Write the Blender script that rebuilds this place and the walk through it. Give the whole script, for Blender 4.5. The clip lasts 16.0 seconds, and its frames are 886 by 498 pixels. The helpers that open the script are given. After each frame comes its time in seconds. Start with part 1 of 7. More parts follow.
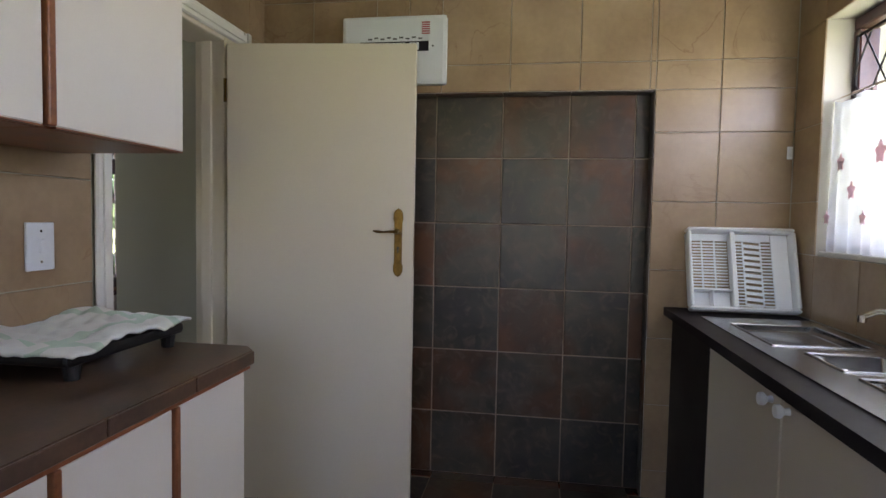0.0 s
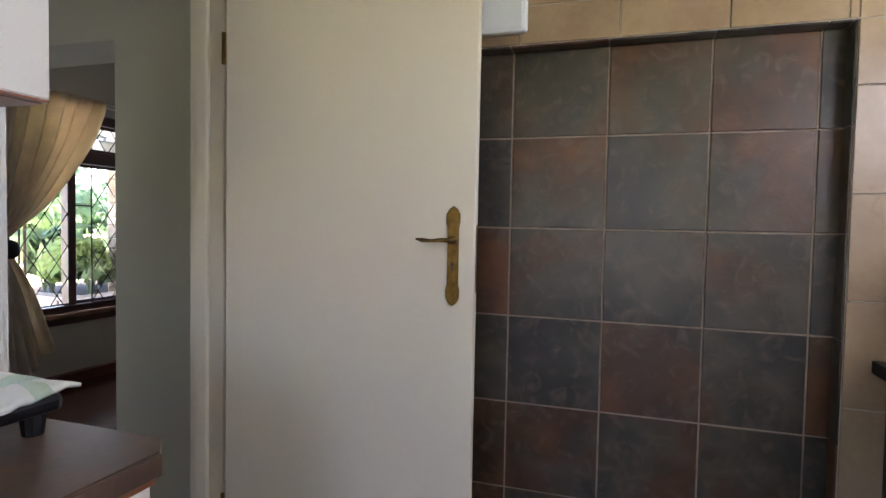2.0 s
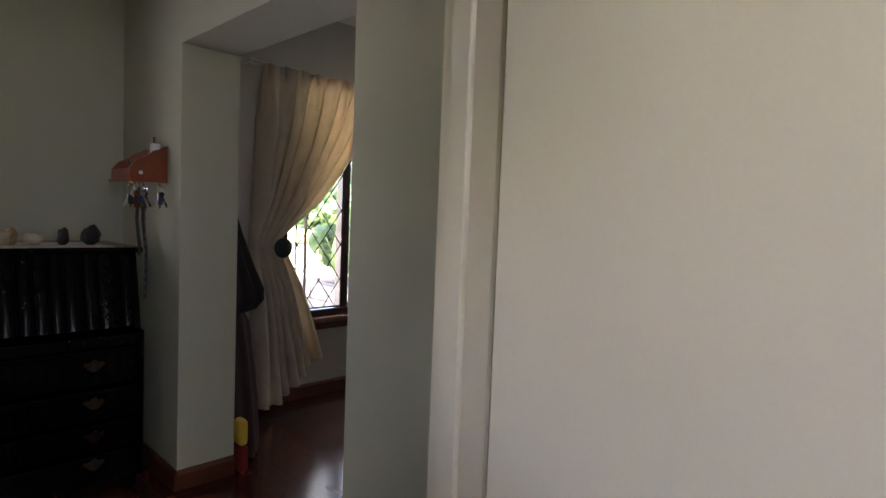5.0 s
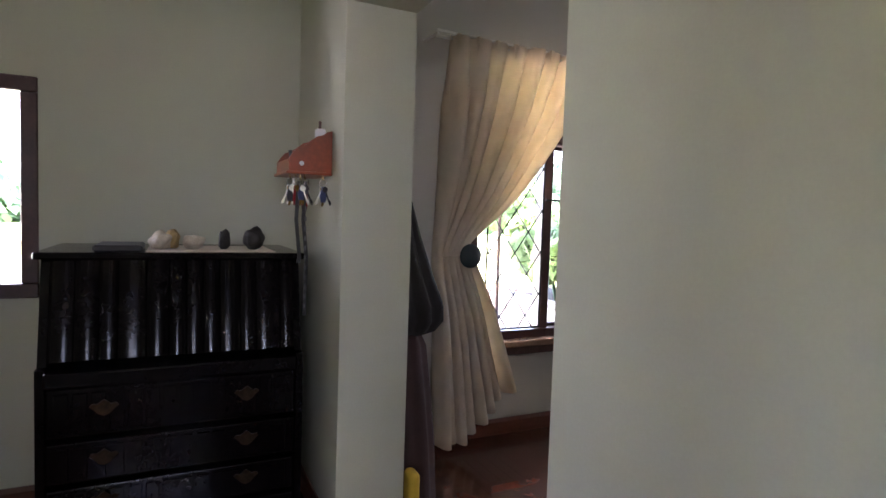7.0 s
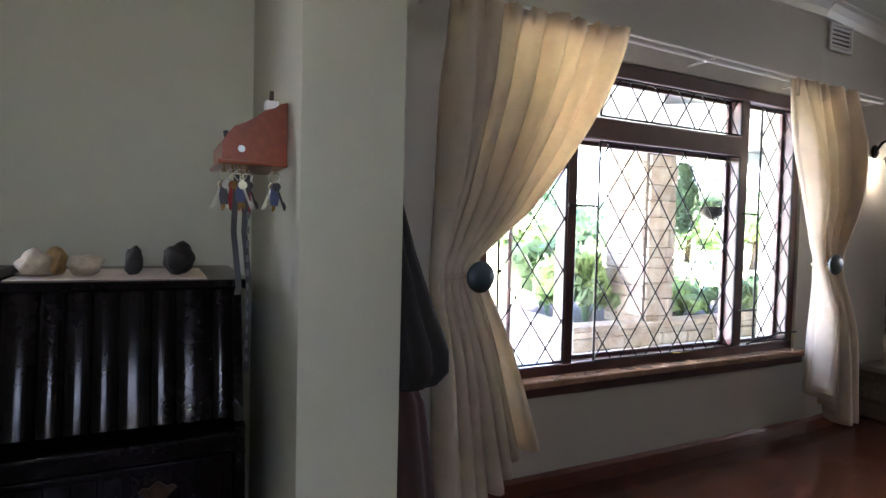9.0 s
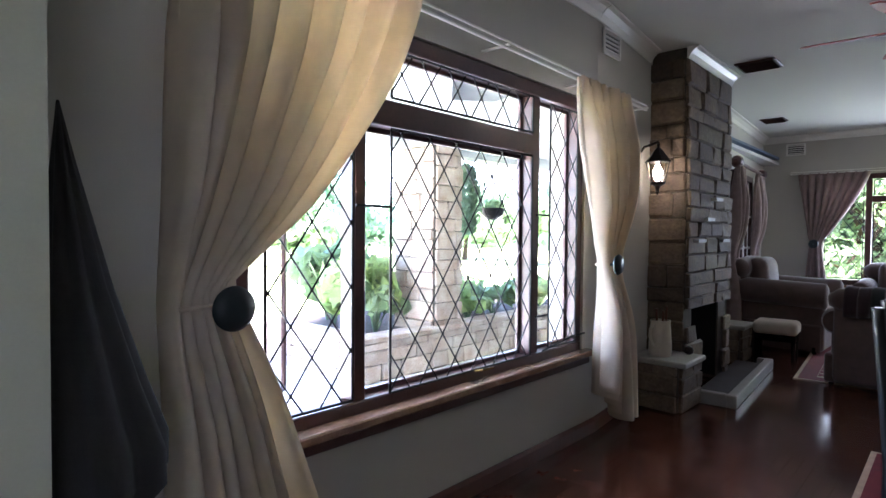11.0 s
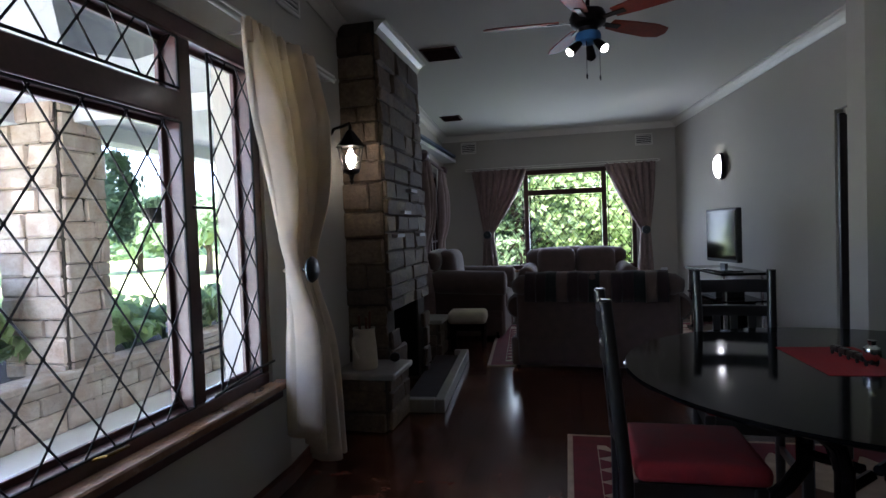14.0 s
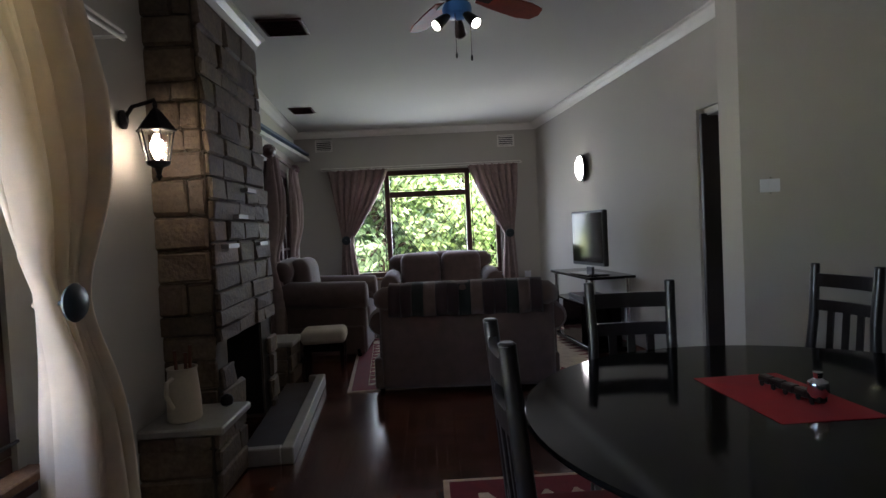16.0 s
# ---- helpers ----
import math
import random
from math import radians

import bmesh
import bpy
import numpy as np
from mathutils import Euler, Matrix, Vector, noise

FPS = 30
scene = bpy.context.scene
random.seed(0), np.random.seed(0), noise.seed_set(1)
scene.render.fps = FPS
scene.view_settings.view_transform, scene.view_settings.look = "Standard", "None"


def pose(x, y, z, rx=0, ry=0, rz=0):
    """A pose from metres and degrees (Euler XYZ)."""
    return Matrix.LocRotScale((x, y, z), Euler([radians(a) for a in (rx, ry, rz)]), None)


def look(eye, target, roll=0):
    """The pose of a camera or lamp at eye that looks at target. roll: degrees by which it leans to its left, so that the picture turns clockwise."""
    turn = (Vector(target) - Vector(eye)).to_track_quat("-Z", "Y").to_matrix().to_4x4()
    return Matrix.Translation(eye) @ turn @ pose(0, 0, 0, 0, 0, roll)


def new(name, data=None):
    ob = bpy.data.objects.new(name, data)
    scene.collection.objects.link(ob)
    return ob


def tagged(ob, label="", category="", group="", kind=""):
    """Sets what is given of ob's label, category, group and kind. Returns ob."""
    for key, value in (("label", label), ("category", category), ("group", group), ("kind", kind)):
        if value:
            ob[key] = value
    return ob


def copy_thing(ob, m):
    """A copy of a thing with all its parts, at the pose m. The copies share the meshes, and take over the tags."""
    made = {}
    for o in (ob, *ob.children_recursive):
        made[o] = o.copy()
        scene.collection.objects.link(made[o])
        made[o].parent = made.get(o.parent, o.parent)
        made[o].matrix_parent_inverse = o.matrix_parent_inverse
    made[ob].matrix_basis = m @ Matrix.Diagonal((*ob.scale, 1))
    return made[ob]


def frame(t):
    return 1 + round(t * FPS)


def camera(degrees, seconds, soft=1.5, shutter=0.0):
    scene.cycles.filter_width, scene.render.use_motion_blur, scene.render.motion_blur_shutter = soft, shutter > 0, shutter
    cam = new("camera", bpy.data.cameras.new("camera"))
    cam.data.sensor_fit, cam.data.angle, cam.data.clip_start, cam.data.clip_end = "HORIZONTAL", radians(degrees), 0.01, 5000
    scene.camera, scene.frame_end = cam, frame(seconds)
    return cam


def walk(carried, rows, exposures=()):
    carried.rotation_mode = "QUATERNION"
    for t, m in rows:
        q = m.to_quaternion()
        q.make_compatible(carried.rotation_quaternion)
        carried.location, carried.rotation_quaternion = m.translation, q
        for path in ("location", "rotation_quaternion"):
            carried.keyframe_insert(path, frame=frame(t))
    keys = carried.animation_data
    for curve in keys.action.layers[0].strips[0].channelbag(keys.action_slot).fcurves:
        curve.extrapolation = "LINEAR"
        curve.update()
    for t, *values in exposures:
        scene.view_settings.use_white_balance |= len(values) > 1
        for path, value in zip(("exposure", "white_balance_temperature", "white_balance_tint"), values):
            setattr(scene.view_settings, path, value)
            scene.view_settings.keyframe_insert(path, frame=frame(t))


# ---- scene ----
cam = camera(75.8, 16.0)
PATH = [
    (0, (0.154, -0.129, 1.277), (-0.154, 1.844, 1.172), 1.1),
    (0.5, (0.104, 0.082, 1.277), (-0.23, 2.052, 1.177), 0.9),
    (1, (0.085, 0.28, 1.27), (-0.276, 2.245, 1.174), 0.8),
    (1.5, (0.083, 0.497, 1.277), (-0.376, 2.442, 1.19), 1.0),
    (2, (0.077, 0.646, 1.263), (-0.54, 2.547, 1.179), 1.1),
    (2.5, (0.003, 0.823, 1.255), (-0.736, 2.68, 1.171), 1.3),
    (3, (-0.134, 0.989, 1.252), (-0.985, 2.797, 1.173), 1.5),
    (3.4, (-0.213, 1.12, 1.258), (-1.192, 2.862, 1.169), 1.5),
    (3.5, (-0.249, 1.142, 1.248), (-1.25, 2.871, 1.165), 1.6),
    (4, (-0.368, 1.259, 1.268), (-1.515, 2.894, 1.174), 1.8),
    (4.5, (-0.451, 1.354, 1.282), (-1.734, 2.884, 1.175), 2.1),
    (5, (-0.584, 1.468, 1.277), (-1.981, 2.895, 1.164), 2.2),
    (7.5, (-1.349, 1.97, 1.233), (-3.174, 2.781, 1.128), 1.7),
    (8, (-1.517, 2.026, 1.222), (-3.341, 2.841, 1.128), 1.5),
    (8.2, (-1.584, 2.043, 1.218), (-3.404, 2.868, 1.133), 1.4),
    (10.3, (-2.128, 2.378, 1.268), (-3.693, 3.622, 1.193), 1.5),
    (10.5, (-2.19, 2.412, 1.263), (-3.683, 3.742, 1.193), 1.3),
    (11, (-2.243, 2.496, 1.256), (-3.587, 3.976, 1.2), 0.5),
    (11.5, (-2.315, 2.634, 1.262), (-3.523, 4.227, 1.211), 0.0),
    (12, (-2.351, 2.766, 1.267), (-3.432, 4.448, 1.221), -0.6),
    (12.5, (-2.402, 2.886, 1.255), (-3.336, 4.653, 1.204), -0.9),
    (13, (-2.484, 3.002, 1.254), (-3.236, 4.854, 1.2), -1.4),
    (13.5, (-2.541, 3.09, 1.24), (-3.102, 5.009, 1.181), -1.8),
    (14, (-2.562, 3.212, 1.234), (-2.99, 5.165, 1.171), -2.1),
    (14.5, (-2.559, 3.4, 1.251), (-2.874, 5.374, 1.185), -2.3),
    (15, (-2.55, 3.544, 1.255), (-2.775, 5.53, 1.183), -2.4),
    (15.5, (-2.569, 3.685, 1.25), (-2.673, 5.682, 1.182), -2.6),
    (16, (-2.61, 3.834, 1.253), (-2.559, 5.832, 1.181), -2.8),
]
walk(cam, [(t, look(eye, target, roll)) for t, eye, target, roll in PATH],
     exposures=[(0, 3.12, 6450, 24), (1.5, 3.55, 6400, 25), (3.0, 3.6, 6450, 26), (5.0, 3.75, 6500, 27), (7.3, 4.9, 6200, 29), (8.2, 4.88, 6100, 27),
                (10.3, 4.5, 5800, 25), (11.5, 4.53, 5550, 23), (12.2, 4.3, 5600, 23), (13.0, 3.68, 5550, 23), (14.5, 3.17, 5650, 22), (16.0, 3.62, 6050, 24)])

# ---- light ----
world = bpy.data.worlds.new("sky")
scene.world = world
world.use_nodes = True
wn = world.node_tree.nodes
sky = wn.new("ShaderNodeTexSky")
sky.sky_type, sky.sun_disc = "NISHITA", False
sky.sun_elevation, sky.sun_rotation = radians(59), radians(171)
wn["Background"].inputs[1].default_value = 0.15
world.node_tree.links.new(sky.outputs[0], wn["Background"].inputs[0])
sun = new("sun", bpy.data.lights.new("sun", "SUN"))
sun.data.energy, sun.data.angle, sun.data.color = 5.0, radians(6), (1.0, 0.96, 0.9)
sun.matrix_world = look((0, 0, 0), (-0.08, 0.5, -0.86))


def window_light(name, eye, target, w, h, power, color=(0.93, 0.97, 1.0)):
    """Daylight that falls through a window's opening."""
    ob = new(name, bpy.data.lights.new(name, "AREA"))
    ob.data.shape, ob.data.size, ob.data.size_y, ob.data.energy, ob.data.color = "RECTANGLE", w, h, power, color
    ob.matrix_world = look(eye, target)
    return ob


def bulb(name, place, power, radius, color):
    ob = new(name, bpy.data.lights.new(name, "POINT"))
    ob.data.energy, ob.data.shadow_soft_size, ob.data.color = power, radius, color
    ob.location = place
    return ob


window_light("daylight_west_window", (-4.12, 4.60, 1.32), (0, 4.60, 1.1), 2.0, 1.35, 1.4, (0.84, 0.93, 1.0))
window_light("daylight_far_window", (-2.65, 12.02, 1.35), (-2.65, 8.0, 0.0), 1.9, 1.3, 4, (0.84, 0.93, 1.0))
window_light("daylight_kitchen_window", (1.42, 1.35, 1.6), (-1.0, 1.8, 0.6), 1.7, 0.9, 3.6)
window_light("daylight_hall_window", (-4.02, 1.05, 1.3), (0, 1.05, 1.0), 0.75, 0.85, 1.1)

# ---- materials ----
def srgb(r, g, b):
    return tuple(((c / 255) / 12.92 if c <= 10 else ((c / 255 + 0.055) / 1.055) ** 2.4) for c in (r, g, b))


def material(name, base, rough=0.6, metal=0.0, vary=0.12, scale=3.0, fine=60.0, bump=0.1, coat=0.0, alt=None, stretch=None,
             per_piece=0.0, sheen=0.0, depth=0.002, translucent=0.0, lining=(1, 1, 1)):
    """A surface with broad and fine variation of its colour, its own gloss and a fine relief."""
    m = bpy.data.materials.new(name)
    m.use_nodes = True
    n, l = m.node_tree.nodes, m.node_tree.links
    b = n["Principled BSDF"]
    geo = n.new("ShaderNodeNewGeometry") if not stretch else n.new("ShaderNodeTexCoord")
    src = geo.outputs["Position"] if not stretch else geo.outputs["Object"]
    if stretch:
        mp = n.new("ShaderNodeMapping")
        mp.inputs["Scale"].default_value = stretch
        l.new(src, mp.inputs[0])
        src = mp.outputs[0]
    broad, grain = n.new("ShaderNodeTexNoise"), n.new("ShaderNodeTexNoise")
    broad.inputs["Scale"].default_value, broad.inputs["Detail"].default_value = scale, 5
    grain.inputs["Scale"].default_value, grain.inputs["Detail"].default_value = fine, 3
    l.new(src, broad.inputs[0]), l.new(src, grain.inputs[0])
    ramp = n.new("ShaderNodeValToRGB")
    alt = alt or tuple(c * (1 - vary * 2) for c in base)
    ramp.color_ramp.elements[0].position, ramp.color_ramp.elements[1].position = 0.3, 0.7
    ramp.color_ramp.elements[0].color, ramp.color_ramp.elements[1].color = (*alt, 1), (*base, 1)
    l.new(broad.outputs[0], ramp.inputs[0])
    mix = n.new("ShaderNodeMix")
    mix.data_type, mix.blend_type = "RGBA", "MULTIPLY"
    mix.inputs[0].default_value = 1.0
    gr = n.new("ShaderNodeMapRange")
    gr.inputs[1].default_value, gr.inputs[2].default_value = 0.25, 0.75
    gr.inputs[3].default_value, gr.inputs[4].default_value = 1 - vary, 1 + vary * 0.5
    l.new(grain.outputs[0], gr.inputs[0])
    l.new(ramp.outputs[0], mix.inputs[6]), l.new(gr.outputs[0], mix.inputs[7])
    out = mix.outputs[2]
    if per_piece:
        info = n.new("ShaderNodeObjectInfo")
        hsv = n.new("ShaderNodeHueSaturation")
        mr = n.new("ShaderNodeMapRange")
        mr.inputs[3].default_value, mr.inputs[4].default_value = 1 - per_piece, 1 + per_piece
        isl = n.new("ShaderNodeMath")
        isl.operation = "ADD"
        g2 = n.new("ShaderNodeNewGeometry")
        fr = n.new("ShaderNodeMath")
        fr.operation = "FRACT"
        l.new(info.outputs["Random"], isl.inputs[0]), l.new(g2.outputs["Random Per Island"], isl.inputs[1])
        l.new(isl.outputs[0], fr.inputs[0]), l.new(fr.outputs[0], mr.inputs[0])
        l.new(mr.outputs[0], hsv.inputs["Value"]), l.new(out, hsv.inputs["Color"])
        out = hsv.outputs[0]
    l.new(out, b.inputs["Base Color"])
    rr = n.new("ShaderNodeMapRange")
    rr.inputs[3].default_value, rr.inputs[4].default_value = max(0.02, rough * 0.85), min(1, rough * 1.15)
    l.new(broad.outputs[0], rr.inputs[0]), l.new(rr.outputs[0], b.inputs["Roughness"])
    b.inputs["Metallic"].default_value = metal
    b.inputs["Coat Weight"].default_value = coat
    b.inputs["Coat Roughness"].default_value = 0.12
    b.inputs["Sheen Weight"].default_value = sheen
    if bump:
        bp = n.new("ShaderNodeBump")
        bp.inputs["Strength"].default_value, bp.inputs["Distance"].default_value = bump, depth
        l.new(grain.outputs[0], bp.inputs["Height"]), l.new(bp.outputs[0], b.inputs["Normal"])
    if translucent:
        tr, warm = n.new("ShaderNodeBsdfTranslucent"), n.new("ShaderNodeMix")
        warm.data_type, warm.blend_type = "RGBA", "MULTIPLY"
        warm.inputs[0].default_value, warm.inputs[7].default_value = 1.0, (*lining, 1)
        l.new(out, warm.inputs[6]), l.new(warm.outputs[2], tr.inputs[0])
        sh = n.new("ShaderNodeMixShader")
        sh.inputs[0].default_value = translucent
        l.new(b.outputs[0], sh.inputs[1]), l.new(tr.outputs[0], sh.inputs[2])
        l.new(sh.outputs[0], n["Material Output"].inputs[0])
    return m


def glow(name, color, strength):
    m = bpy.data.materials.new(name)
    m.use_nodes = True
    b = m.node_tree.nodes["Principled BSDF"]
    b.inputs["Base Color"].default_value = (*color, 1)
    b.inputs["Emission Color"].default_value, b.inputs["Emission Strength"].default_value = (*color, 1), strength
    return m


def clear_glass(name, tint=(1, 1, 1)):
    m = bpy.data.materials.new(name)
    m.use_nodes = True
    n, l = m.node_tree.nodes, m.node_tree.links
    t, g, f, s = n.new("ShaderNodeBsdfTransparent"), n.new("ShaderNodeBsdfGlossy"), n.new("ShaderNodeLayerWeight"), n.new("ShaderNodeMixShader")
    t.inputs[0].default_value, g.inputs["Roughness"].default_value = (*tint, 1), 0.02
    p, q = n.new("ShaderNodeMath"), n.new("ShaderNodeMapRange")
    p.operation, p.inputs[1].default_value = "POWER", 5
    q.inputs[3].default_value, q.inputs[4].default_value = 0.03, 0.6
    f.inputs[0].default_value = 0.5
    l.new(f.outputs["Facing"], p.inputs[0]), l.new(p.outputs[0], q.inputs[0])
    l.new(q.outputs[0], s.inputs[0]), l.new(t.outputs[0], s.inputs[1]), l.new(g.outputs[0], s.inputs[2])
    l.new(s.outputs[0], n["Material Output"].inputs[0])
    return m


SAGE = material("sage_wall_paint", srgb(178, 177, 158), 0.75, vary=0.03, scale=1.2, fine=180, bump=0.12)
PALE = material("pale_grey_wall_paint", srgb(184, 180, 170), 0.75, vary=0.03, scale=1.2, fine=180, bump=0.12)
CEIL = material("white_ceiling_paint", srgb(212, 212, 206), 0.85, vary=0.02, scale=0.8, fine=120, bump=0.06)
CREAM = material("cream_door_paint", srgb(214, 205, 185), 0.5, vary=0.02, scale=2.0, fine=140, bump=0.05)
WHITE = material("white_gloss_paint", srgb(226, 224, 216), 0.35, vary=0.02, scale=4, fine=90, bump=0.04)
MELA = material("white_melamine", srgb(222, 216, 206), 0.4, vary=0.02, scale=3, fine=200, bump=0.02)
BEIGE = material("beige_melamine", srgb(206, 198, 182), 0.45, vary=0.02, scale=3, fine=200, bump=0.02)
EDGEWOOD = material("oiled_edge_wood", srgb(150, 92, 56), 0.4, vary=0.2, scale=6, fine=90, bump=0.08)
GROUT = material("grey_grout", srgb(172, 156, 134), 0.9, vary=0.1, scale=20, fine=200, bump=0.2)
DGROUT = material("dark_grout", srgb(168, 150, 132), 0.9, vary=0.15, scale=20, fine=200, bump=0.2)
LAMINATE = material("dark_stone_worktop", srgb(104, 80, 64), 0.32, vary=0.2, scale=9, fine=70, bump=0.04, alt=srgb(74, 60, 52))
DARKLAM = material("near_black_worktop", srgb(40, 36, 40), 0.5, vary=0.2, scale=9, fine=90, bump=0.03)
DARKPANEL = material("dark_brown_panel", srgb(30, 22, 20), 0.5, vary=0.2, scale=5, fine=60, bump=0.05)
DARKLAM.node_tree.nodes["Principled BSDF"].inputs["Specular IOR Level"].default_value = 0.25
STEEL = material("brushed_stainless_steel", (0.46, 0.47, 0.49), 0.24, 1.0, vary=0.06, scale=30, fine=260, bump=0.05)
CHROME = material("chrome", (0.75, 0.75, 0.76), 0.1, 1.0, vary=0.03, bump=0.0)
BLACKWOOD_GLOSS = 0.11
BRASS = material("aged_brass", srgb(124, 98, 50), 0.38, 1.0, vary=0.3, scale=30, fine=140, bump=0.15, alt=srgb(86, 66, 34))
OLDBRASS = material("tarnished_brown_brass", srgb(62, 48, 36), 0.55, 0.8, vary=0.3, scale=30, fine=140, bump=0.15)
IRON = material("black_iron", srgb(34, 30, 30), 0.5, 0.6, vary=0.2, scale=30, fine=150, bump=0.1)
PLASTIC = material("white_plastic", srgb(224, 228, 232), 0.35, vary=0.02, scale=10, fine=120, bump=0.02)
BLACKPL = material("black_plastic", srgb(22, 22, 24), 0.4, vary=0.1, scale=10, fine=120, bump=0.04)
TOWEL = material("pale_green_cotton_towel", srgb(230, 229, 222), 0.95, vary=0.06, scale=9, fine=420, bump=0.5, alt=srgb(214, 218, 210), sheen=0.3)
TOWELGREEN = material("mint_green_towel_stripe", srgb(196, 218, 198), 0.95, vary=0.1, scale=9, fine=420, bump=0.5, sheen=0.3)
LACE = material("white_lace_cloth", srgb(240, 240, 240), 0.9, vary=0.05, scale=14, fine=380, bump=0.3, translucent=0.6)
PINKP = material("pink_printed_cloth", srgb(236, 208, 214), 0.9, vary=0.1, scale=30, fine=300, bump=0.2, translucent=0.62)
BLACKWOOD = material("black_lacquered_wood", srgb(13, 10, 12), 0.14, vary=0.2, scale=5, fine=60, bump=0.0)
BLACKWOOD.node_tree.nodes["Principled BSDF"].inputs["Specular IOR Level"].default_value = BLACKWOOD_GLOSS
DARKGLASS_GLOSS = 0.1
CHAIRWOOD = material("black_stained_wood", srgb(20, 17, 17), 0.35, vary=0.2, scale=8, fine=90, bump=0.06, coat=0.2)
PARQUET = material("polished_parquet", srgb(98, 54, 38), 0.2, vary=0.25, scale=7, fine=60, bump=0.05, alt=srgb(56, 29, 23), per_piece=0.45, coat=0.3)
FLOORBED = material("parquet_bed", srgb(40, 22, 18), 0.6, vary=0.2, scale=7, fine=60, bump=0.06)
SKIRT = material("reddish_skirting_wood", srgb(104, 56, 38), 0.35, vary=0.2, scale=8, fine=70, bump=0.05, coat=0.2)
FRAMEWOOD = material("dark_red_brown_window_wood", srgb(82, 50, 46), 0.38, vary=0.2, scale=8, fine=80, bump=0.08, coat=0.2)
SILLWOOD = material("varnished_sill_wood", srgb(158, 124, 100), 0.26, vary=0.2, scale=8, fine=80, bump=0.05, coat=0.4)
LINEN = material("cream_lined_curtain_cloth", srgb(236, 226, 210), 0.9, vary=0.06, scale=10, fine=420, bump=0.35, sheen=0.2, translucent=0.5, lining=(1.0, 0.94, 0.82))
MAUVE = material("mauve_brown_curtain_cloth", srgb(168, 146, 140), 0.9, vary=0.12, scale=16, fine=300, bump=0.35, sheen=0.2, translucent=0.3)
STONE = material("sandstone_block", srgb(116, 99, 80), 0.75, vary=0.34, scale=14, fine=45, bump=0.9, alt=srgb(92, 78, 66), per_piece=0.35, depth=0.006)
PALESTONE = material("pale_garden_stone", srgb(190, 178, 164), 0.9, vary=0.2, scale=7, fine=50, bump=0.6, alt=srgb(160, 138, 120), per_piece=0.22, depth=0.006)
MORTAR = material("grey_mortar", srgb(96, 88, 78), 0.95, vary=0.2, scale=14, fine=120, bump=0.4)
SLAB = material("pale_hearth_slab", srgb(156, 150, 142), 0.5, vary=0.1, scale=8, fine=80, bump=0.1)
SOOT = material("sooty_firebrick", srgb(24, 21, 20), 0.95, vary=0.3, scale=10, fine=70, bump=0.4)
SOFACLOTH = material("mauve_brown_chenille", srgb(92, 74, 68), 0.95, vary=0.14, scale=12, fine=260, bump=0.5, sheen=0.3)
THROW = material("dark_striped_throw", srgb(52, 34, 38), 0.95, vary=0.2, scale=12, fine=260, bump=0.5, sheen=0.2)
THROWDARK = material("bottle_green_throw_stripe", srgb(26, 34, 32), 0.95, vary=0.2, scale=12, fine=260, bump=0.5, sheen=0.2)
CUSHION = material("cream_cushion_cloth", srgb(206, 194, 178), 0.95, vary=0.08, scale=12, fine=260, bump=0.4)
RED = material("red_woven_cloth", srgb(128, 20, 22), 0.9, vary=0.15, scale=14, fine=260, bump=0.4)
MATRED = material("bright_red_cotton", srgb(158, 22, 26), 0.9, vary=0.12, scale=14, fine=300, bump=0.4)
RUGRED = material("wine_red_wool", srgb(116, 40, 46), 0.95, vary=0.15, scale=14, fine=240, bump=0.6)
RUGCREAM = material("oatmeal_wool", srgb(188, 166, 142), 0.95, vary=0.12, scale=14, fine=240, bump=0.6)
RUGBROWN = material("brown_wool", srgb(92, 62, 52), 0.95, vary=0.12, scale=14, fine=240, bump=0.6)
TABLEGLASS = material("dark_smoked_table_glass", srgb(12, 12, 13), 0.08, vary=0.1, scale=2, fine=30, bump=0.0)
TABLEGLASS.node_tree.nodes["Principled BSDF"].inputs["Specular IOR Level"].default_value = DARKGLASS_GLOSS
SCREEN = material("switched_off_screen", srgb(9, 10, 11), 0.08, vary=0.05, scale=4, fine=60, bump=0.0)
FANWOOD = material("mahogany_fan_blade", srgb(150, 52, 26), 0.5, vary=0.2, scale=8, fine=70, bump=0.05)
PEWTER = material("dark_pewter", srgb(60, 54, 52), 0.35, 0.9, vary=0.2, scale=20, fine=120, bump=0.06)
KEYWOOD = material("orange_varnished_pine", srgb(146, 66, 36), 0.35, vary=0.2, scale=8, fine=70, bump=0.05, coat=0.3)
CERAMIC = material("cream_glazed_ceramic", srgb(204, 192, 172), 0.3, vary=0.06, scale=8, fine=90, bump=0.05)
PALEROCK = material("pale_quartz_rock", srgb(198, 184, 160), 0.7, vary=0.2, scale=20, fine=90, bump=0.6)
DARKROCK = material("dark_rock", srgb(40, 36, 34), 0.6, vary=0.3, scale=20, fine=90, bump=0.6)
GREYCLOTH = material("charcoal_umbrella_cloth", srgb(46, 43, 43), 0.95, vary=0.15, scale=8, fine=300, bump=0.3)
BROWNCLOTH = material("brown_cotton_cloth", srgb(72, 52, 50), 0.9, vary=0.15, scale=10, fine=300, bump=0.3)
YELLOW = material("yellow_cloth", srgb(206, 170, 52), 0.85, vary=0.1, scale=10, fine=200, bump=0.3)
KNOB = material("dark_green_tieback", srgb(34, 48, 52), 0.35, vary=0.2, scale=20, fine=120, bump=0.1)
BLUE = material("blue_plastic", srgb(50, 104, 160), 0.4, vary=0.08, scale=10, fine=120, bump=0.03)
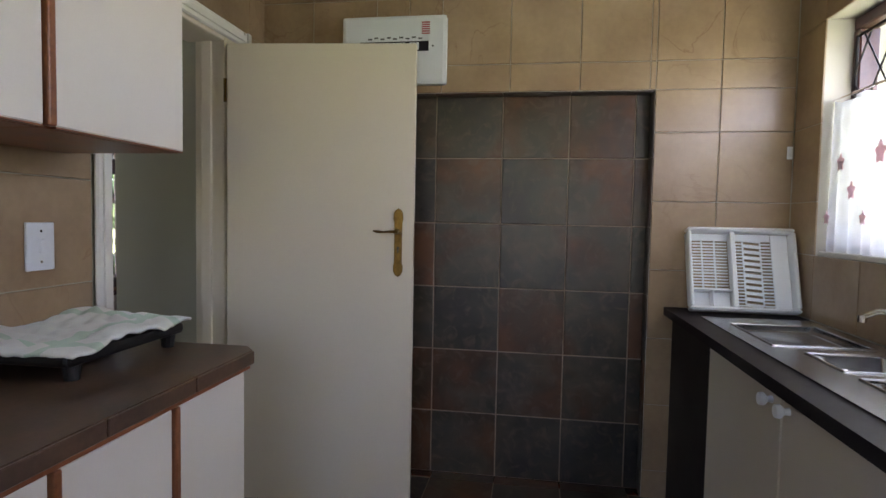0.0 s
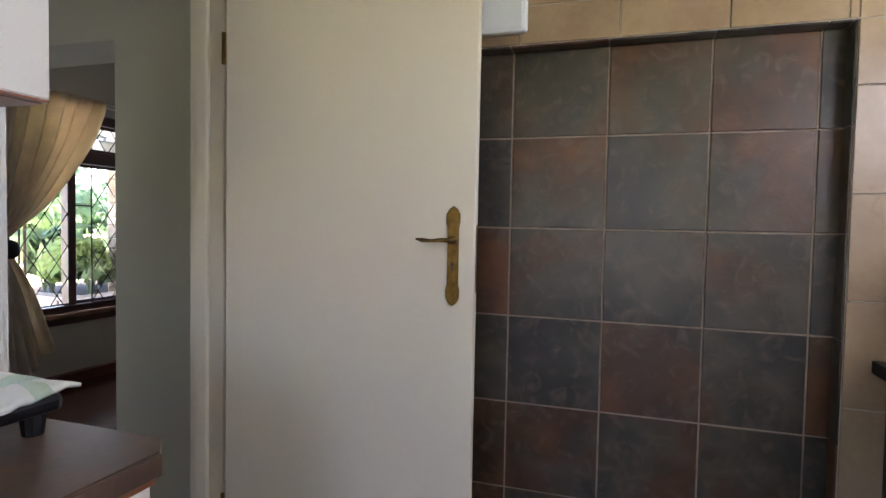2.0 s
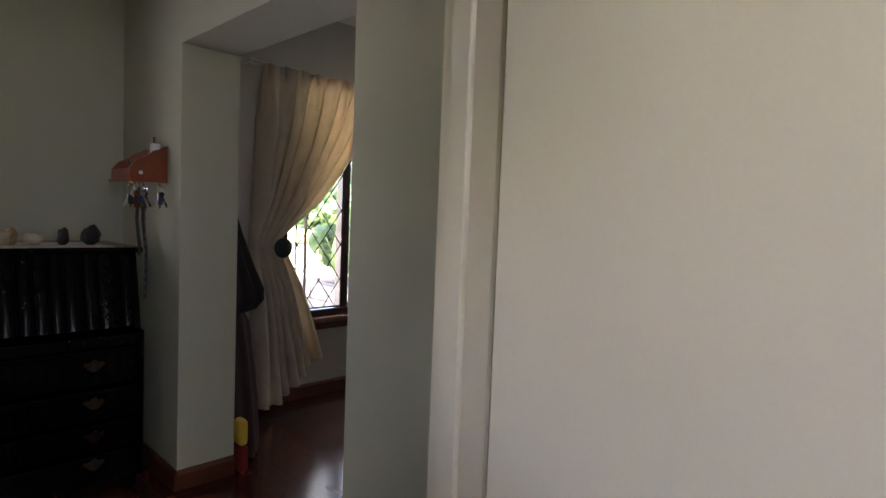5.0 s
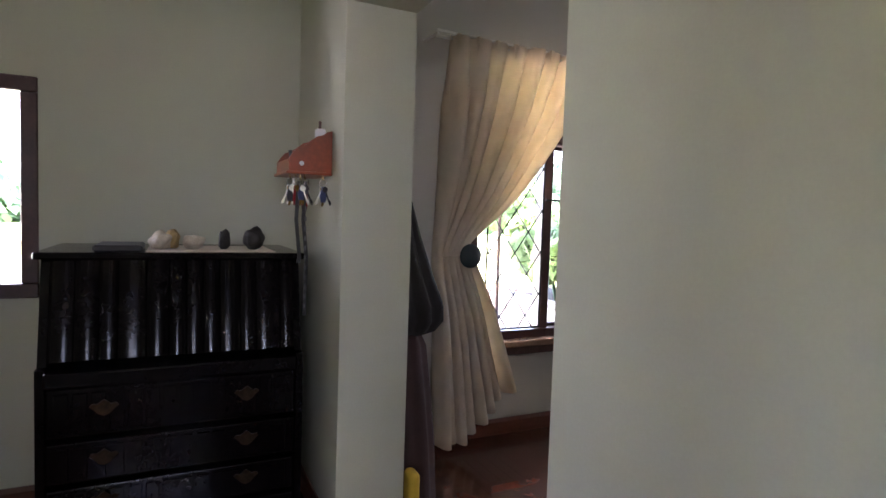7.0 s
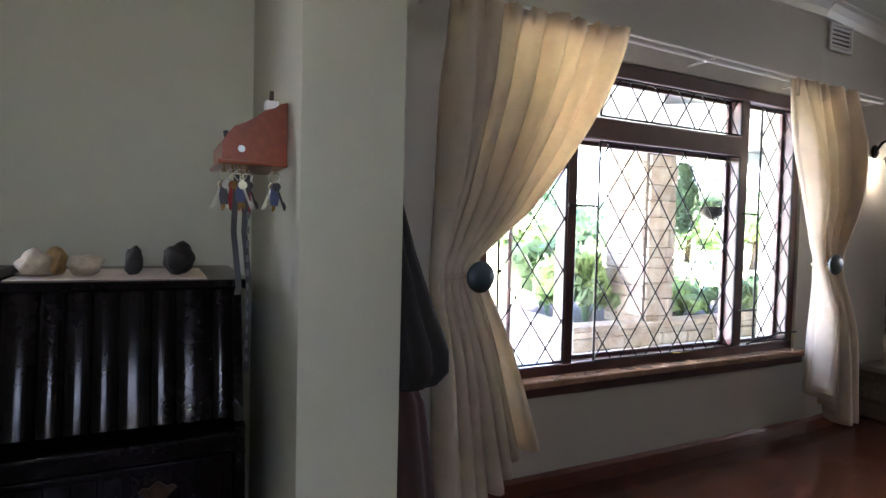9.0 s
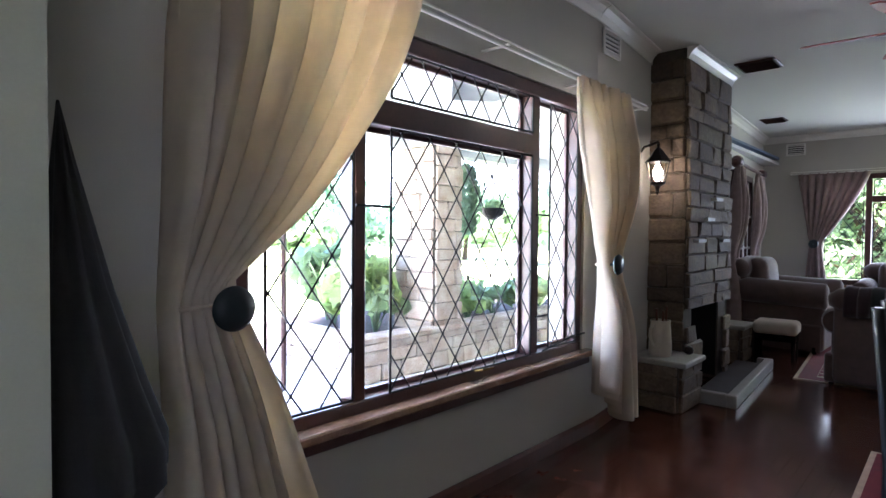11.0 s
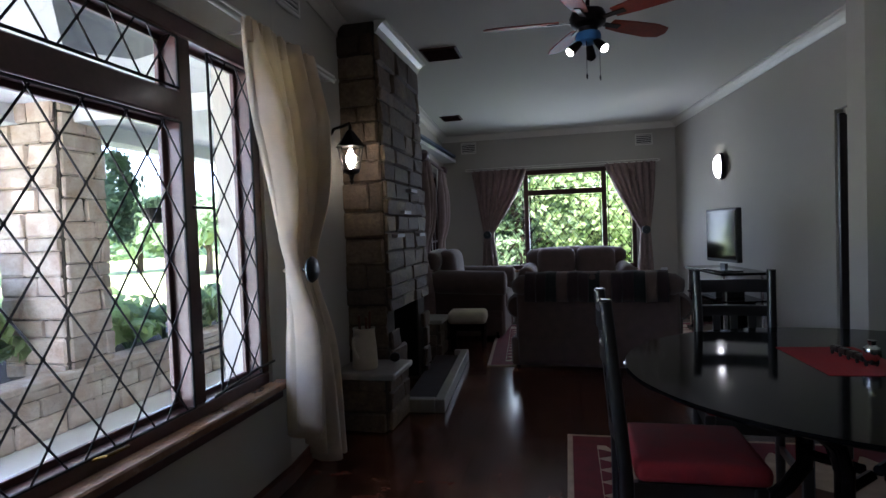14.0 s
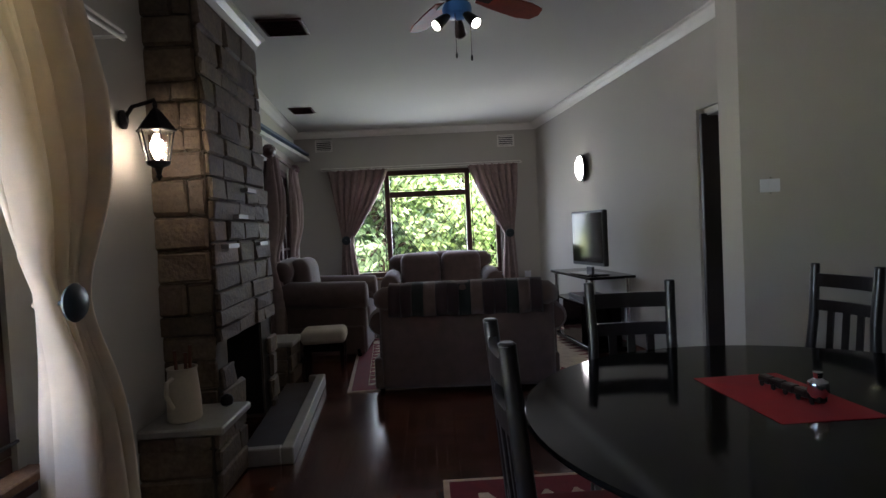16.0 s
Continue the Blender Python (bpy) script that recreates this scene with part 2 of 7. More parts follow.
NAVY = material("dark_blue_plastic", srgb(34, 48, 92), 0.4, vary=0.08, scale=10, fine=120, bump=0.03)
PATIO = material("pale_patio_concrete", srgb(214, 210, 202), 0.85, vary=0.1, scale=2.5, fine=60, bump=0.3)
GRASS = material("sunlit_lawn", srgb(168, 178, 112), 0.95, vary=0.2, scale=0.6, fine=30, bump=0.6, depth=0.02)
SOIL = material("dark_soil", srgb(64, 50, 40), 0.95, vary=0.3, scale=12, fine=80, bump=0.8, depth=0.01)
LEAF = material("green_leaf", srgb(146, 166, 120), 0.5, vary=0.25, scale=1.5, fine=12, bump=0.05, alt=srgb(104, 130, 90), translucent=0.45)
LEAFDARK = material("dark_green_leaf", srgb(112, 138, 106), 0.5, vary=0.25, scale=1.5, fine=12, bump=0.05, alt=srgb(80, 106, 80), translucent=0.4)
LEAFLIME = material("lime_green_leaf", srgb(184, 200, 134), 0.5, vary=0.25, scale=1.2, fine=12, bump=0.05, alt=srgb(134, 162, 98), translucent=0.45)
BARK = material("brown_bark", srgb(86, 68, 54), 0.9, vary=0.3, scale=10, fine=60, bump=0.8, depth=0.01)
VERANDA = material("white_veranda_board", srgb(206, 208, 208), 0.8, vary=0.05, scale=2, fine=60, bump=0.1)
ROOFSTEEL = material("blue_grey_roof_sheet", srgb(92, 108, 128), 0.5, vary=0.1, scale=3, fine=60, bump=0.1)
# the roof sheet's blue-grey at half strength, shade put into the colour
VALLEY = material("shaded_valley_steel", srgb(48, 56, 68), 0.5, vary=0.12, scale=3, fine=60, bump=0.1)
GLASS = clear_glass("window_glass")
LAMPGLASS = clear_glass("lantern_glass", (1, 0.97, 0.9))
GLOWWARM = glow("lit_bulb_glass", (1.0, 0.88, 0.66), 5)
GLOWFAN = glow("lit_spot_glass", (1.0, 0.9, 0.72), 6)
INKBAR = material("grey_ink", srgb(96, 96, 100), 0.8, vary=0.05, bump=0)
REDINK = material("red_ink", srgb(180, 70, 66), 0.8, vary=0.05, bump=0)


def slate_tile():
    """Slate look ceramic: every tile has its own cloudy mix of charcoal, olive grey and rust."""
    m = bpy.data.materials.new("slate_look_tile")
    m.use_nodes = True
    n, l = m.node_tree.nodes, m.node_tree.links
    b = n["Principled BSDF"]
    geo, info = n.new("ShaderNodeNewGeometry"), n.new("ShaderNodeObjectInfo")
    shift = n.new("ShaderNodeVectorMath")
    shift.operation = "MULTIPLY_ADD"
    shift.inputs[1].default_value, spread = (1, 1, 1), n.new("ShaderNodeMath")
    spread.operation, spread.inputs[1].default_value = "MULTIPLY", 37.0
    l.new(info.outputs["Random"], spread.inputs[0]), l.new(geo.outputs["Position"], shift.inputs[0]), l.new(spread.outputs[0], shift.inputs[2])
    cloud, vein, fine, tint = (n.new("ShaderNodeTexNoise") for _ in range(4))
    for node, scale, detail, bend in ((cloud, 5.0, 6, 0.6), (vein, 13.0, 8, 1.6), (fine, 70.0, 4, 0.0), (tint, 3.2, 3, 0.4)):
        node.inputs["Scale"].default_value, node.inputs["Detail"].default_value, node.inputs["Distortion"].default_value = scale, detail, bend
        l.new(shift.outputs[0], node.inputs[0])
    bias = n.new("ShaderNodeMath")
    bias.operation, bias.inputs[1].default_value = "MULTIPLY_ADD", 0.34
    l.new(info.outputs["Random"], bias.inputs[0]), l.new(tint.outputs[0], bias.inputs[2])
    ramp = n.new("ShaderNodeValToRGB")
    e = ramp.color_ramp.elements
    e[0].position, e[0].color = 0.42, (*srgb(62, 56, 54), 1)
    e[1].position, e[1].color = 0.9, (*srgb(122, 80, 50), 1)
    for at, c in ((0.55, (76, 72, 64)), (0.66, (92, 84, 70)), (0.77, (94, 68, 50))):
        ramp.color_ramp.elements.new(at).color = (*srgb(*c), 1)
    l.new(bias.outputs[0], ramp.inputs[0])
    shade = n.new("ShaderNodeMapRange")
    shade.inputs[1].default_value, shade.inputs[2].default_value, shade.inputs[3].default_value, shade.inputs[4].default_value = 0.3, 0.7, 0.34, 0.8
    l.new(cloud.outputs[0], shade.inputs[0])
    pale = n.new("ShaderNodeValToRGB")
    pale.color_ramp.elements[0].position, pale.color_ramp.elements[0].color = 0.52, (0, 0, 0, 1)
    pale.color_ramp.elements[1].position, pale.color_ramp.elements[1].color = 0.72, (0.6, 0.6, 0.6, 1)
    l.new(vein.outputs[0], pale.inputs[0])
    mul, mix = n.new("ShaderNodeMix"), n.new("ShaderNodeMix")
    mul.data_type, mul.blend_type, mix.data_type = "RGBA", "MULTIPLY", "RGBA"
    mul.inputs[0].default_value = 1.0
    l.new(ramp.outputs[0], mul.inputs[6]), l.new(shade.outputs[0], mul.inputs[7])
    l.new(pale.outputs[0], mix.inputs[0]), l.new(mul.outputs[2], mix.inputs[6])
    mix.inputs[7].default_value = (*srgb(98, 86, 72), 1)
    l.new(mix.outputs[2], b.inputs["Base Color"])
    rr, bp = n.new("ShaderNodeMapRange"), n.new("ShaderNodeBump")
    rr.inputs[3].default_value, rr.inputs[4].default_value = 0.28, 0.5
    l.new(cloud.outputs[0], rr.inputs[0]), l.new(rr.outputs[0], b.inputs["Roughness"])
    bp.inputs["Strength"].default_value, bp.inputs["Distance"].default_value = 0.35, 0.004
    l.new(vein.outputs[0], bp.inputs["Height"]), l.new(bp.outputs[0], b.inputs["Normal"])
    return m


SLATE = slate_tile()


def marble_tile():
    m = material("cream_marble_look_tile", srgb(170, 147, 118), 0.3, vary=0.08, scale=4, fine=40, bump=0.03, alt=srgb(142, 118, 92), per_piece=0.07)
    n, l = m.node_tree.nodes, m.node_tree.links
    b = n["Principled BSDF"]
    old = b.inputs["Base Color"].links[0].from_socket
    geo, vein, mask = n.new("ShaderNodeNewGeometry"), n.new("ShaderNodeTexNoise"), n.new("ShaderNodeTexNoise")
    vein.inputs["Scale"].default_value, vein.inputs["Detail"].default_value, vein.inputs["Distortion"].default_value = 2.2, 6, 2.2
    mask.inputs["Scale"].default_value = 2.2
    l.new(geo.outputs["Position"], vein.inputs[0]), l.new(geo.outputs["Position"], mask.inputs[0])
    ramp, mr = n.new("ShaderNodeValToRGB"), n.new("ShaderNodeMapRange")
    e = ramp.color_ramp.elements
    e[0].position, e[0].color, e[1].position, e[1].color = 0.482, (0, 0, 0, 1), 0.5, (1, 1, 1, 1)
    top = ramp.color_ramp.elements.new(0.518)
    top.color = (0, 0, 0, 1)
    l.new(vein.outputs[0], ramp.inputs[0])
    mr.inputs[1].default_value, mr.inputs[2].default_value, mr.inputs[4].default_value = 0.46, 0.64, 0.75
    l.new(mask.outputs[0], mr.inputs[0])
    mul, mix = n.new("ShaderNodeMath"), n.new("ShaderNodeMix")
    mul.operation, mix.data_type = "MULTIPLY", "RGBA"
    l.new(ramp.outputs[0], mul.inputs[0]), l.new(mr.outputs[0], mul.inputs[1])
    l.new(mul.outputs[0], mix.inputs[0]), l.new(old, mix.inputs[6])
    mix.inputs[7].default_value = (*srgb(126, 98, 70), 1)
    l.new(mix.outputs[2], b.inputs["Base Color"])
    return m


MARBLE = marble_tile()


# ---- builders ----
def obj(name, bm, mat, parent=None, label="", smooth=False, sharp=40):
    me = bpy.data.meshes.new(name)
    bm.to_mesh(me)
    bm.free()
    me.materials.append(mat)
    if smooth:
        me.polygons.foreach_set("use_smooth", [True] * len(me.polygons))
        me.set_sharp_from_angle(angle=radians(sharp))
    ob = new(name, me)
    ob.parent = parent
    return tagged(ob, label)


part = obj


def thing(name, place, label, category, group="", turn=0.0, kind=""):
    ob = new(name)
    ob.empty_display_size = 0.1
    ob.matrix_world = pose(*place, 0, 0, turn)
    return tagged(ob, label, category, group, kind)


def box(bm, x0, y0, z0, x1, y1, z1, bev=0.0, seg=1):
    m = Matrix.Translation(((x0 + x1) / 2, (y0 + y1) / 2, (z0 + z1) / 2)) @ Matrix.Diagonal((abs(x1 - x0), abs(y1 - y0), abs(z1 - z0), 1))
    vs = bmesh.ops.create_cube(bm, size=1, matrix=m)["verts"]
    if bev:
        es = list({e for v in vs for e in v.link_edges})
        bmesh.ops.bevel(bm, geom=es, offset=bev, segments=seg, affect="EDGES", profile=0.5)
    return bm


def boxm(*a, **k):
    return box(bmesh.new(), *a, **k)


def tube(bm, points, r, n=8, caps=True):
    """A round bar along points; r may be a list."""
    pts = [Vector(p) for p in points]
    rs = r if isinstance(r, (list, tuple)) else [r] * len(pts)
    rings = []
    side = None
    for i, p in enumerate(pts):
        d = (pts[min(i + 1, len(pts) - 1)] - pts[max(i - 1, 0)]).normalized()
        if side is None:
            side = d.orthogonal().normalized()
        side = (side - d * side.dot(d)).normalized()
        up = d.cross(side)
        rings.append([bm.verts.new(p + (side * math.cos(a) + up * math.sin(a)) * rs[i]) for a in (2 * math.pi * k / n for k in range(n))])
    for a, b in zip(rings, rings[1:]):
        for k in range(n):
            bm.faces.new((a[k], a[(k + 1) % n], b[(k + 1) % n], b[k]))
    if caps:
        bm.faces.new(rings[0][::-1]), bm.faces.new(rings[-1])
    return bm


def lathe(bm, profile, place=(0, 0, 0), n=24, axis="z"):
    """A turned shape from (radius, height) pairs."""
    rings = []
    for r, h in profile:
        ring = []
        for k in range(n):
            a = 2 * math.pi * k / n
            p = Vector((r * math.cos(a), r * math.sin(a), h))
            if axis == "x":
                p = Vector((p.z, p.x, p.y))
            elif axis == "y":
                p = Vector((p.x, p.z, p.y))
            ring.append(bm.verts.new(p + Vector(place)))
        rings.append(ring)
    for a, b in zip(rings, rings[1:]):
        for k in range(n):
            bm.faces.new((a[k], a[(k + 1) % n], b[(k + 1) % n], b[k]))
    bm.faces.new(rings[0][::-1]), bm.faces.new(rings[-1])
    bmesh.ops.recalc_face_normals(bm, faces=bm.faces[:])
    return bm


def prism(bm, outline, axis, lo, hi):
    """An outline of 2D points pushed from lo to hi along x, y or z."""
    def put(u, v, w):
        return {"x": (w, u, v), "y": (u, w, v), "z": (u, v, w)}[axis]
    a = [bm.verts.new(put(u, v, lo)) for u, v in outline]
    b = [bm.verts.new(put(u, v, hi)) for u, v in outline]
    n = len(a)
    bm.faces.new(a[::-1]), bm.faces.new(b)
    for k in range(n):
        bm.faces.new((a[k], a[(k + 1) % n], b[(k + 1) % n], b[k]))
    bmesh.ops.recalc_face_normals(bm, faces=bm.faces[:])
    return bm


def soft(bm, x0, y0, z0, x1, y1, z1, r=0.05, puff=0.0):
    """A padded block."""
    box(bm, x0, y0, z0, x1, y1, z1, r, 4)
    if puff:
        for v in bm.verts:
            u = (v.co.x - (x0 + x1) / 2) / max(1e-3, (x1 - x0) / 2)
            w = (v.co.y - (y0 + y1) / 2) / max(1e-3, (y1 - y0) / 2)
            if v.co.z > (z0 + z1) / 2:
                v.co.z += puff * (1 - u * u) * (1 - w * w)
    return bm


def wall(name, axis, lo, hi, a0, a1, z0, z1, mat, holes=()):
    """A wall with real openings; axis is the one that it is thin along; holes are (a0, a1, z0, z1)."""
    bm = bmesh.new()
    cuts = sorted({a0, a1, *(h[0] for h in holes), *(h[1] for h in holes)})
    for u, v in zip(cuts, cuts[1:]):
        zs = [(z0, z1)]
        for h in holes:
            if h[0] <= u and h[1] >= v:
                zs = [p for q in zs for p in ((q[0], min(q[1], h[2])), (max(q[0], h[3]), q[1])) if p[1] - p[0] > 1e-4]
        for p, q in zs:
            box(bm, *((lo, u, p, hi, v, q) if axis == "x" else (u, lo, p, v, hi, q)))
    return tagged(obj(name, bm, mat), kind="structure")


def slanted_wall(name, p, q, thick, z0, z1, mat):
    """A wall between two plan points, thick to the left of the way from p to q."""
    d = Vector((q[0] - p[0], q[1] - p[1])).normalized()
    nx, ny = -d.y * thick, d.x * thick
    return tagged(obj(name, prism(bmesh.new(), [p, q, (q[0] + nx, q[1] + ny), (p[0] + nx, p[1] + ny)], "z", z0, z1), mat), kind="structure")


def curtain(name, place, turn, top, gather, low, mat, label, group, heads=9, z_top=2.15, z_tie=1.07, z_low=0.03, rise=0.25, flip=False):
    """A pleated curtain in the local xz plane. top, gather, low: (start, end) along x at the rail, the tie and the hem."""
    t = thing(name, place, label, "curtain", group, turn)
    nu, nv = heads * 10, 44
    bm = bmesh.new()
    grid = []
    rng = random.Random(len(label) + int(place[1] * 10))
    wob = [rng.uniform(0.45, 1.45) for _ in range(heads * 2 + 2)]
    for j in range(nv + 1):
        v = j / nv
        z = z_top + (z_low - z_top) * v
        row = []
        for i in range(nu + 1):
            u = i / nu
            zz = z
            if z > z_tie:
                f = (z_top - z) / (z_top - z_tie)
                e = f ** 1.25
                w0, w1 = top[0] + (gather[0] - top[0]) * f ** 1.2, top[1] + (gather[1] - top[1]) * (e if not flip else f ** 1.2)
                if flip:
                    w0 = top[0] + (gather[0] - top[0]) * e
                squeeze = 1 - 0.55 * f
            else:
                f = (z_tie - z) / (z_tie - z_low)
                e = f
                w0, w1 = gather[0] + (low[0] - gather[0]) * e, gather[1] + (low[1] - gather[1]) * e
                squeeze = 0.45 + 0.4 * f
            k = u if not flip else 1 - u
            zz += rise * max(0, k - 0.35) * max(0, v - 0.4)
            ph = u * heads * 2 * math.pi
            amp = 0.07 * wob[int(u * heads * 2)] * (0.35 + 0.65 * min(1, v * 6))
            depth = amp * (1 - 0.6 * math.exp(-((z - z_tie) / 0.3) ** 2)) * math.sin(ph) + 0.012 * math.sin(ph * 0.37 + v * 5) + 0.05 * math.exp(-((z - z_tie) / 0.25) ** 2) - 0.02
            x = w0 + (w1 - w0) * u + 0.3 * amp * math.cos(ph) * squeeze
            row.append(bm.verts.new((x, depth, zz)))
        grid.append(row)
    for a, b in zip(grid, grid[1:]):
        for i in range(nu):
            bm.faces.new((a[i], a[i + 1], b[i + 1], b[i]))
    cloth = part("cloth", bm, mat, t, smooth=True, sharp=180)
    sol = cloth.modifiers.new("thickness", "SOLIDIFY")
    sol.thickness = 0.003
    for k in range(heads):
        x = top[0] + (top[1] - top[0]) * (k + 0.5) / heads
        part("pleat_heading", boxm(x - 0.012, -0.035, z_top - 0.09, x + 0.012, -0.012, z_top + 0.01, bev=0.004), mat, t)
    mid = (gather[0] + gather[1]) / 2
    bm = bmesh.new()
    ring = [(mid + (gather[1] - gather[0]) * 0.4 * math.cos(a), 0.03 + 0.06 * math.sin(a), z_tie + 0.01 * math.cos(a)) for a in (2 * math.pi * k / 20 for k in range(21))]
    tube(bm, ring, 0.007, 6)
    part("tie_band", bm, mat, t)
    return t


def diamond_bars(bm, u0, u1, z0, z1, put, step=0.1745, ratio=1.40, r=0.0036, node=(4.209, 1.293)):
    """Burglar bars: two sets of slanting rods clipped to a rectangle, knotted where they cross, with a rim.
    node is one crossing in the window's own coordinates."""
    w, h = u1 - u0, z1 - z0
    nu, nz = node[0] - u0, node[1] - z0
    for s in (1, -1):
        c = nu - s * nz / ratio
        c -= math.ceil((c + h / ratio) / step) * step
        while c < w + h / ratio:
            ua, za, ub, zb = (c, 0, c + h / ratio, h) if s > 0 else (c - h / ratio, h, c, 0)
            lo, hi = max(0, ua), min(w, ub)
            if hi - lo > 0.01:
                f = (zb - za) / (ub - ua)
                p, q = (lo, za + f * (lo - ua)), (hi, za + f * (hi - ua))
                tube(bm, [put(u0 + p[0], z0 + p[1]), put(u0 + q[0], z0 + q[1])], r, 5)
            c += step
    for i in range(-40, 41):
        for j in range(-20, 21):
            u, z = nu + step * i / 2, nz + step * ratio * (j / 2)
            if (i + j) % 2 == 0 and 0.01 < u < w - 0.01 and 0.01 < z < h - 0.01:
                tube(bm, [put(u0 + u, z0 + z - 0.008), put(u0 + u, z0 + z), put(u0 + u, z0 + z + 0.008)], [r * 1.1, r * 1.9, r * 1.1], 5)
    for p, q in (((u0, z0), (u1, z0)), ((u0, z1), (u1, z1)), ((u0, z0), (u0, z1)), ((u1, z0), (u1, z1))):
        tube(bm, [put(*p), put(*q)], r * 1.6, 6)
    return bm


def tile_mesh(w, h, t, cache={}):
    key = (round(w, 3), round(h, 3), t)
    if key not in cache:
        bm = boxm(-w / 2, -h / 2, 0, w / 2, h / 2, t)
        top = [e for e in bm.edges if all(v.co.z > t * 0.5 for v in e.verts)]
        bmesh.ops.bevel(bm, geom=top, offset=0.0018, segments=1, affect="EDGES")
        me = bpy.data.meshes.new("tile")
        bm.to_mesh(me)
        bm.free()
        cache[key] = me
    return cache[key]


def tiles(parent, origin, ud, vd, u_lines, v_lines, mat, keep, t=0.006, joint=0.004, name="tile"):
    """Single tiles laid on a plane between the given grid lines; keep(u, v) says which cells are covered."""
    ud, vd = Vector(ud), Vector(vd)
    nd = ud.cross(vd)
    rot = Matrix((ud, vd, nd)).transposed().to_4x4()
    for u0, u1 in zip(u_lines, u_lines[1:]):
        for v0, v1 in zip(v_lines, v_lines[1:]):
            if u1 - u0 < 0.015 or v1 - v0 < 0.015 or not keep((u0 + u1) / 2, (v0 + v1) / 2):
                continue
            me = tile_mesh(u1 - u0 - joint, v1 - v0 - joint, t)
            if not me.materials:
                me.materials.append(mat)
            ob = new(name, me)
            if me.materials[0] != mat:
                ob.material_slots[0].link = "OBJECT"
                ob.material_slots[0].material = mat
            ob.parent = parent
            ob.matrix_world = Matrix.Translation(Vector(origin) + ud * (u0 + u1) / 2 + vd * (v0 + v1) / 2) @ rot


def lines(lo, hi, step, phase):
    k = math.ceil((lo - phase) / step + 1e-6)
    out = [lo]
    while phase + k * step < hi - 1e-6:
        out.append(phase + k * step)
        k += 1
    return out + [hi]


# ---- setting ----
CZ = 2.68
wall_kw = wall("wall_kitchen_west", "x", -1.36, -1.19, -1.7, 2.60, 0, CZ, SAGE, [(1.48, 2.325, 0, 2.06)])
wall_kn = wall("wall_kitchen_north", "y", 2.58, 2.84, -1.36, 1.5, 0, CZ, PALE, [(-0.45, 0.685, 0.0, 1.875)])
niche = tagged(obj("niche_back", boxm(-0.45, 2.66, 0, 0.685, 2.80, 1.90), DGROUT), kind="structure")
wall_ke = wall("wall_kitchen_east", "x", 1.275, 1.5, -1.7, 2.58, 0, CZ, PALE, [(0.45, 2.345, 1.16, 2.085)])
# the south wall's opening is an unseen addition that brightens the kitchen fronts
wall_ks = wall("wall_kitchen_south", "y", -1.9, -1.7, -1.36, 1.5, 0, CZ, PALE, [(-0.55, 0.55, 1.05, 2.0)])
wall_hn = wall("wall_hall_north", "y", 2.445, 2.71, -4.2, -1.19, 0, CZ, SAGE, [(-3.165, -1.915, 0, 1.985)])
wall_hs = wall("wall_hall_south", "y", -0.6, -0.4, -4.2, -1.36, 0, CZ, SAGE)
wall_hw = wall("wall_hall_west", "x", -4.20, -3.95, -0.6, 2.4449, 0, CZ, SAGE, [(0.62, 1.42, 0.86, 1.74)])
wall_w = wall("wall_west", "x", -4.20, -3.95, 2.7101, 5.80, 0, CZ, PALE, [(3.38, 5.66, 0.52, 2.08)])
wall_dn = wall("wall_dining_north", "y", 6.90, 7.12, -0.89, 2.0, 0, CZ, PALE)
wall_de = wall("wall_dining_east", "x", 1.8, 2.0, 2.7, 7.0, 0, CZ, PALE)
wall_ds = wall("wall_dining_south", "y", 2.70, 2.86, -1.19, 2.0, 0, CZ, PALE)
wall_far = wall("wall_far", "y", 11.9, 12.14, -4.75, -0.4, 0, CZ, PALE, [(-3.72, -1.57, 0.60, 2.10)])
slanted_wall("wall_west_north", (-3.95, 5.801), (-4.07, 6.95), 0.25, 0, CZ, PALE)
slanted_wall("wall_living_west", (-4.07, 6.951), (-4.42, 11.9), 0.25, 0, CZ, PALE)
slanted_wall("wall_living_east", (-1.02, 11.9), (-0.62, 7.95), 0.2, 0, CZ, PALE)
slanted_wall("wall_living_east_lintel", (-0.62, 7.95), (-0.53, 7.12), 0.2, 2.02, CZ, PALE)
tagged(obj("ceiling", boxm(-4.8, -1.9, CZ, 2.0, 12.2, CZ + 0.15), CEIL), kind="structure")
kitchen_floor = tagged(obj("floor_kitchen", boxm(-1.36, -1.9, -0.12, 1.5, 2.84, -0.006), DGROUT), kind="structure")
house_floor = tagged(obj("floor", boxm(-4.2, -0.6, -0.14, -1.36, 2.86, -0.008), FLOORBED), kind="structure")
tagged(obj("floor_living", boxm(-4.75, 2.86, -0.14, 2.0, 12.14, -0.008), FLOORBED), kind="structure")

# cornices and skirtings
def cornice(name, p, q, side=1):
    d = (Vector(q) - Vector(p)).normalized()
    n = Vector((-d.y, d.x)) * side
    bm = bmesh.new()
    prof = [(0, 0), (0, -0.085), (0.012, -0.085), (0.03, -0.05), (0.06, -0.02), (0.085, -0.012), (0.085, 0)]
    ends = []
    for base in (Vector(p), Vector(q)):
        ends.append([bm.verts.new((base.x + n.x * u, base.y + n.y * u, CZ - 0.002 + w)) for u, w in prof])
    k = len(prof)
    for i in range(k):
        bm.faces.new((ends[0][i], ends[0][(i + 1) % k], ends[1][(i + 1) % k], ends[1][i]))
    bm.faces.new(ends[0][::-1]), bm.faces.new(ends[1])
    bmesh.ops.recalc_face_normals(bm, faces=bm.faces[:])
    return tagged(obj(name, bm, WHITE), kind="structure")


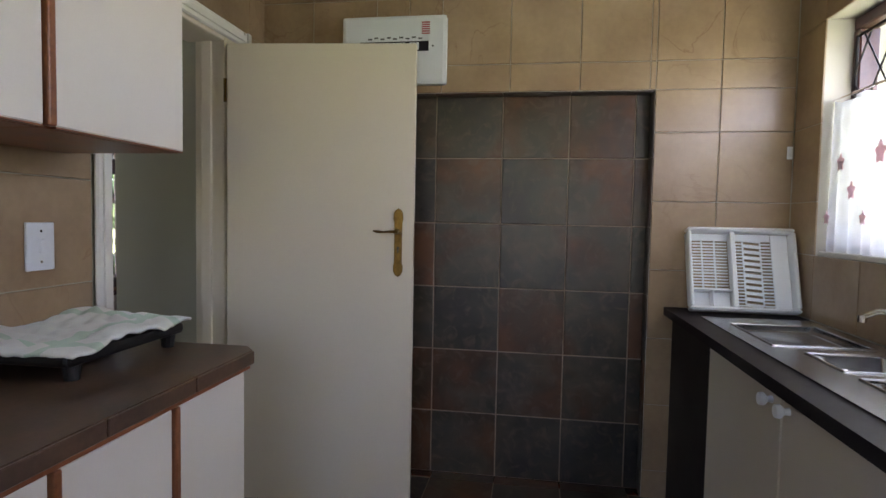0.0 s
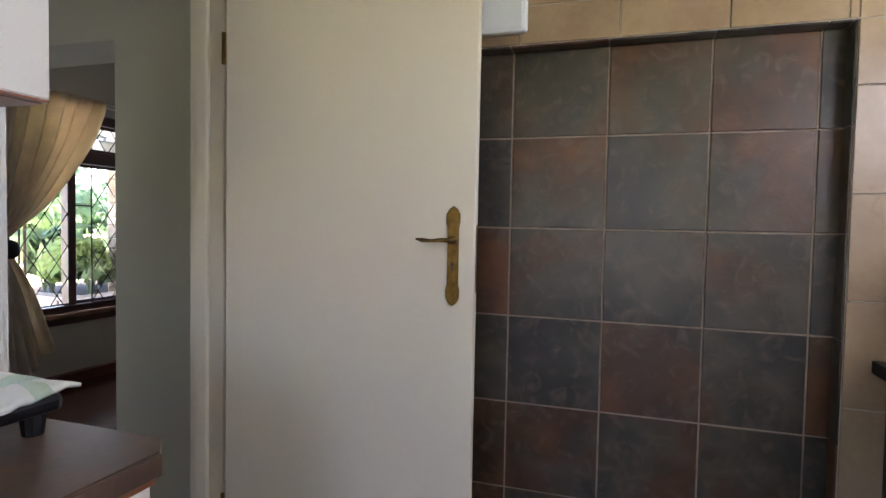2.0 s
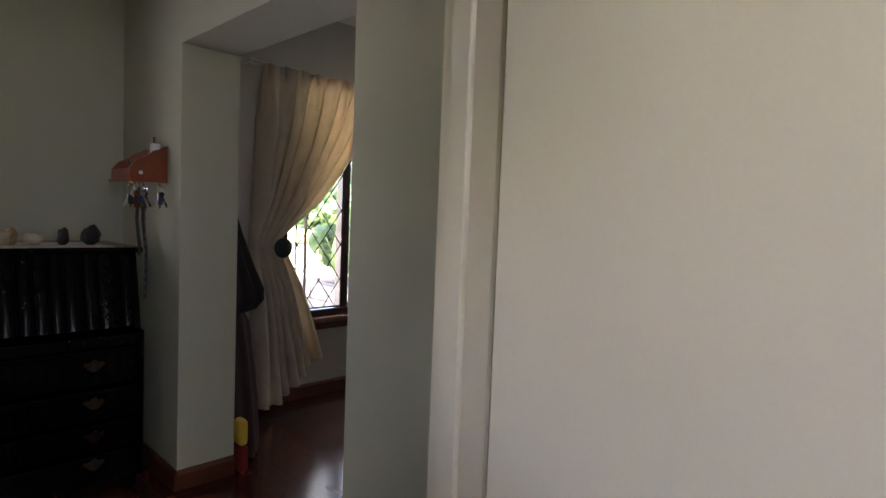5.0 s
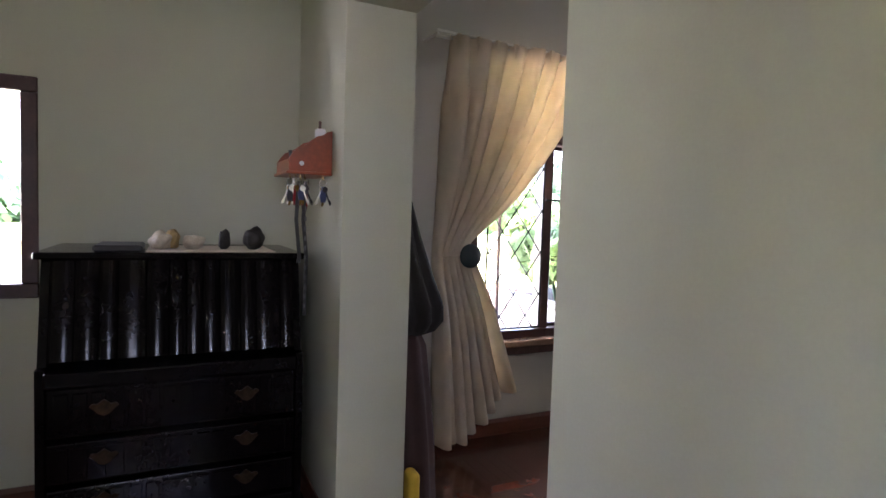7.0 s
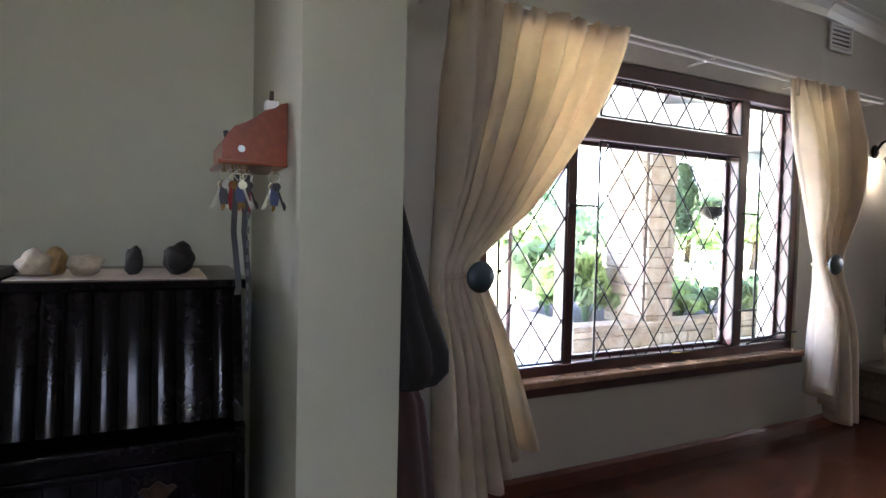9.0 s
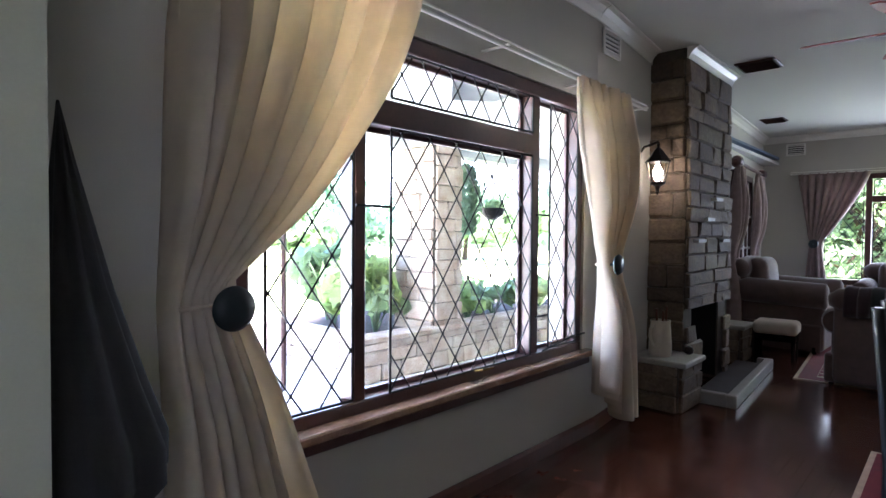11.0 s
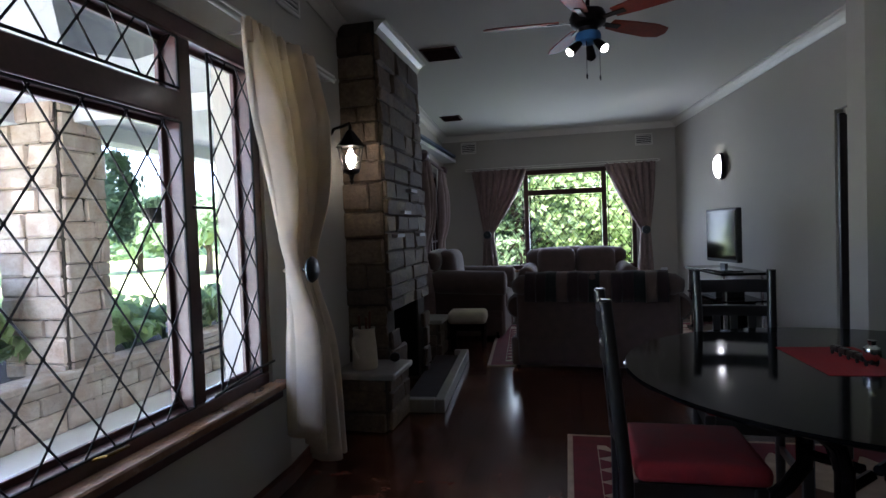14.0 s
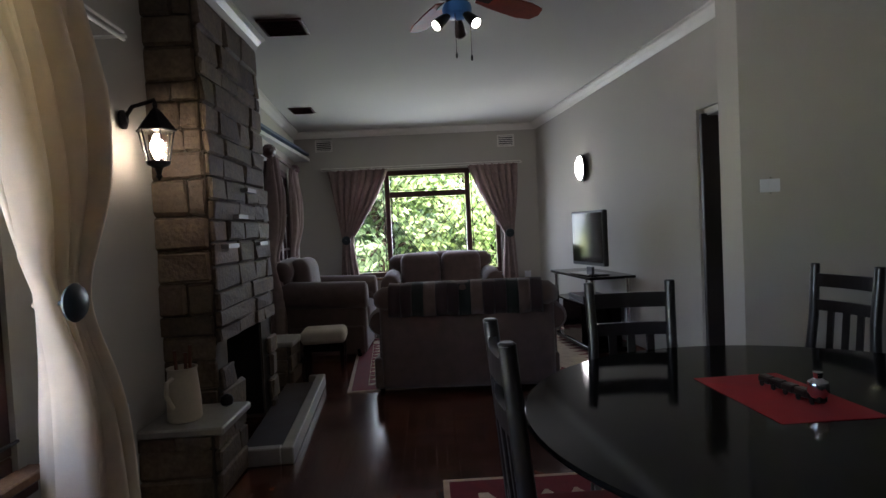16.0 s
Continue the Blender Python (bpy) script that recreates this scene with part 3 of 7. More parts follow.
def skirting(name, p, q, side=1, h=0.09):
    d = (Vector(q) - Vector(p)).normalized()
    n = Vector((-d.y, d.x)) * side
    bm = bmesh.new()
    prof = [(0.001, 0), (0.018, 0), (0.018, h * 0.8), (0.008, h), (0.001, h)]
    ends = [[bm.verts.new((b.x + n.x * u, b.y + n.y * u, w)) for u, w in prof] for b in (Vector(p), Vector(q))]
    k = len(prof)
    for i in range(k):
        bm.faces.new((ends[0][i], ends[0][(i + 1) % k], ends[1][(i + 1) % k], ends[1][i]))
    bm.faces.new(ends[0][::-1]), bm.faces.new(ends[1])
    bmesh.ops.recalc_face_normals(bm, faces=bm.faces[:])
    return tagged(obj(name, bm, SKIRT), kind="structure")


cornice("trim_cornice_west", (-3.95, 2.71), (-3.95, 5.80), -1)
cornice("trim_cornice_west_north", (-3.95, 5.80), (-4.062, 6.88), -1)
cornice("trim_cornice_living_west", (-4.145, 8.0), (-4.42, 11.9), -1)
cornice("trim_cornice_far", (-4.42, 11.9), (-1.02, 11.9), -1)
cornice("trim_cornice_living_east", (-1.02, 11.9), (-0.53, 7.12), -1)
cornice("trim_cornice_chimney", (-3.80, 6.93), (-3.80, 8.03), -1)
cornice("trim_cornice_dining_north", (-0.89, 6.90), (1.8, 6.90), -1)
skirting("baseboard_west", (-3.95, 2.71), (-3.95, 5.80), -1)
skirting("baseboard_west_north", (-3.95, 5.80), (-4.018, 6.45), -1)
skirting("baseboard_living_west", (-4.21, 8.95), (-4.42, 11.9), -1)
skirting("baseboard_far", (-4.42, 11.9), (-1.02, 11.9), -1)
skirting("baseboard_living_east", (-1.02, 11.9), (-0.62, 7.95), -1)
skirting("baseboard_dining_north", (-0.89, 6.90), (1.8, 6.90), -1)
skirting("baseboard_pier_end", (-3.165, 2.445), (-3.165, 2.71), -1)
skirting("baseboard_pier_south", (-3.95, 2.445), (-3.145, 2.445), -1)
skirting("baseboard_hall_north", (-1.915, 2.445), (-1.36, 2.445), -1)
skirting("baseboard_hall_west", (-3.95, -0.4), (-3.95, 2.445), -1)

# ---- windows ----
def west_window():
    t = thing("window_1", (-4.01, 3.46, 0.52), "dark red-brown timber window with diamond burglar bars and clear panes", "window", kind="structure")
    def w(y, z):
        return (y - 3.46, z - 0.52)
    def fr(y0, z0, y1, z1, x0=-0.045, x1=0.045, bev=0.006):
        return boxm(x0, y0 - 3.46, z0 - 0.52, x1, y1 - 3.46, z1 - 0.52, bev=bev)
    for a in ((3.38, 0.52, 5.66, 0.595), (3.38, 2.005, 5.66, 2.08), (3.38, 0.595, 3.45, 2.005), (5.59, 0.595, 5.66, 2.005)):
        part("window_frame", fr(*a), FRAMEWOOD, t)
    part("mullion", fr(3.885, 0.595, 3.945, 2.005), FRAMEWOOD, t)
    part("mullion", fr(5.10, 0.595, 5.18, 2.005), FRAMEWOOD, t)
    part("transom", fr(3.945, 1.685, 5.10, 1.79, -0.05, 0.055), FRAMEWOOD, t)
    lights = [(3.45, 0.595, 3.885, 2.005), (3.945, 0.595, 5.10, 1.685), (3.945, 1.79, 5.10, 2.005), (5.18, 0.595, 5.59, 2.005)]
    for y0, z0, y1, z1 in lights:
        leaf = boxm(-0.03, y0 - 3.46, z0 - 0.52, -0.026, y1 - 3.46, z1 - 0.52)
        sash = bmesh.new()
        s = 0.022
        for a in ((y0, z0, y1, z0 + s), (y0, z1 - s, y1, z1), (y0, z0 + s, y0 + s, z1 - s), (y1 - s, z0 + s, y1, z1 - s)):
            box(sash, -0.038, a[0] - 3.46, a[1] - 0.52, -0.018, a[2] - 3.46, a[3] - 0.52, 0.003)
        if y0 < 3.6:
            # the first casement stands open to the outside
            swing = pose(-0.05, y0 - 3.46, 0, 0, 0, 36) @ pose(0.028, 3.46 - y0, 0)
            bmesh.ops.transform(leaf, matrix=swing, verts=leaf.verts)
            bmesh.ops.transform(sash, matrix=swing, verts=sash.verts)
        pane = part("pane", leaf, GLASS, t)
        pane.visible_shadow = False
        part("sash", sash, FRAMEWOOD, t)
    put = lambda u, z: (0.055, u - 3.46, z - 0.52)
    for y0, z0, y1, z1 in ((3.50, 0.61, 3.87, 1.97), (4.065, 0.60, 5.09, 1.675), (4.065, 1.80, 5.09, 1.99), (5.27, 0.61, 5.575, 1.98)):
        part("burglar_bar", diamond_bars(bmesh.new(), y0, y1, z0, z1, put), IRON, t)
    b = bmesh.new()
    for y0, y1, z in ((3.885, 4.065, 1.36), (5.14, 5.27, 1.36), (5.14, 5.27, 0.80)):
        tube(b, [put(y0, z), put(y1, z)], 0.006, 6)
    part("bar_bracket", b, IRON, t)
    h = bmesh.new()
    tube(h, [(0.06, 1.15, 0.075), (0.10, 1.16, 0.085), (0.105, 1.24, 0.085)], 0.006, 6)
    part("stay", h, BRASS, t)
    h = bmesh.new()
    tube(h, [(0.06, 1.75, 0.085), (0.13, 1.95, 0.15), (0.10, 2.15, 0.14)], 0.006, 6)
    part("stay", h, IRON, t)
    sill = part("window_sill", boxm(0.046, -0.13, -0.005, 0.13, 2.25, 0.03, bev=0.006), SILLWOOD, t, "worn varnished wooden sill")
    part("sill_apron", boxm(0.062, -0.13, -0.06, 0.085, 2.25, -0.006, bev=0.004), FRAMEWOOD, t)


west_window()


def far_window():
    y = 11.98
    t = thing("window_2", (-3.72, y, 0.60), "dark timber living room window with diamond burglar bars", "window", kind="structure")
    def fr(x0, z0, x1, z1, y0=-0.04, y1=0.04):
        return boxm(x0 + 3.72, y0, z0 - 0.6, x1 + 3.72, y1, z1 - 0.6, bev=0.006)
    for a in ((-3.72, 0.60, -1.57, 0.67), (-3.72, 2.03, -1.57, 2.10), (-3.72, 0.67, -3.66, 2.03), (-1.63, 0.67, -1.57, 2.03)):
        part("window_frame", fr(*a), FRAMEWOOD, t)
    part("mullion", fr(-3.19, 0.67, -3.12, 2.03), FRAMEWOOD, t)
    part("mullion", fr(-2.05, 0.67, -1.98, 2.03), FRAMEWOOD, t)
    part("transom", fr(-3.12, 1.72, -2.05, 1.80), FRAMEWOOD, t)
    for x0, z0, x1, z1 in ((-3.66, 0.67, -3.19, 2.03), (-3.12, 0.67, -2.05, 1.72), (-3.12, 1.80, -2.05, 2.03), (-1.98, 0.67, -1.63, 2.03)):
        pane = part("pane", boxm(x0 + 3.72, 0.02, z0 - 0.6, x1 + 3.72, 0.024, z1 - 0.6), GLASS, t)
        pane.visible_shadow = False
        put = lambda u, z: (u + 3.72, -0.045, z - 0.6)
        part("burglar_bar", diamond_bars(bmesh.new(), x0 + 0.02, x1 - 0.02, z0 + 0.02, z1 - 0.02, put, 0.15), IRON, t)
    part("window_sill", boxm(-0.06, -0.14, -0.03, 2.21, -0.041, 0.0, bev=0.005), SILLWOOD, t)


far_window()


def kitchen_window():
    t = thing("window_3", (1.40, 0.45, 1.16), "dark timber kitchen window with diamond burglar bars in a white reveal", "window", kind="structure")
    for a in ((0, 0, 1.895, 0.05), (0, 0.875, 1.895, 0.925), (0, 0.05, 0.05, 0.875), (1.845, 0.05, 1.895, 0.875), (0.9, 0.05, 0.96, 0.875)):
        part("window_frame", boxm(-0.03, a[0], a[1], 0.04, a[2], a[3], bev=0.005), FRAMEWOOD, t)
    for y0, y1 in ((0.05, 0.9), (0.96, 1.845)):
        pane = part("pane", boxm(0.01, y0, 0.05, 0.014, y1, 0.875), GLASS, t)
        pane.visible_shadow = False
        part("burglar_bar", diamond_bars(bmesh.new(), y0 + 0.01, y1 - 0.01, 0.06, 0.84, lambda u, z: (-0.045, u, z)), IRON, t)
    part("window_sill", boxm(-0.125, 0.005, 0.001, -0.031, 1.875, 0.018, bev=0.003), WHITE, t)
    # half curtain on a thin rod
    c = thing("lace_curtain", (1.31, 0.515, 1.145), "short white lace half curtain with a pink print", "curtain")
    bm = bmesh.new()
    n, rows = 170, 12
    g = []
    for j in range(rows + 1):
        v = j / rows
        r = []
        for i in range(n + 1):
            u = i / n
            ph = u * 46 * math.pi
            sag = -0.018 * abs(math.sin(u * 9 * math.pi))
            hem = 0.012 * math.sin(u * 60) * (1 - v)
            r.append(bm.verts.new((0.014 * math.sin(ph) * (1 - 0.4 * v) + 0.006 * math.sin(ph * 0.31), 0.02 + u * 1.80, 0.02 + v * 0.60 + sag * v + hem)))
        g.append(r)
    for a, b in zip(g, g[1:]):
        for i in range(n):
            bm.faces.new((a[i], a[i + 1], b[i + 1], b[i]))
    cl = part("cloth", bm, LACE, c, smooth=True, sharp=180)
    cl.modifiers.new("thickness", "SOLIDIFY").thickness = 0.0015
    part("rod", tube(bmesh.new(), [(0.0, -0.06, 0.625), (0.0, 1.83, 0.625)], 0.004, 6), CHROME, c)
    rng = random.Random(9)
    for k in range(22):
        y0, z0 = 0.06 + 0.082 * k, 0.14 + 0.13 * (k % 3) + rng.uniform(-0.03, 0.03)
        b = bmesh.new()
        r = rng.uniform(0.016, 0.028)
        out = [(y0 + r * (1 + 0.3 * math.sin(5 * a)) * math.cos(a), z0 + 1.3 * r * (1 + 0.3 * math.sin(5 * a)) * math.sin(a)) for a in (2 * math.pi * i / 20 for i in range(20))]
        prism(b, out, "x", -0.026, -0.024)
        part("printed_motif", b, PINKP, c)


kitchen_window()


def hall_window():
    t = thing("window_4", (-4.02, 0.62, 0.86), "brown timber hall window beside the bureau", "window", kind="structure")
    for a in ((0, 0, 0.8, 0.06), (0, 0.82, 0.8, 0.88), (0, 0.06, 0.06, 0.82), (0.74, 0.06, 0.8, 0.82), (0.37, 0.06, 0.43, 0.82)):
        part("window_frame", boxm(-0.04, a[0], a[1], 0.075, a[2], a[3], bev=0.005), FRAMEWOOD, t)
    for y0, y1 in ((0.06, 0.37), (0.43, 0.74)):
        pane = part("pane", boxm(-0.01, y0, 0.06, -0.006, y1, 0.82), GLASS, t)
        pane.visible_shadow = False


hall_window()


# added window behind the camera, only there to bring in more sky light
def added_back_window():
    t = thing("window_5", (-0.55, -1.82, 1.05), "brown timber window added out of view to let daylight into the kitchen", "window", kind="structure")
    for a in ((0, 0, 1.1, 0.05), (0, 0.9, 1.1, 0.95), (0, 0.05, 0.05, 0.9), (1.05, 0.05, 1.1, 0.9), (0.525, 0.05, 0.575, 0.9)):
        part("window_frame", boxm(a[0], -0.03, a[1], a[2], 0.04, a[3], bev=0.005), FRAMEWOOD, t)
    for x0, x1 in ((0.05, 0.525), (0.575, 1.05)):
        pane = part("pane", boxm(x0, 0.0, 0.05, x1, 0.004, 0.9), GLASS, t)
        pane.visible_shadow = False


added_back_window()

# ---- kitchen ----
def kitchen_door():
    f = thing("door_1", (-1.19, 1.48, 0), "cream painted door frame with moulded architrave", "door frame", kind="structure")
    for nm, a in (("jamb", (-0.172, -0.001, 0.0, 0.004, 0.03, 2.06)), ("jamb", (-0.137, 0.725, 0.0, 0.004, 0.845, 2.06)), ("head", (-0.172, 0.03, 2.03, 0.004, 0.725, 2.061))):
        part(nm, boxm(*a, bev=0.004), CREAM, f)
    for nm, a in (("architrave", (0.0045, -0.04, 0, 0.022, 0.028, 2.115)), ("architrave", (0.0045, 0.865, 0, 0.022, 0.936, 2.115)), ("architrave", (0.0045, 0.029, 2.045, 0.022, 0.864, 2.115))):
        part(nm, boxm(*a, bev=0.006), WHITE, f)
        b = list(a)
        b[0], b[3] = 0.0225, 0.03
        if a[5] - a[2] > 1:
            b[1], b[4] = a[1] + 0.02, a[4] - 0.02
        else:
            b[2], b[5] = a[2] + 0.02, a[5] - 0.02
        part("moulding", boxm(*b, bev=0.003), WHITE, f)
    part("door_stop", boxm(-0.10, 0.71, 0, -0.055, 0.7249, 2.03, bev=0.002), CREAM, f)
    d = thing("kitchen_door", (-1.138, 2.187, 0.014), "open plain cream painted flush door with a brass lever handle", "door", turn=5.2)
    part("door_leaf", boxm(-0.027, 0.0, 0.0, 0.793, 0.042, 2.0, bev=0.003), CREAM, d)
    plate = bmesh.new()
    out = [(-0.02, -0.125), (-0.012, -0.14), (0, -0.148), (0.012, -0.14), (0.02, -0.125), (0.021, -0.1), (0.017, -0.085), (0.017, 0.085), (0.021, 0.1), (0.02, 0.125), (0.012, 0.14), (0, 0.148), (-0.012, 0.14), (-0.02, 0.125), (-0.021, 0.1), (-0.017, 0.085), (-0.017, -0.085), (-0.021, -0.1)]
    prism(plate, [(0.728 + u, 1.158 + v) for u, v in out], "y", -0.006, -0.0005)
    bmesh.ops.bevel(plate, geom=[e for e in plate.edges if all(abs(v.co.y + 0.006) < 1e-5 for v in e.verts)], offset=0.0025, segments=2, affect="EDGES")
    p = part("handle_plate", plate, BRASS, d, "ornate aged brass long plate")
    h = bmesh.new()
    lathe(h, [(0.013, 0), (0.013, 0.012), (0.008, 0.016), (0.008, 0.045)], (0, 0, 0), 14, "y")
    for v in h.verts:
        v.co = Vector((0.728 + v.co.x, -0.006 - v.co.y, 1.205 + v.co.z))
    tube(h, [(0.732, -0.05, 1.205), (0.70, -0.052, 1.206), (0.672, -0.052, 1.203), (0.645, -0.053, 1.205), (0.628, -0.054, 1.208)], [0.007, 0.006, 0.0045, 0.0065, 0.003], 10)
    part("lever", h, BRASS, p, smooth=True)
    k = bmesh.new()
    lathe(k, [(0.006, 0), (0.006, 0.002)], (0, 0, 0), 10, "y")
    for v in k.verts:
        v.co = Vector((0.728 + v.co.x, -0.0075 - v.co.y, 1.135 + v.co.z))
    box(k, 0.7255, -0.0085, 1.115, 0.7305, -0.0065, 1.133)
    part("keyhole", k, BLACKPL, p)
    lip = part("lock_edge_plate", boxm(0.7932, 0.012, 1.05, 0.7945, 0.03, 1.25), BRASS, d)
    for z in (0.25, 1.75):
        part("hinge", tube(bmesh.new(), [(-0.033, -0.004, z), (-0.033, -0.004, z + 0.1)], 0.007, 8), BRASS, d)


kitchen_door()


def distribution_board():
    t = thing("distribution_board", (-0.768, 2.572, 1.909), "white electrical distribution board on the tiled wall", "fuse box")
    t.scale = (0.977, 0.4, 0.925)
    part("case", boxm(0, -0.09, 0, 0.516, 0, 0.345, bev=0.012, seg=2), PLASTIC, t)
    part("cover", boxm(0.012, -0.098, 0.012, 0.504, -0.0905, 0.333, bev=0.004), PLASTIC, t)
    part("switch_slot", boxm(0.09, -0.101, 0.165, 0.43, -0.0985, 0.215, bev=0.001), BLACKPL, t)
    for k in range(14):
        x = 0.155 + k * 0.0165
        part("breaker", boxm(x, -0.112, 0.172, x + 0.013, -0.1015, 0.208, bev=0.002), PLASTIC if k % 5 else BLACKPL, t)
    for k in range(9):
        x = 0.13 + k * 0.031
        part("marking", boxm(x, -0.0995, 0.225 + 0.006 * (k % 2), x + 0.02, -0.0985, 0.233 + 0.006 * (k % 2)), INKBAR, t)
    for k in range(6):
        part("marking", boxm(0.395, -0.0995, 0.25 + k * 0.011, 0.435, -0.0985, 0.256 + k * 0.011), REDINK, t)
    part("screw", lathe(bmesh.new(), [(0.005, -0.1005), (0.005, -0.0985)], (0.45, 0, 0.19), 8, "y"), IRON, t)


distribution_board()


def wall_switch(place, w=0.075, h=0.13, turn=0, label="white plastic light switch plate on the tiled wall", both=True):
    t = thing("light_switch", place, label, "switch", turn=turn)
    part("plate", boxm(0, -w / 2, -h / 2, 0.009, w / 2, h / 2, bev=0.003, seg=2), PLASTIC, t)
    part("rocker", boxm(0.0095, -0.007, -0.02, 0.015, 0.007, 0.02, bev=0.002), PLASTIC, t)
    part("screw", lathe(bmesh.new(), [(0.004, 0.0092), (0.004, 0.0105)], (0, 0, 0.042), 8, "x"), CHROME, t)
    part("screw", lathe(bmesh.new(), [(0.004, 0.0092), (0.004, 0.0105)], (0, 0, -0.042), 8, "x"), CHROME, t)


wall_switch((-1.182, 1.238, 1.181), 0.09, 0.132)


def wall_cabinet(y0, y1, label):
    t = thing("wall_cabinet", (-1.18, y0, 1.452), label, "cabinet", "kitchen wall cabinets")
    w = y1 - y0
    part("body", boxm(0, 0.0, 0.0, 0.36, w, 0.70, bev=0.002), MELA, t)
    part("bottom_trim", boxm(0.01, 0.002, -0.008, 0.358, w - 0.002, -0.0005), EDGEWOOD, t)
    d = part("door", boxm(0.361, 0.022, -0.004, 0.379, w - 0.004, 0.705, bev=0.003), MELA, t)
    part("edge_pull", boxm(0.361, 0.001, -0.004, 0.386, 0.021, 0.705, bev=0.004, seg=2), EDGEWOOD, d, "oiled wooden edge pull")
    part("door_edge", boxm(0.3615, 0.024, -0.0075, 0.378, w - 0.006, -0.0042), EDGEWOOD, d)


for a, b in ((0.872, 1.324), (0.40, 0.871), (-0.09, 0.399)):
    wall_cabinet(a, b, "white melamine wall cabinet with a wooden edge pull")


def base_cabinet(y0, y1, label):
    t = thing("base_cabinet", (-1.18, y0, 0), label, "cabinet", "kitchen base cabinets")
    w = y1 - y0
    part("body", boxm(0, 0, 0.1, 0.52, w, 0.845, bev=0.002), MELA, t)
    part("plinth", boxm(0.02, 0, 0.0, 0.48, w, 0.0995), DARKPANEL, t)
    d = part("door", boxm(0.521, 0.02, 0.105, 0.539, w - 0.003, 0.835, bev=0.003), MELA, t)
    part("edge_pull", boxm(0.521, 0.001, 0.105, 0.546, 0.019, 0.835, bev=0.004, seg=2), EDGEWOOD, d, "oiled wooden edge pull")


for a, b in ((1.035, 1.362), (0.70, 1.034), (0.2, 0.699), (-0.5, 0.199)):
    base_cabinet(a, b, "white melamine base cabinet with a wooden edge pull")


def worktop_west():
    t = thing("kitchen_worktop", (-1.18, -0.61, 0.856), "dark stone-look worktop with a chamfered corner and wood-tiled edge", "worktop")
    part("top", prism(bmesh.new(), [(0, 0), (0.57, 0), (0.57, 1.955), (0.53, 2.0), (0, 2.0)], "z", 0.006, 0.045), LAMINATE, t)
    for k in range(7):
        y = 0.005 + k * 0.279
        part("edge_tile", boxm(0.5705, y, 0.008, 0.578, y + 0.274, 0.043, bev=0.002), LAMINATE, t)
    part("edge_bead", boxm(0.535, 0.01, -0.006, 0.566, 1.95, 0.0055), EDGEWOOD, t)


worktop_west()


def hotplate():
    t = thing("table_stove", (-1.015, 1.155, 0.902), "black two-plate table stove covered by a folded pale towel", "stove")
    part("tray", boxm(-0.16, -0.215, 0.035, 0.19, 0.205, 0.067, bev=0.012, seg=2), BLACKPL, t)
    for x, y in ((-0.13, -0.17), (0.16, -0.17), (-0.13, 0.17), (0.16, 0.17)):
        part("foot", lathe(bmesh.new(), [(0.016, 0.0), (0.021, 0.035)], (x, y, 0), 10), BLACKPL, t)
    c = bmesh.new()
    n = 48
    g = []
    for i in range(n + 1):
        r = []
        for j in range(n + 1):
            u, v = i / n, j / n
            x, y = -0.175 + 0.375 * u, -0.225 + 0.445 * v
            z = 0.077 + 0.006 * math.sin(u * 5 + v * 7) + 0.016 * abs(noise.noise((u * 5, v * 6, 1))) + 0.009 * noise.noise((u * 12, v * 12, 4)) + 0.008 * v ** 3
            edge = min(u, 1 - u, v, 1 - v)
            if edge < 0.1:
                z -= 0.008 * (1 - edge / 0.1) ** 2
            r.append(c.verts.new((x + 0.012 * math.sin(v * 12), y + 0.012 * math.sin(u * 8), z)))
        g.append(r)
    for a, b in zip(g, g[1:]):
        for i in range(n):
            c.faces.new((a[i], a[i + 1], b[i + 1], b[i]))
    ob = obj("towel", c, TOWEL, None, smooth=True, sharp=180)
    ob.data.materials.append(TOWELGREEN)
    for f in ob.data.polygons:
        u, v = f.index // n / n, f.index % n / n
        if 0.80 < v < 0.88 or 0.72 < u < 0.80 or 0.12 < v < 0.18:
            f.material_index = 1
    ob.matrix_world = pose(-1.015, 1.155, 0.902)
    tagged(ob, "pale green and white cotton towel spread over the stove", "towel")
    ob.modifiers.new("thickness", "SOLIDIFY").thickness = -0.007


hotplate()


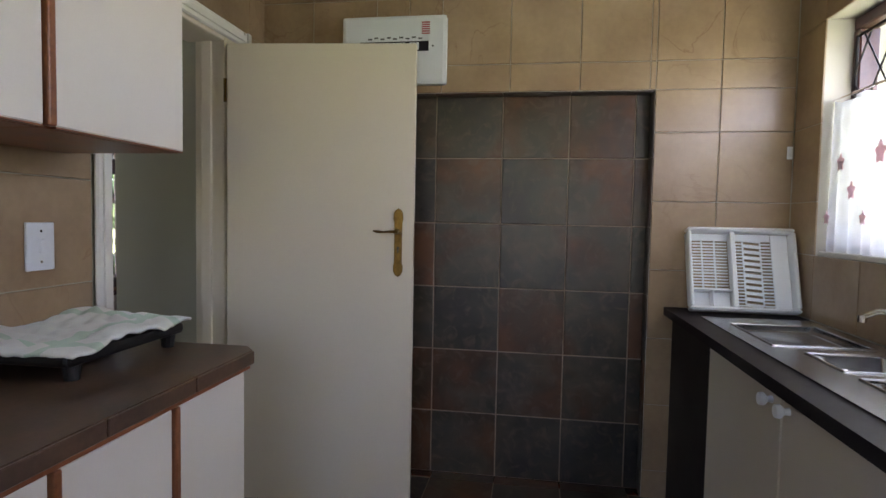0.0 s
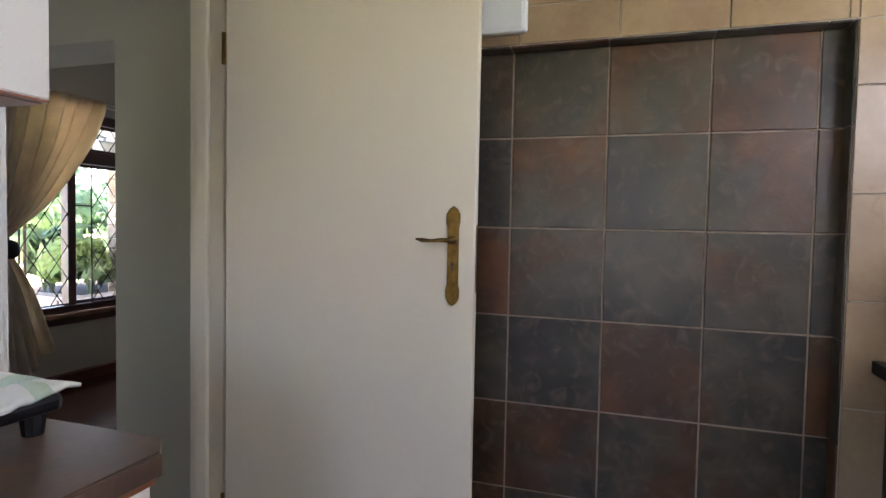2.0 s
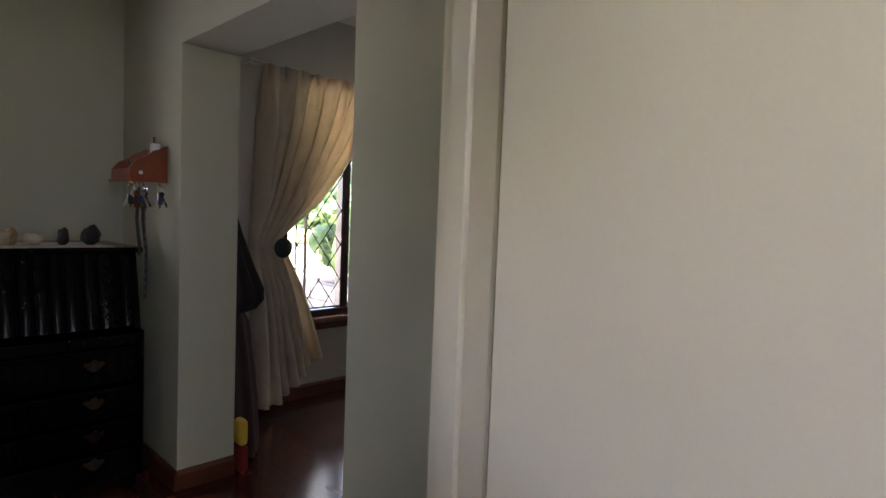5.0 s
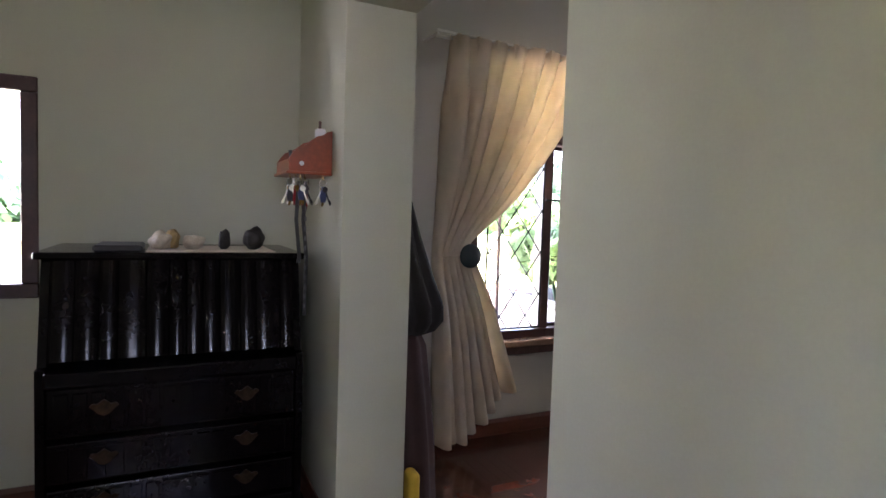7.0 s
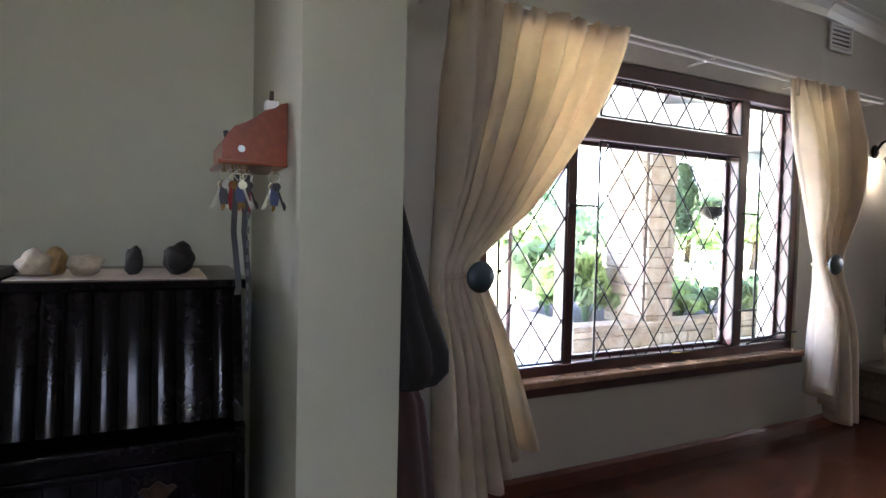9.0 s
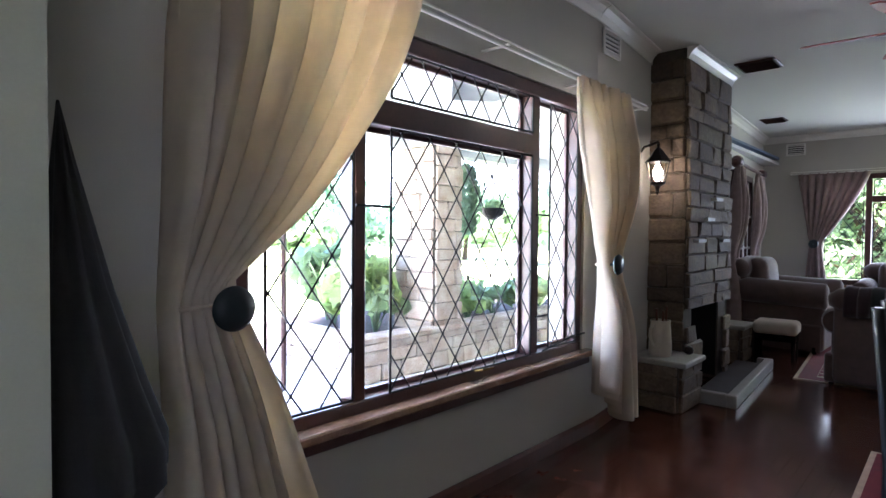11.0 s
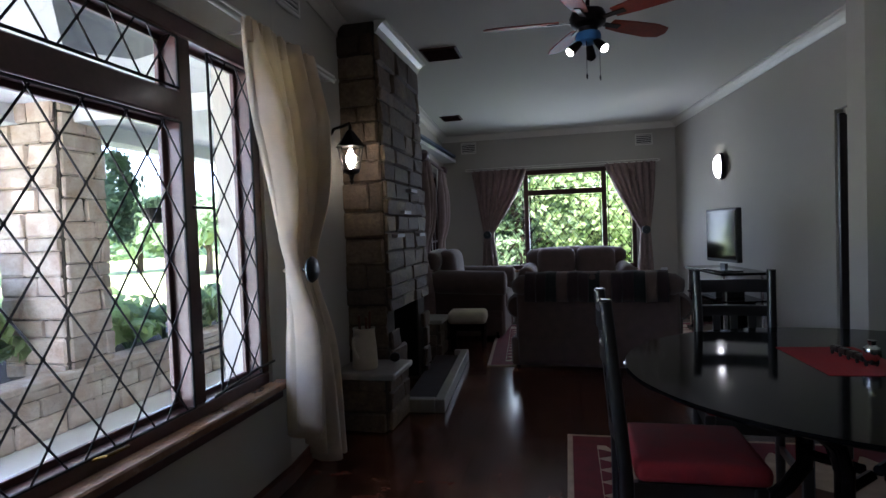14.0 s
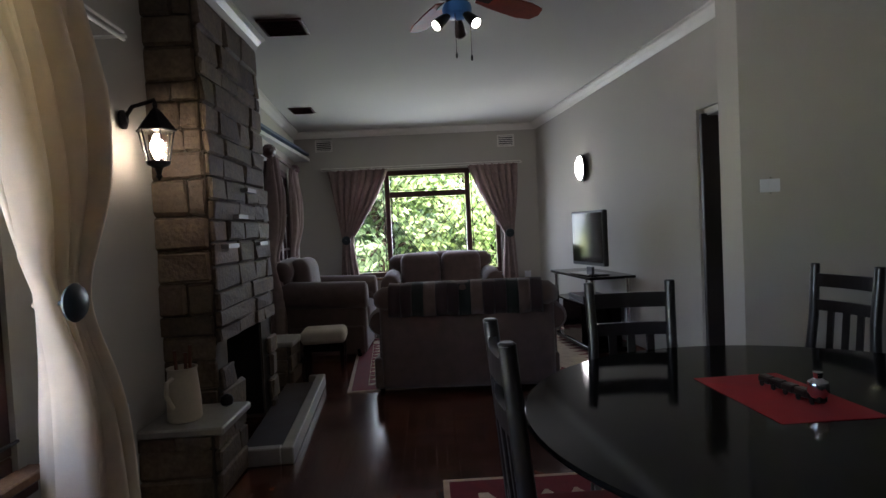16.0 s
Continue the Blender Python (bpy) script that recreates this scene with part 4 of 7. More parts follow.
def sink_run():
    t = thing("sink_worktop", (0.755, -1.2, 0.862), "near-black worktop with an inset stainless steel sink", "worktop")
    for a in ((0, 0, 0, 0.515, 1.30, 0.035), (0, 1.30, 0, 0.135, 3.50, 0.035), (0.465, 1.30, 0, 0.515, 3.50, 0.035), (0.135, 3.50, 0, 0.465, 3.77, 0.035), (0, 3.50, 0, 0.1349, 3.77, 0.035), (0.4651, 3.50, 0, 0.515, 3.77, 0.035)):
        part("slab", boxm(*a), DARKLAM, t)
    s = thing("kitchen_sink", (0.885, 0.1, 0.898), "stainless steel drop-in sink with bowls and a drainer", "sink")
    # a shallow drainer at the end by the rack, then two bowls
    bowls = [(0.02, 1.665, 0.31, 2.05, 0.014), (0.072, 1.36, 0.30, 1.57, 0.13), (0.072, 0.86, 0.30, 1.29, 0.15)]
    bm = bmesh.new()
    box(bm, -0.045, -0.04, 0, 0.0199, 2.20, 0.005), box(bm, 0.3101, -0.04, 0, 0.365, 2.20, 0.005), box(bm, 0.02, 2.05, 0, 0.31, 2.20, 0.005), box(bm, 0.02, -0.04, 0, 0.31, 0.86, 0.005)
    box(bm, 0.02, 1.57, 0, 0.31, 1.665, 0.005), box(bm, 0.02, 1.29, 0, 0.31, 1.36, 0.005), box(bm, 0.02, 0.8601, 0, 0.072, 1.2899, 0.005), box(bm, 0.02, 1.3601, 0, 0.072, 1.5699, 0.005)
    box(bm, 0.30, 0.8601, 0, 0.31, 1.2899, 0.005), box(bm, 0.30, 1.3601, 0, 0.31, 1.5699, 0.005)
    part("rim", bm, STEEL, s)
    for x0, y0, x1, y1, deep in bowls:
        b = bmesh.new()
        top = [b.verts.new(p) for p in ((x0, y0, 0.006), (x1, y0, 0.006), (x1, y1, 0.006), (x0, y1, 0.006))]
        q = 0.03
        low = [b.verts.new(p) for p in ((x0 + q, y0 + q, -deep), (x1 - q, y0 + q, -deep), (x1 - q, y1 - q, -deep), (x0 + q, y1 - q, -deep))]
        for i in range(4):
            b.faces.new((top[i], top[(i + 1) % 4], low[(i + 1) % 4], low[i]))
        b.faces.new(low)
        bmesh.ops.bevel(b, geom=[e for e in b.edges if not e.is_boundary], offset=min(0.035, deep * 0.6), segments=4, affect="EDGES")
        ob = part("bowl", b, STEEL, s, smooth=True, sharp=80)
        ob.modifiers.new("thickness", "SOLIDIFY").thickness = 0.0015
    r = bmesh.new()
    for x0, y0, x1, y1, deep in bowls:
        pts = [(x0, y0), (x1, y0), (x1, y1), (x0, y1), (x0, y0)]
        for p, q in zip(pts, pts[1:]):
            tube(r, [(*p, 0.0055), (*q, 0.0055)], 0.004, 8)
    part("rolled_edge", r, STEEL, s, smooth=True)
    for k in range(8):
        part("drainer_rib", tube(bmesh.new(), [(0.05 + k * 0.033, 0.05, 0.006), (0.05 + k * 0.033, 0.8, 0.006)], 0.005, 6), STEEL, s)
    f = thing("sink_tap", (1.225, 1.62, 0.903), "chrome swivel kitchen tap", "tap")
    part("base", lathe(bmesh.new(), [(0.024, 0), (0.022, 0.02), (0.014, 0.03), (0.012, 0.09)], n=16), CHROME, f, smooth=True)
    part("spout", tube(bmesh.new(), [(0, 0, 0.06), (-0.01, 0.01, 0.11), (-0.03, 0.03, 0.13), (-0.07, 0.07, 0.13), (-0.095, 0.095, 0.11)], 0.009, 10), CHROME, f, smooth=True)
    part("outlet", lathe(bmesh.new(), [(0.012, 0), (0.013, 0.02)], (-0.098, 0.097, 0.093), 12), CHROME, f)
    for y0, y1, knob in ((1.405, 2.0, 1), (0.83, 1.403, -1), (0.3, 0.828, 1), (-0.3, 0.298, -1), (-0.9, -0.302, 1)):
        c = thing("sink_cabinet", (0.79, y0, 0), "beige sink base cabinet door with white round knobs", "cabinet", "sink cabinets")
        w = y1 - y0
        part("body", boxm(0.02, 0, 0.1, 0.46, w, 0.86), BEIGE, c)
        part("plinth", boxm(0.05, 0, 0, 0.46, w, 0.0995), DARKPANEL, c)
        d = part("door", boxm(0, 0.002, 0.105, 0.019, w - 0.002, 0.857, bev=0.003), BEIGE, c)
        yk = 0.06 if knob > 0 else w - 0.04
        part("knob", lathe(bmesh.new(), [(0.010, 0), (0.008, -0.012), (0.018, -0.022), (0.016, -0.034), (0.006, -0.038)], (0, yk, 0.82), 14, "x"), PLASTIC, d, smooth=True)
    tagged(obj("end_panel", boxm(0.795, 2.003, 0.0, 0.815, 2.57, 0.8615), DARKPANEL), "dark brown panel closing the end of the sink counter", "panel")


sink_run()


def drying_rack():
    t = thing("dish_rack", (0.818, 2.462, 0.899), "white plastic dish drying rack leaning upright against the tiles", "dish rack")
    t.matrix_world = pose(0.82, 2.428, 0.902, -18, 0, 0)
    w, h = 0.435, 0.365
    def bar(name, *a, bev=0.003):
        part(name, boxm(*a, bev=bev), PLASTIC, t)
    bar("rim", 0, -0.06, 0, w, 0.0, 0.018, bev=0.008)
    bar("rim", 0, -0.06, h - 0.018, w, 0.0, h, bev=0.008)
    bar("rim", 0, -0.06, 0.018, 0.016, 0.0, h - 0.018, bev=0.006)
    bar("rim", w - 0.016, -0.06, 0.018, w, 0.0, h - 0.018, bev=0.006)
    bar("divider", 0.175, -0.05, 0.018, 0.195, -0.002, h - 0.018)
    bar("cup_floor", 0.017, -0.008, 0.019, 0.174, -0.002, 0.0845, bev=0.001)
    bar("cup_wall", 0.016, -0.055, 0.085, 0.175, -0.002, 0.092)
    bar("cup_wall", 0.09, -0.055, 0.018, 0.097, -0.002, 0.085)
    bar("back_strip", w - 0.085, -0.008, 0.018, w - 0.016, -0.002, h - 0.018)
    bar("back_strip", 0.016, -0.008, h - 0.05, w - 0.086, -0.002, h - 0.018)
    def slots(x0, x1, z0, z1, n, bent=0.0):
        for k in range(n + 1):
            z = z0 + (z1 - z0) * k / n
            b = boxm(x0, -0.008, z, x1, -0.002, z + (z1 - z0) / n * (0.42 if not bent else 0.55))
            if bent:
                for v in b.verts:
                    v.co.z += bent * (v.co.x - x0) / (x1 - x0)
            part("slat", b, PLASTIC, t)
    slots(0.02, 0.172, 0.10, 0.315, 16)
    slots(0.197, 0.235, 0.03, 0.315, 20)
    slots(0.238, 0.305, 0.03, 0.315, 11, -0.006)
    slots(0.308, 0.352, 0.03, 0.315, 20)
    for x in (0.066, 0.118, 0.235, 0.305):
        bar("upright", x, -0.0085, 0.03, x + 0.006, -0.002, 0.33, bev=0)


drying_rack()
hk = thing("wall_hook", (1.262, 2.568, 1.565), "small white plastic adhesive wall hook", "hook")
part("plate", boxm(-0.022, -0.004, 0, 0.0, 0.001, 0.055, bev=0.001), PLASTIC, hk)
part("peg", tube(bmesh.new(), [(-0.011, -0.005, 0.02), (-0.014, -0.02, 0.012), (-0.02, -0.026, 0.022)], 0.004, 6), PLASTIC, hk)

# ---- hall ----
def bureau():
    t = thing("writing_bureau", (-3.93, 1.516, 0), "black lacquered slant-front writing bureau with brass pulls", "bureau")
    W, D = 0.83, 0.65
    for y in (0.0, W - 0.025):
        part("side_panel", prism(bmesh.new(), [(0.0, 0.06), (D - 0.02, 0.06), (D - 0.02, 0.72), (0.59, 0.72), (0.51, 1.06), (0.0, 1.06)], "y", y, y + 0.025), BLACKWOOD, t)
    part("top", boxm(0, -0.02, 1.0605, 0.545, W + 0.02, 1.085, bev=0.006, seg=2), BLACKWOOD, t)
    part("back_panel", boxm(0.0, 0.0255, 0.06, 0.02, W - 0.0255, 1.06), BLACKWOOD, t)
    # slanting fall front with fluted boards
    a, b = Vector((0.592, 0.735)), Vector((0.515, 1.055))
    d = (b - a).normalized()
    n = Vector((d.y, -d.x))
    y = 0.028
    rng = random.Random(7)
    while y < W - 0.03:
        w = min(rng.choice((0.055, 0.07, 0.085)), W - 0.028 - y)
        bow = rng.choice((0.006, 0.008, 0.010))
        bm = bmesh.new()
        prof = []
        for i in range(7):
            f = i / 6
            prof.append((y + 0.002 + (w - 0.004) * f, 0.012 + bow * math.sin(math.pi * f) ** 0.5))
        lo = [bm.verts.new((a.x + n.x * q, p, a.y + n.y * q)) for p, q in prof]
        hi = [bm.verts.new((b.x + n.x * q, p, b.y + n.y * q)) for p, q in prof]
        base = [bm.verts.new((a.x, prof[-1][0], a.y)), bm.verts.new((a.x, prof[0][0], a.y)), bm.verts.new((b.x, prof[-1][0], b.y)), bm.verts.new((b.x, prof[0][0], b.y))]
        for i in range(6):
            bm.faces.new((lo[i], lo[i + 1], hi[i + 1], hi[i]))
        bm.faces.new(lo[::-1] + [base[1], base[0]][::1])
        bm.faces.new(hi + [base[2], base[3]])
        bm.faces.new((base[1], base[0], base[2], base[3]))
        bm.faces.new((lo[0], hi[0], base[3], base[1])), bm.faces.new((hi[-1], lo[-1], base[0], base[2]))
        bmesh.ops.recalc_face_normals(bm, faces=bm.faces[:])
        part("front_board", bm, BLACKWOOD, t, smooth=True)
        y += w
    part("ledge", boxm(0.0205, 0.0255, 0.665, D + 0.012, W - 0.0255, 0.715, bev=0.008, seg=2), BLACKWOOD, t)
    part("apron", boxm(0.0205, 0.0255, 0.06, D - 0.03, W - 0.0255, 0.10), BLACKWOOD, t)
    for i, (z0, z1) in enumerate(((0.495, 0.66), (0.345, 0.485), (0.21, 0.335), (0.10, 0.20))):
        dr = part("drawer", boxm(0.1, 0.03, z0 + 0.004, D - 0.012, W - 0.03, z1 - 0.004, bev=0.006, seg=2), BLACKWOOD, t)
        for y in [0.05 + 0.052 * j for j in range(14)]:
            if y + 0.04 < W - 0.04:
                part("flute", boxm(D - 0.0125, y, z0 + 0.018, D - 0.005, y + 0.042, z1 - 0.018, bev=0.003), BLACKWOOD, dr)
        for y in (0.19, 0.63):
            zc = (z0 + z1) / 2 + 0.012
            pl = bmesh.new()
            out = [(-0.042, 0.006), (-0.03, -0.004), (-0.016, -0.02), (0, -0.026), (0.016, -0.02), (0.03, -0.004), (0.042, 0.006), (0.034, 0.016), (0.02, 0.012), (0.008, 0.022), (0, 0.028), (-0.008, 0.022), (-0.02, 0.012), (-0.034, 0.016)]
            prism(pl, [(y + u, zc + v) for u, v in out], "x", D - 0.0045, D - 0.001)
            part("pull_plate", pl, OLDBRASS, dr, "dull brass bat-wing drawer pull")
    for y in (0.02, W - 0.08):
        for x in (0.03, D - 0.1):
            part("foot", boxm(x, y, 0, x + 0.06, y + 0.06, 0.06, bev=0.008), BLACKWOOD, t)


bureau()


def rock(name, place, size, mat, label, seed):
    bm = bmesh.new()
    bmesh.ops.create_icosphere(bm, subdivisions=3, radius=1)
    for v in bm.verts:
        k = 1 + 0.45 * noise.noise(v.co * 1.4 + Vector((seed, 0, 0))) + 0.12 * noise.noise(v.co * 4 + Vector((0, seed, 0)))
        v.co = Vector((v.co.x * size[0] * k, v.co.y * size[1] * k, v.co.z * size[2] * k))
    lo = min(v.co.z for v in bm.verts) * 0.75
    for v in bm.verts:
        v.co.z = max(v.co.z, lo) - lo
    ob = obj(name, bm, mat, smooth=True, sharp=60)
    ob.location = place
    return tagged(ob, label, "stone", "stones on the bureau")


rock("rock", (-3.54, 1.865, 1.089), (0.04, 0.036, 0.036), PALEROCK, "pale rounded quartz rock on the bureau", 1)
rock("rock", (-3.57, 1.905, 1.089), (0.034, 0.026, 0.038), material("honey_rock", srgb(176, 146, 96), 0.7, vary=0.2, scale=20, fine=90, bump=0.6), "honey coloured rock behind the pale one", 5)
rock("rock", (-3.53, 1.975, 1.089), (0.042, 0.038, 0.03), PALEROCK, "pale quartz rock on the bureau", 2)
rock("carved_stone", (-3.53, 2.085, 1.089), (0.022, 0.022, 0.04), DARKROCK, "small dark carved stone on the bureau", 3)
rock("rock", (-3.54, 2.195, 1.089), (0.05, 0.04, 0.042), DARKROCK, "near-black rock on the bureau", 4)
tagged(obj("runner_cloth", boxm(-3.76, 1.82, 1.0855, -3.42, 2.26, 1.0885, bev=0.001), CUSHION), "thin white cloth runner on the bureau top", "cloth")
tagged(obj("black_folder", boxm(-3.66, 1.66, 1.0855, -3.41, 1.81, 1.108, bev=0.006), BLACKPL), "closed black folder on the bureau top", "folder")


def key_rack():
    """A letter box on the wall: its scalloped end board faces the arch, keys hang from hooks under it."""
    t = thing("key_rack", (-3.31, 2.444, 1.393), "orange varnished wooden letter rack with hanging keys", "key rack", turn=90)
    end = [(-0.002, 0), (-0.002, 0.155), (-0.02, 0.15), (-0.035, 0.138), (-0.06, 0.13), (-0.08, 0.112), (-0.105, 0.095), (-0.13, 0.085), (-0.145, 0.068), (-0.16, 0.045), (-0.16, 0)]
    for y in (0.0, 0.25):
        part("end_board", prism(bmesh.new(), end, "y", y, y + 0.012), KEYWOOD, t)
    part("back_board", boxm(-0.014, 0.0125, 0, -0.002, 0.2495, 0.15, bev=0.002), KEYWOOD, t)
    part("front_board", boxm(-0.16, 0.0125, 0, -0.148, 0.2495, 0.045, bev=0.002), KEYWOOD, t)
    part("base_board", boxm(-0.17, -0.008, -0.012, -0.001, 0.27, -0.0005, bev=0.003), KEYWOOD, t)
    part("badge", lathe(bmesh.new(), [(0.009, -0.003), (0.007, -0.0005)], (-0.115, 0, 0.028), 10, "y"), PLASTIC, t)
    spots = (-0.155, -0.135, -0.118, -0.102, -0.035)
    for x in spots:
        part("hook", tube(bmesh.new(), [(x, 0.01, -0.012), (x, 0.008, -0.026), (x, -0.004, -0.03), (x, -0.006, -0.02)], 0.0025, 6), BRASS, t)
    tagged(obj("envelope", boxm(-3.40, 2.395, 1.392, -3.36, 2.428, 1.56, bev=0.002), PLASTIC), "white folded paper standing in the letter rack", "paper")
    tagged(obj("pen", tube(bmesh.new(), [(-3.42, 2.415, 1.392), (-3.41, 2.418, 1.595)], 0.006, 8), FRAMEWOOD), "dark pen standing in the letter rack", "pen")
    tagged(obj("pen", tube(bmesh.new(), [(-3.36, 2.31, 1.392), (-3.36, 2.296, 1.47)], 0.007, 8), BLACKPL), "black marker standing in the letter rack", "pen")
    looks = ((BLACKPL, CHROME), (RED, BRASS), (NAVY, CHROME), (RED, PEWTER), (NAVY, BLACKPL))
    for k, (x, (tag, metal)) in enumerate(zip(spots, looks)):
        drop = (0.0, 0.012, -0.006, 0.03, 0.0)[k]
        b = thing("key_bunch", (-3.308 + 0.006 * (k % 3), 2.444 + x, 1.222 - drop), "small bunch of keys with a coloured tag", "keys", "keys on the rack", 90)
        part("ring", tube(bmesh.new(), [(0.014 * math.cos(a), 0, 0.131 + drop + 0.014 * math.sin(a)) for a in (2 * math.pi * i / 12 for i in range(13))], 0.0016, 5), CHROME, b)
        fob = bmesh.new()
        prism(fob, [(-0.007, 0.115 + drop), (0.007, 0.115 + drop), (0.012, 0.08), (0.008, 0.058), (-0.008, 0.058), (-0.012, 0.08)], "y", -0.005, 0.005)
        part("tag", fob, tag, b)
        for j, lean in enumerate((-0.35, 0.05, 0.4)):
            key = bmesh.new()
            box(key, -0.003, -0.0012, -0.075, 0.003, 0.0012, -0.022)
            lathe(key, [(0.011, -0.0015), (0.011, 0.0015)], (0, 0, -0.012), 12, "y")
            box(key, 0.003, -0.001, -0.07, 0.006, 0.001, -0.055)
            bmesh.ops.transform(key, matrix=pose(0, -0.008 + 0.006 * j, 0.118 + drop, 0, lean * 57.3, 0), verts=key.verts)
            part("key", key, (metal, BRASS, CHROME)[j], b)
    l = thing("lanyard", (-3.298, 2.335, 1.355), "long black neck lanyard hanging from the key rack", "lanyard", turn=90)
    for dx, low in ((-0.025, 0.30), (0.0, 0.495)):
        st = bmesh.new()
        sway = [(dx, 0.0), (dx - 0.006, -0.14), (dx + 0.008, -0.28), (dx + 0.004, -low)]
        prism(st, [(u, z) for u, z in sway] + [(u + 0.014, z) for u, z in sway[::-1]], "y", -0.0015, 0.0015)
        part("strap", st, BLACKPL, l)
    for k in range(11):
        part("print", boxm(0.006, -0.0035, -0.47 + k * 0.036, 0.013, -0.0018, -0.452 + k * 0.036), INKBAR, l)


key_rack()


def leaning_umbrella():
    t = thing("garden_umbrella", (-3.44, 2.83, 0), "folded charcoal umbrella leaning behind the pier", "umbrella")
    def sleeve(prof, n, waves, deep):
        """Limp cloth round a leaning axis: rows of radius, height and sideways shift."""
        bm, rings = bmesh.new(), []
        for r, z, x in prof:
            ring = []
            for k in range(n):
                a = 2 * math.pi * k / n
                q = max(r, 0.004) * (1 + deep * math.sin(a * waves + z * 3))
                ring.append(bm.verts.new((x + q * math.cos(a), q * 0.6 * math.sin(a), z)))
            rings.append(ring)
        for a, b in zip(rings, rings[1:]):
            for k in range(n):
                bm.faces.new((a[k], a[(k + 1) % n], b[(k + 1) % n], b[k]))
        bm.faces.new(rings[-1]), bm.faces.new(rings[0][::-1])
        bmesh.ops.recalc_face_normals(bm, faces=bm.faces[:])
        return bm
    part("canopy", sleeve([(0.0, 1.52, -0.17), (0.03, 1.40, -0.14), (0.09, 1.15, -0.07), (0.14, 0.98, -0.01), (0.175, 0.88, 0.03), (0.17, 0.82, 0.04), (0.13, 0.77, 0.03), (0.07, 0.74, 0.01)], 72, 9, 0.13), GREYCLOTH, t, smooth=True, sharp=70)
    part("cover", sleeve([(0.06, 0.76, -0.01), (0.10, 0.70, 0.0), (0.12, 0.5, 0.03), (0.135, 0.3, 0.05), (0.15, 0.06, 0.06), (0.14, 0.012, 0.06)], 40, 7, 0.10), BROWNCLOTH, t, "brown cloth cover", smooth=True, sharp=70)
    part("pole", tube(bmesh.new(), [(0.03, 0, 0.0), (-0.13, 0, 1.34)], 0.012, 10), SKIRT, t)
    b = tagged(obj("cloth_bag", soft(bmesh.new(), -3.21, 2.72, 0.0, -3.12, 2.77, 0.13, 0.02), RED), "red and yellow cloth bag on the floor beside the umbrella", "bag")
    part("flap", soft(bmesh.new(), -3.205, 2.722, 0.131, -3.125, 2.768, 0.26, 0.02), YELLOW, b)


leaning_umbrella()

# ---- curtains ----
curtain("curtain", (-3.79, 3.13, 0), 90, (0.0, 0.90), (-0.02, 0.17), (0.0, 0.42), LINEN, "cream lined curtain tied back beside the large window", "cream window curtains", 8, 2.145, 1.05, 0.07, 0.7)
curtain("curtain", (-3.79, 5.22, 0), 90, (0.02, 0.60), (0.39, 0.60), (0.37, 0.68), LINEN, "cream lined curtain tied back next to the fireplace wall", "cream window curtains", 7, 2.10, 1.08, 0.13, 0.6, flip=True)
curtain("curtain", (-4.0, 11.80, 0), 0, (0.04, 0.87), (0.20, 0.33), (0.12, 0.50), MAUVE, "mauve brown patterned curtain tied back", "mauve window curtains", 8, 2.115, 1.15, 0.04, 0.2)
curtain("curtain", (-2.02, 11.80, 0), 0, (0.0, 0.70), (0.49, 0.62), (0.40, 0.66), MAUVE, "mauve brown patterned curtain tied back", "mauve window curtains", 7, 2.115, 1.15, 0.04, 0.2, flip=True)


def tieback_knob(place, axis, label):
    t = thing("curtain_tieback", place, label, "tieback", "curtain tiebacks")
    part("disc", lathe(bmesh.new(), [(0.008, -0.035), (0.008, 0), (0.055, 0.004), (0.06, 0.014), (0.05, 0.026), (0.02, 0.032), (0.004, 0.033)], n=28, axis=axis), KNOB, t, smooth=True)


tieback_knob((-3.645, 3.222, 1.055), "x", "round dark green tieback knob")
tieback_knob((-3.70, 5.582, 1.083), "x", "round dark green tieback knob")
tieback_knob((-3.735, 11.70, 1.15), "y", "round dark tieback knob on the mauve curtain")
tieback_knob((-1.465, 11.70, 1.15), "y", "round dark tieback knob on the mauve curtain")


def rail(name, p, q, label):
    t = thing(name, p, label, "curtain rail")
    d = Vector(q) - Vector(p)
    part("track", tube(bmesh.new(), [(0, 0, 0), d], 0.008, 8), WHITE, t)
    part("track", tube(bmesh.new(), [(0, 0, 0.03), d + Vector((0, 0, 0.03))], 0.006, 8), WHITE, t)
    for k in range(5):
        v = d * (k / 4)
        part("bracket", boxm(v.x - (0.149 if abs(d.y) > 1 else 0.012), v.y - 0.006, v.z + 0.008, v.x + 0.012, v.y + (0.006 if abs(d.y) > 1 else 0.069), v.z + 0.018), WHITE, t)


rail("curtain_rail", (-3.80, 3.08, 2.135), (-3.80, 6.2, 2.08), "white double curtain track on the wall")
rail("curtain_rail", (-4.05, 11.83, 2.125), (-1.25, 11.83, 2.125), "white double curtain track on the wall")

# ---- living and dining room ----
def rough_stone_mesh(w, h, d, rng):
    bm = boxm(-w / 2, -d, -h / 2, w / 2, 0.0, h / 2, bev=min(w, h) * 0.09, seg=1)
    for v in bm.verts:
        if v.co.y < -d * 0.4:
            v.co += Vector((rng.uniform(-1, 1) * 0.006, rng.uniform(-1, 1) * 0.008, rng.uniform(-1, 1) * 0.005))
    me = bpy.data.meshes.new("stone")
    bm.to_mesh(me)
    bm.free()
    return me


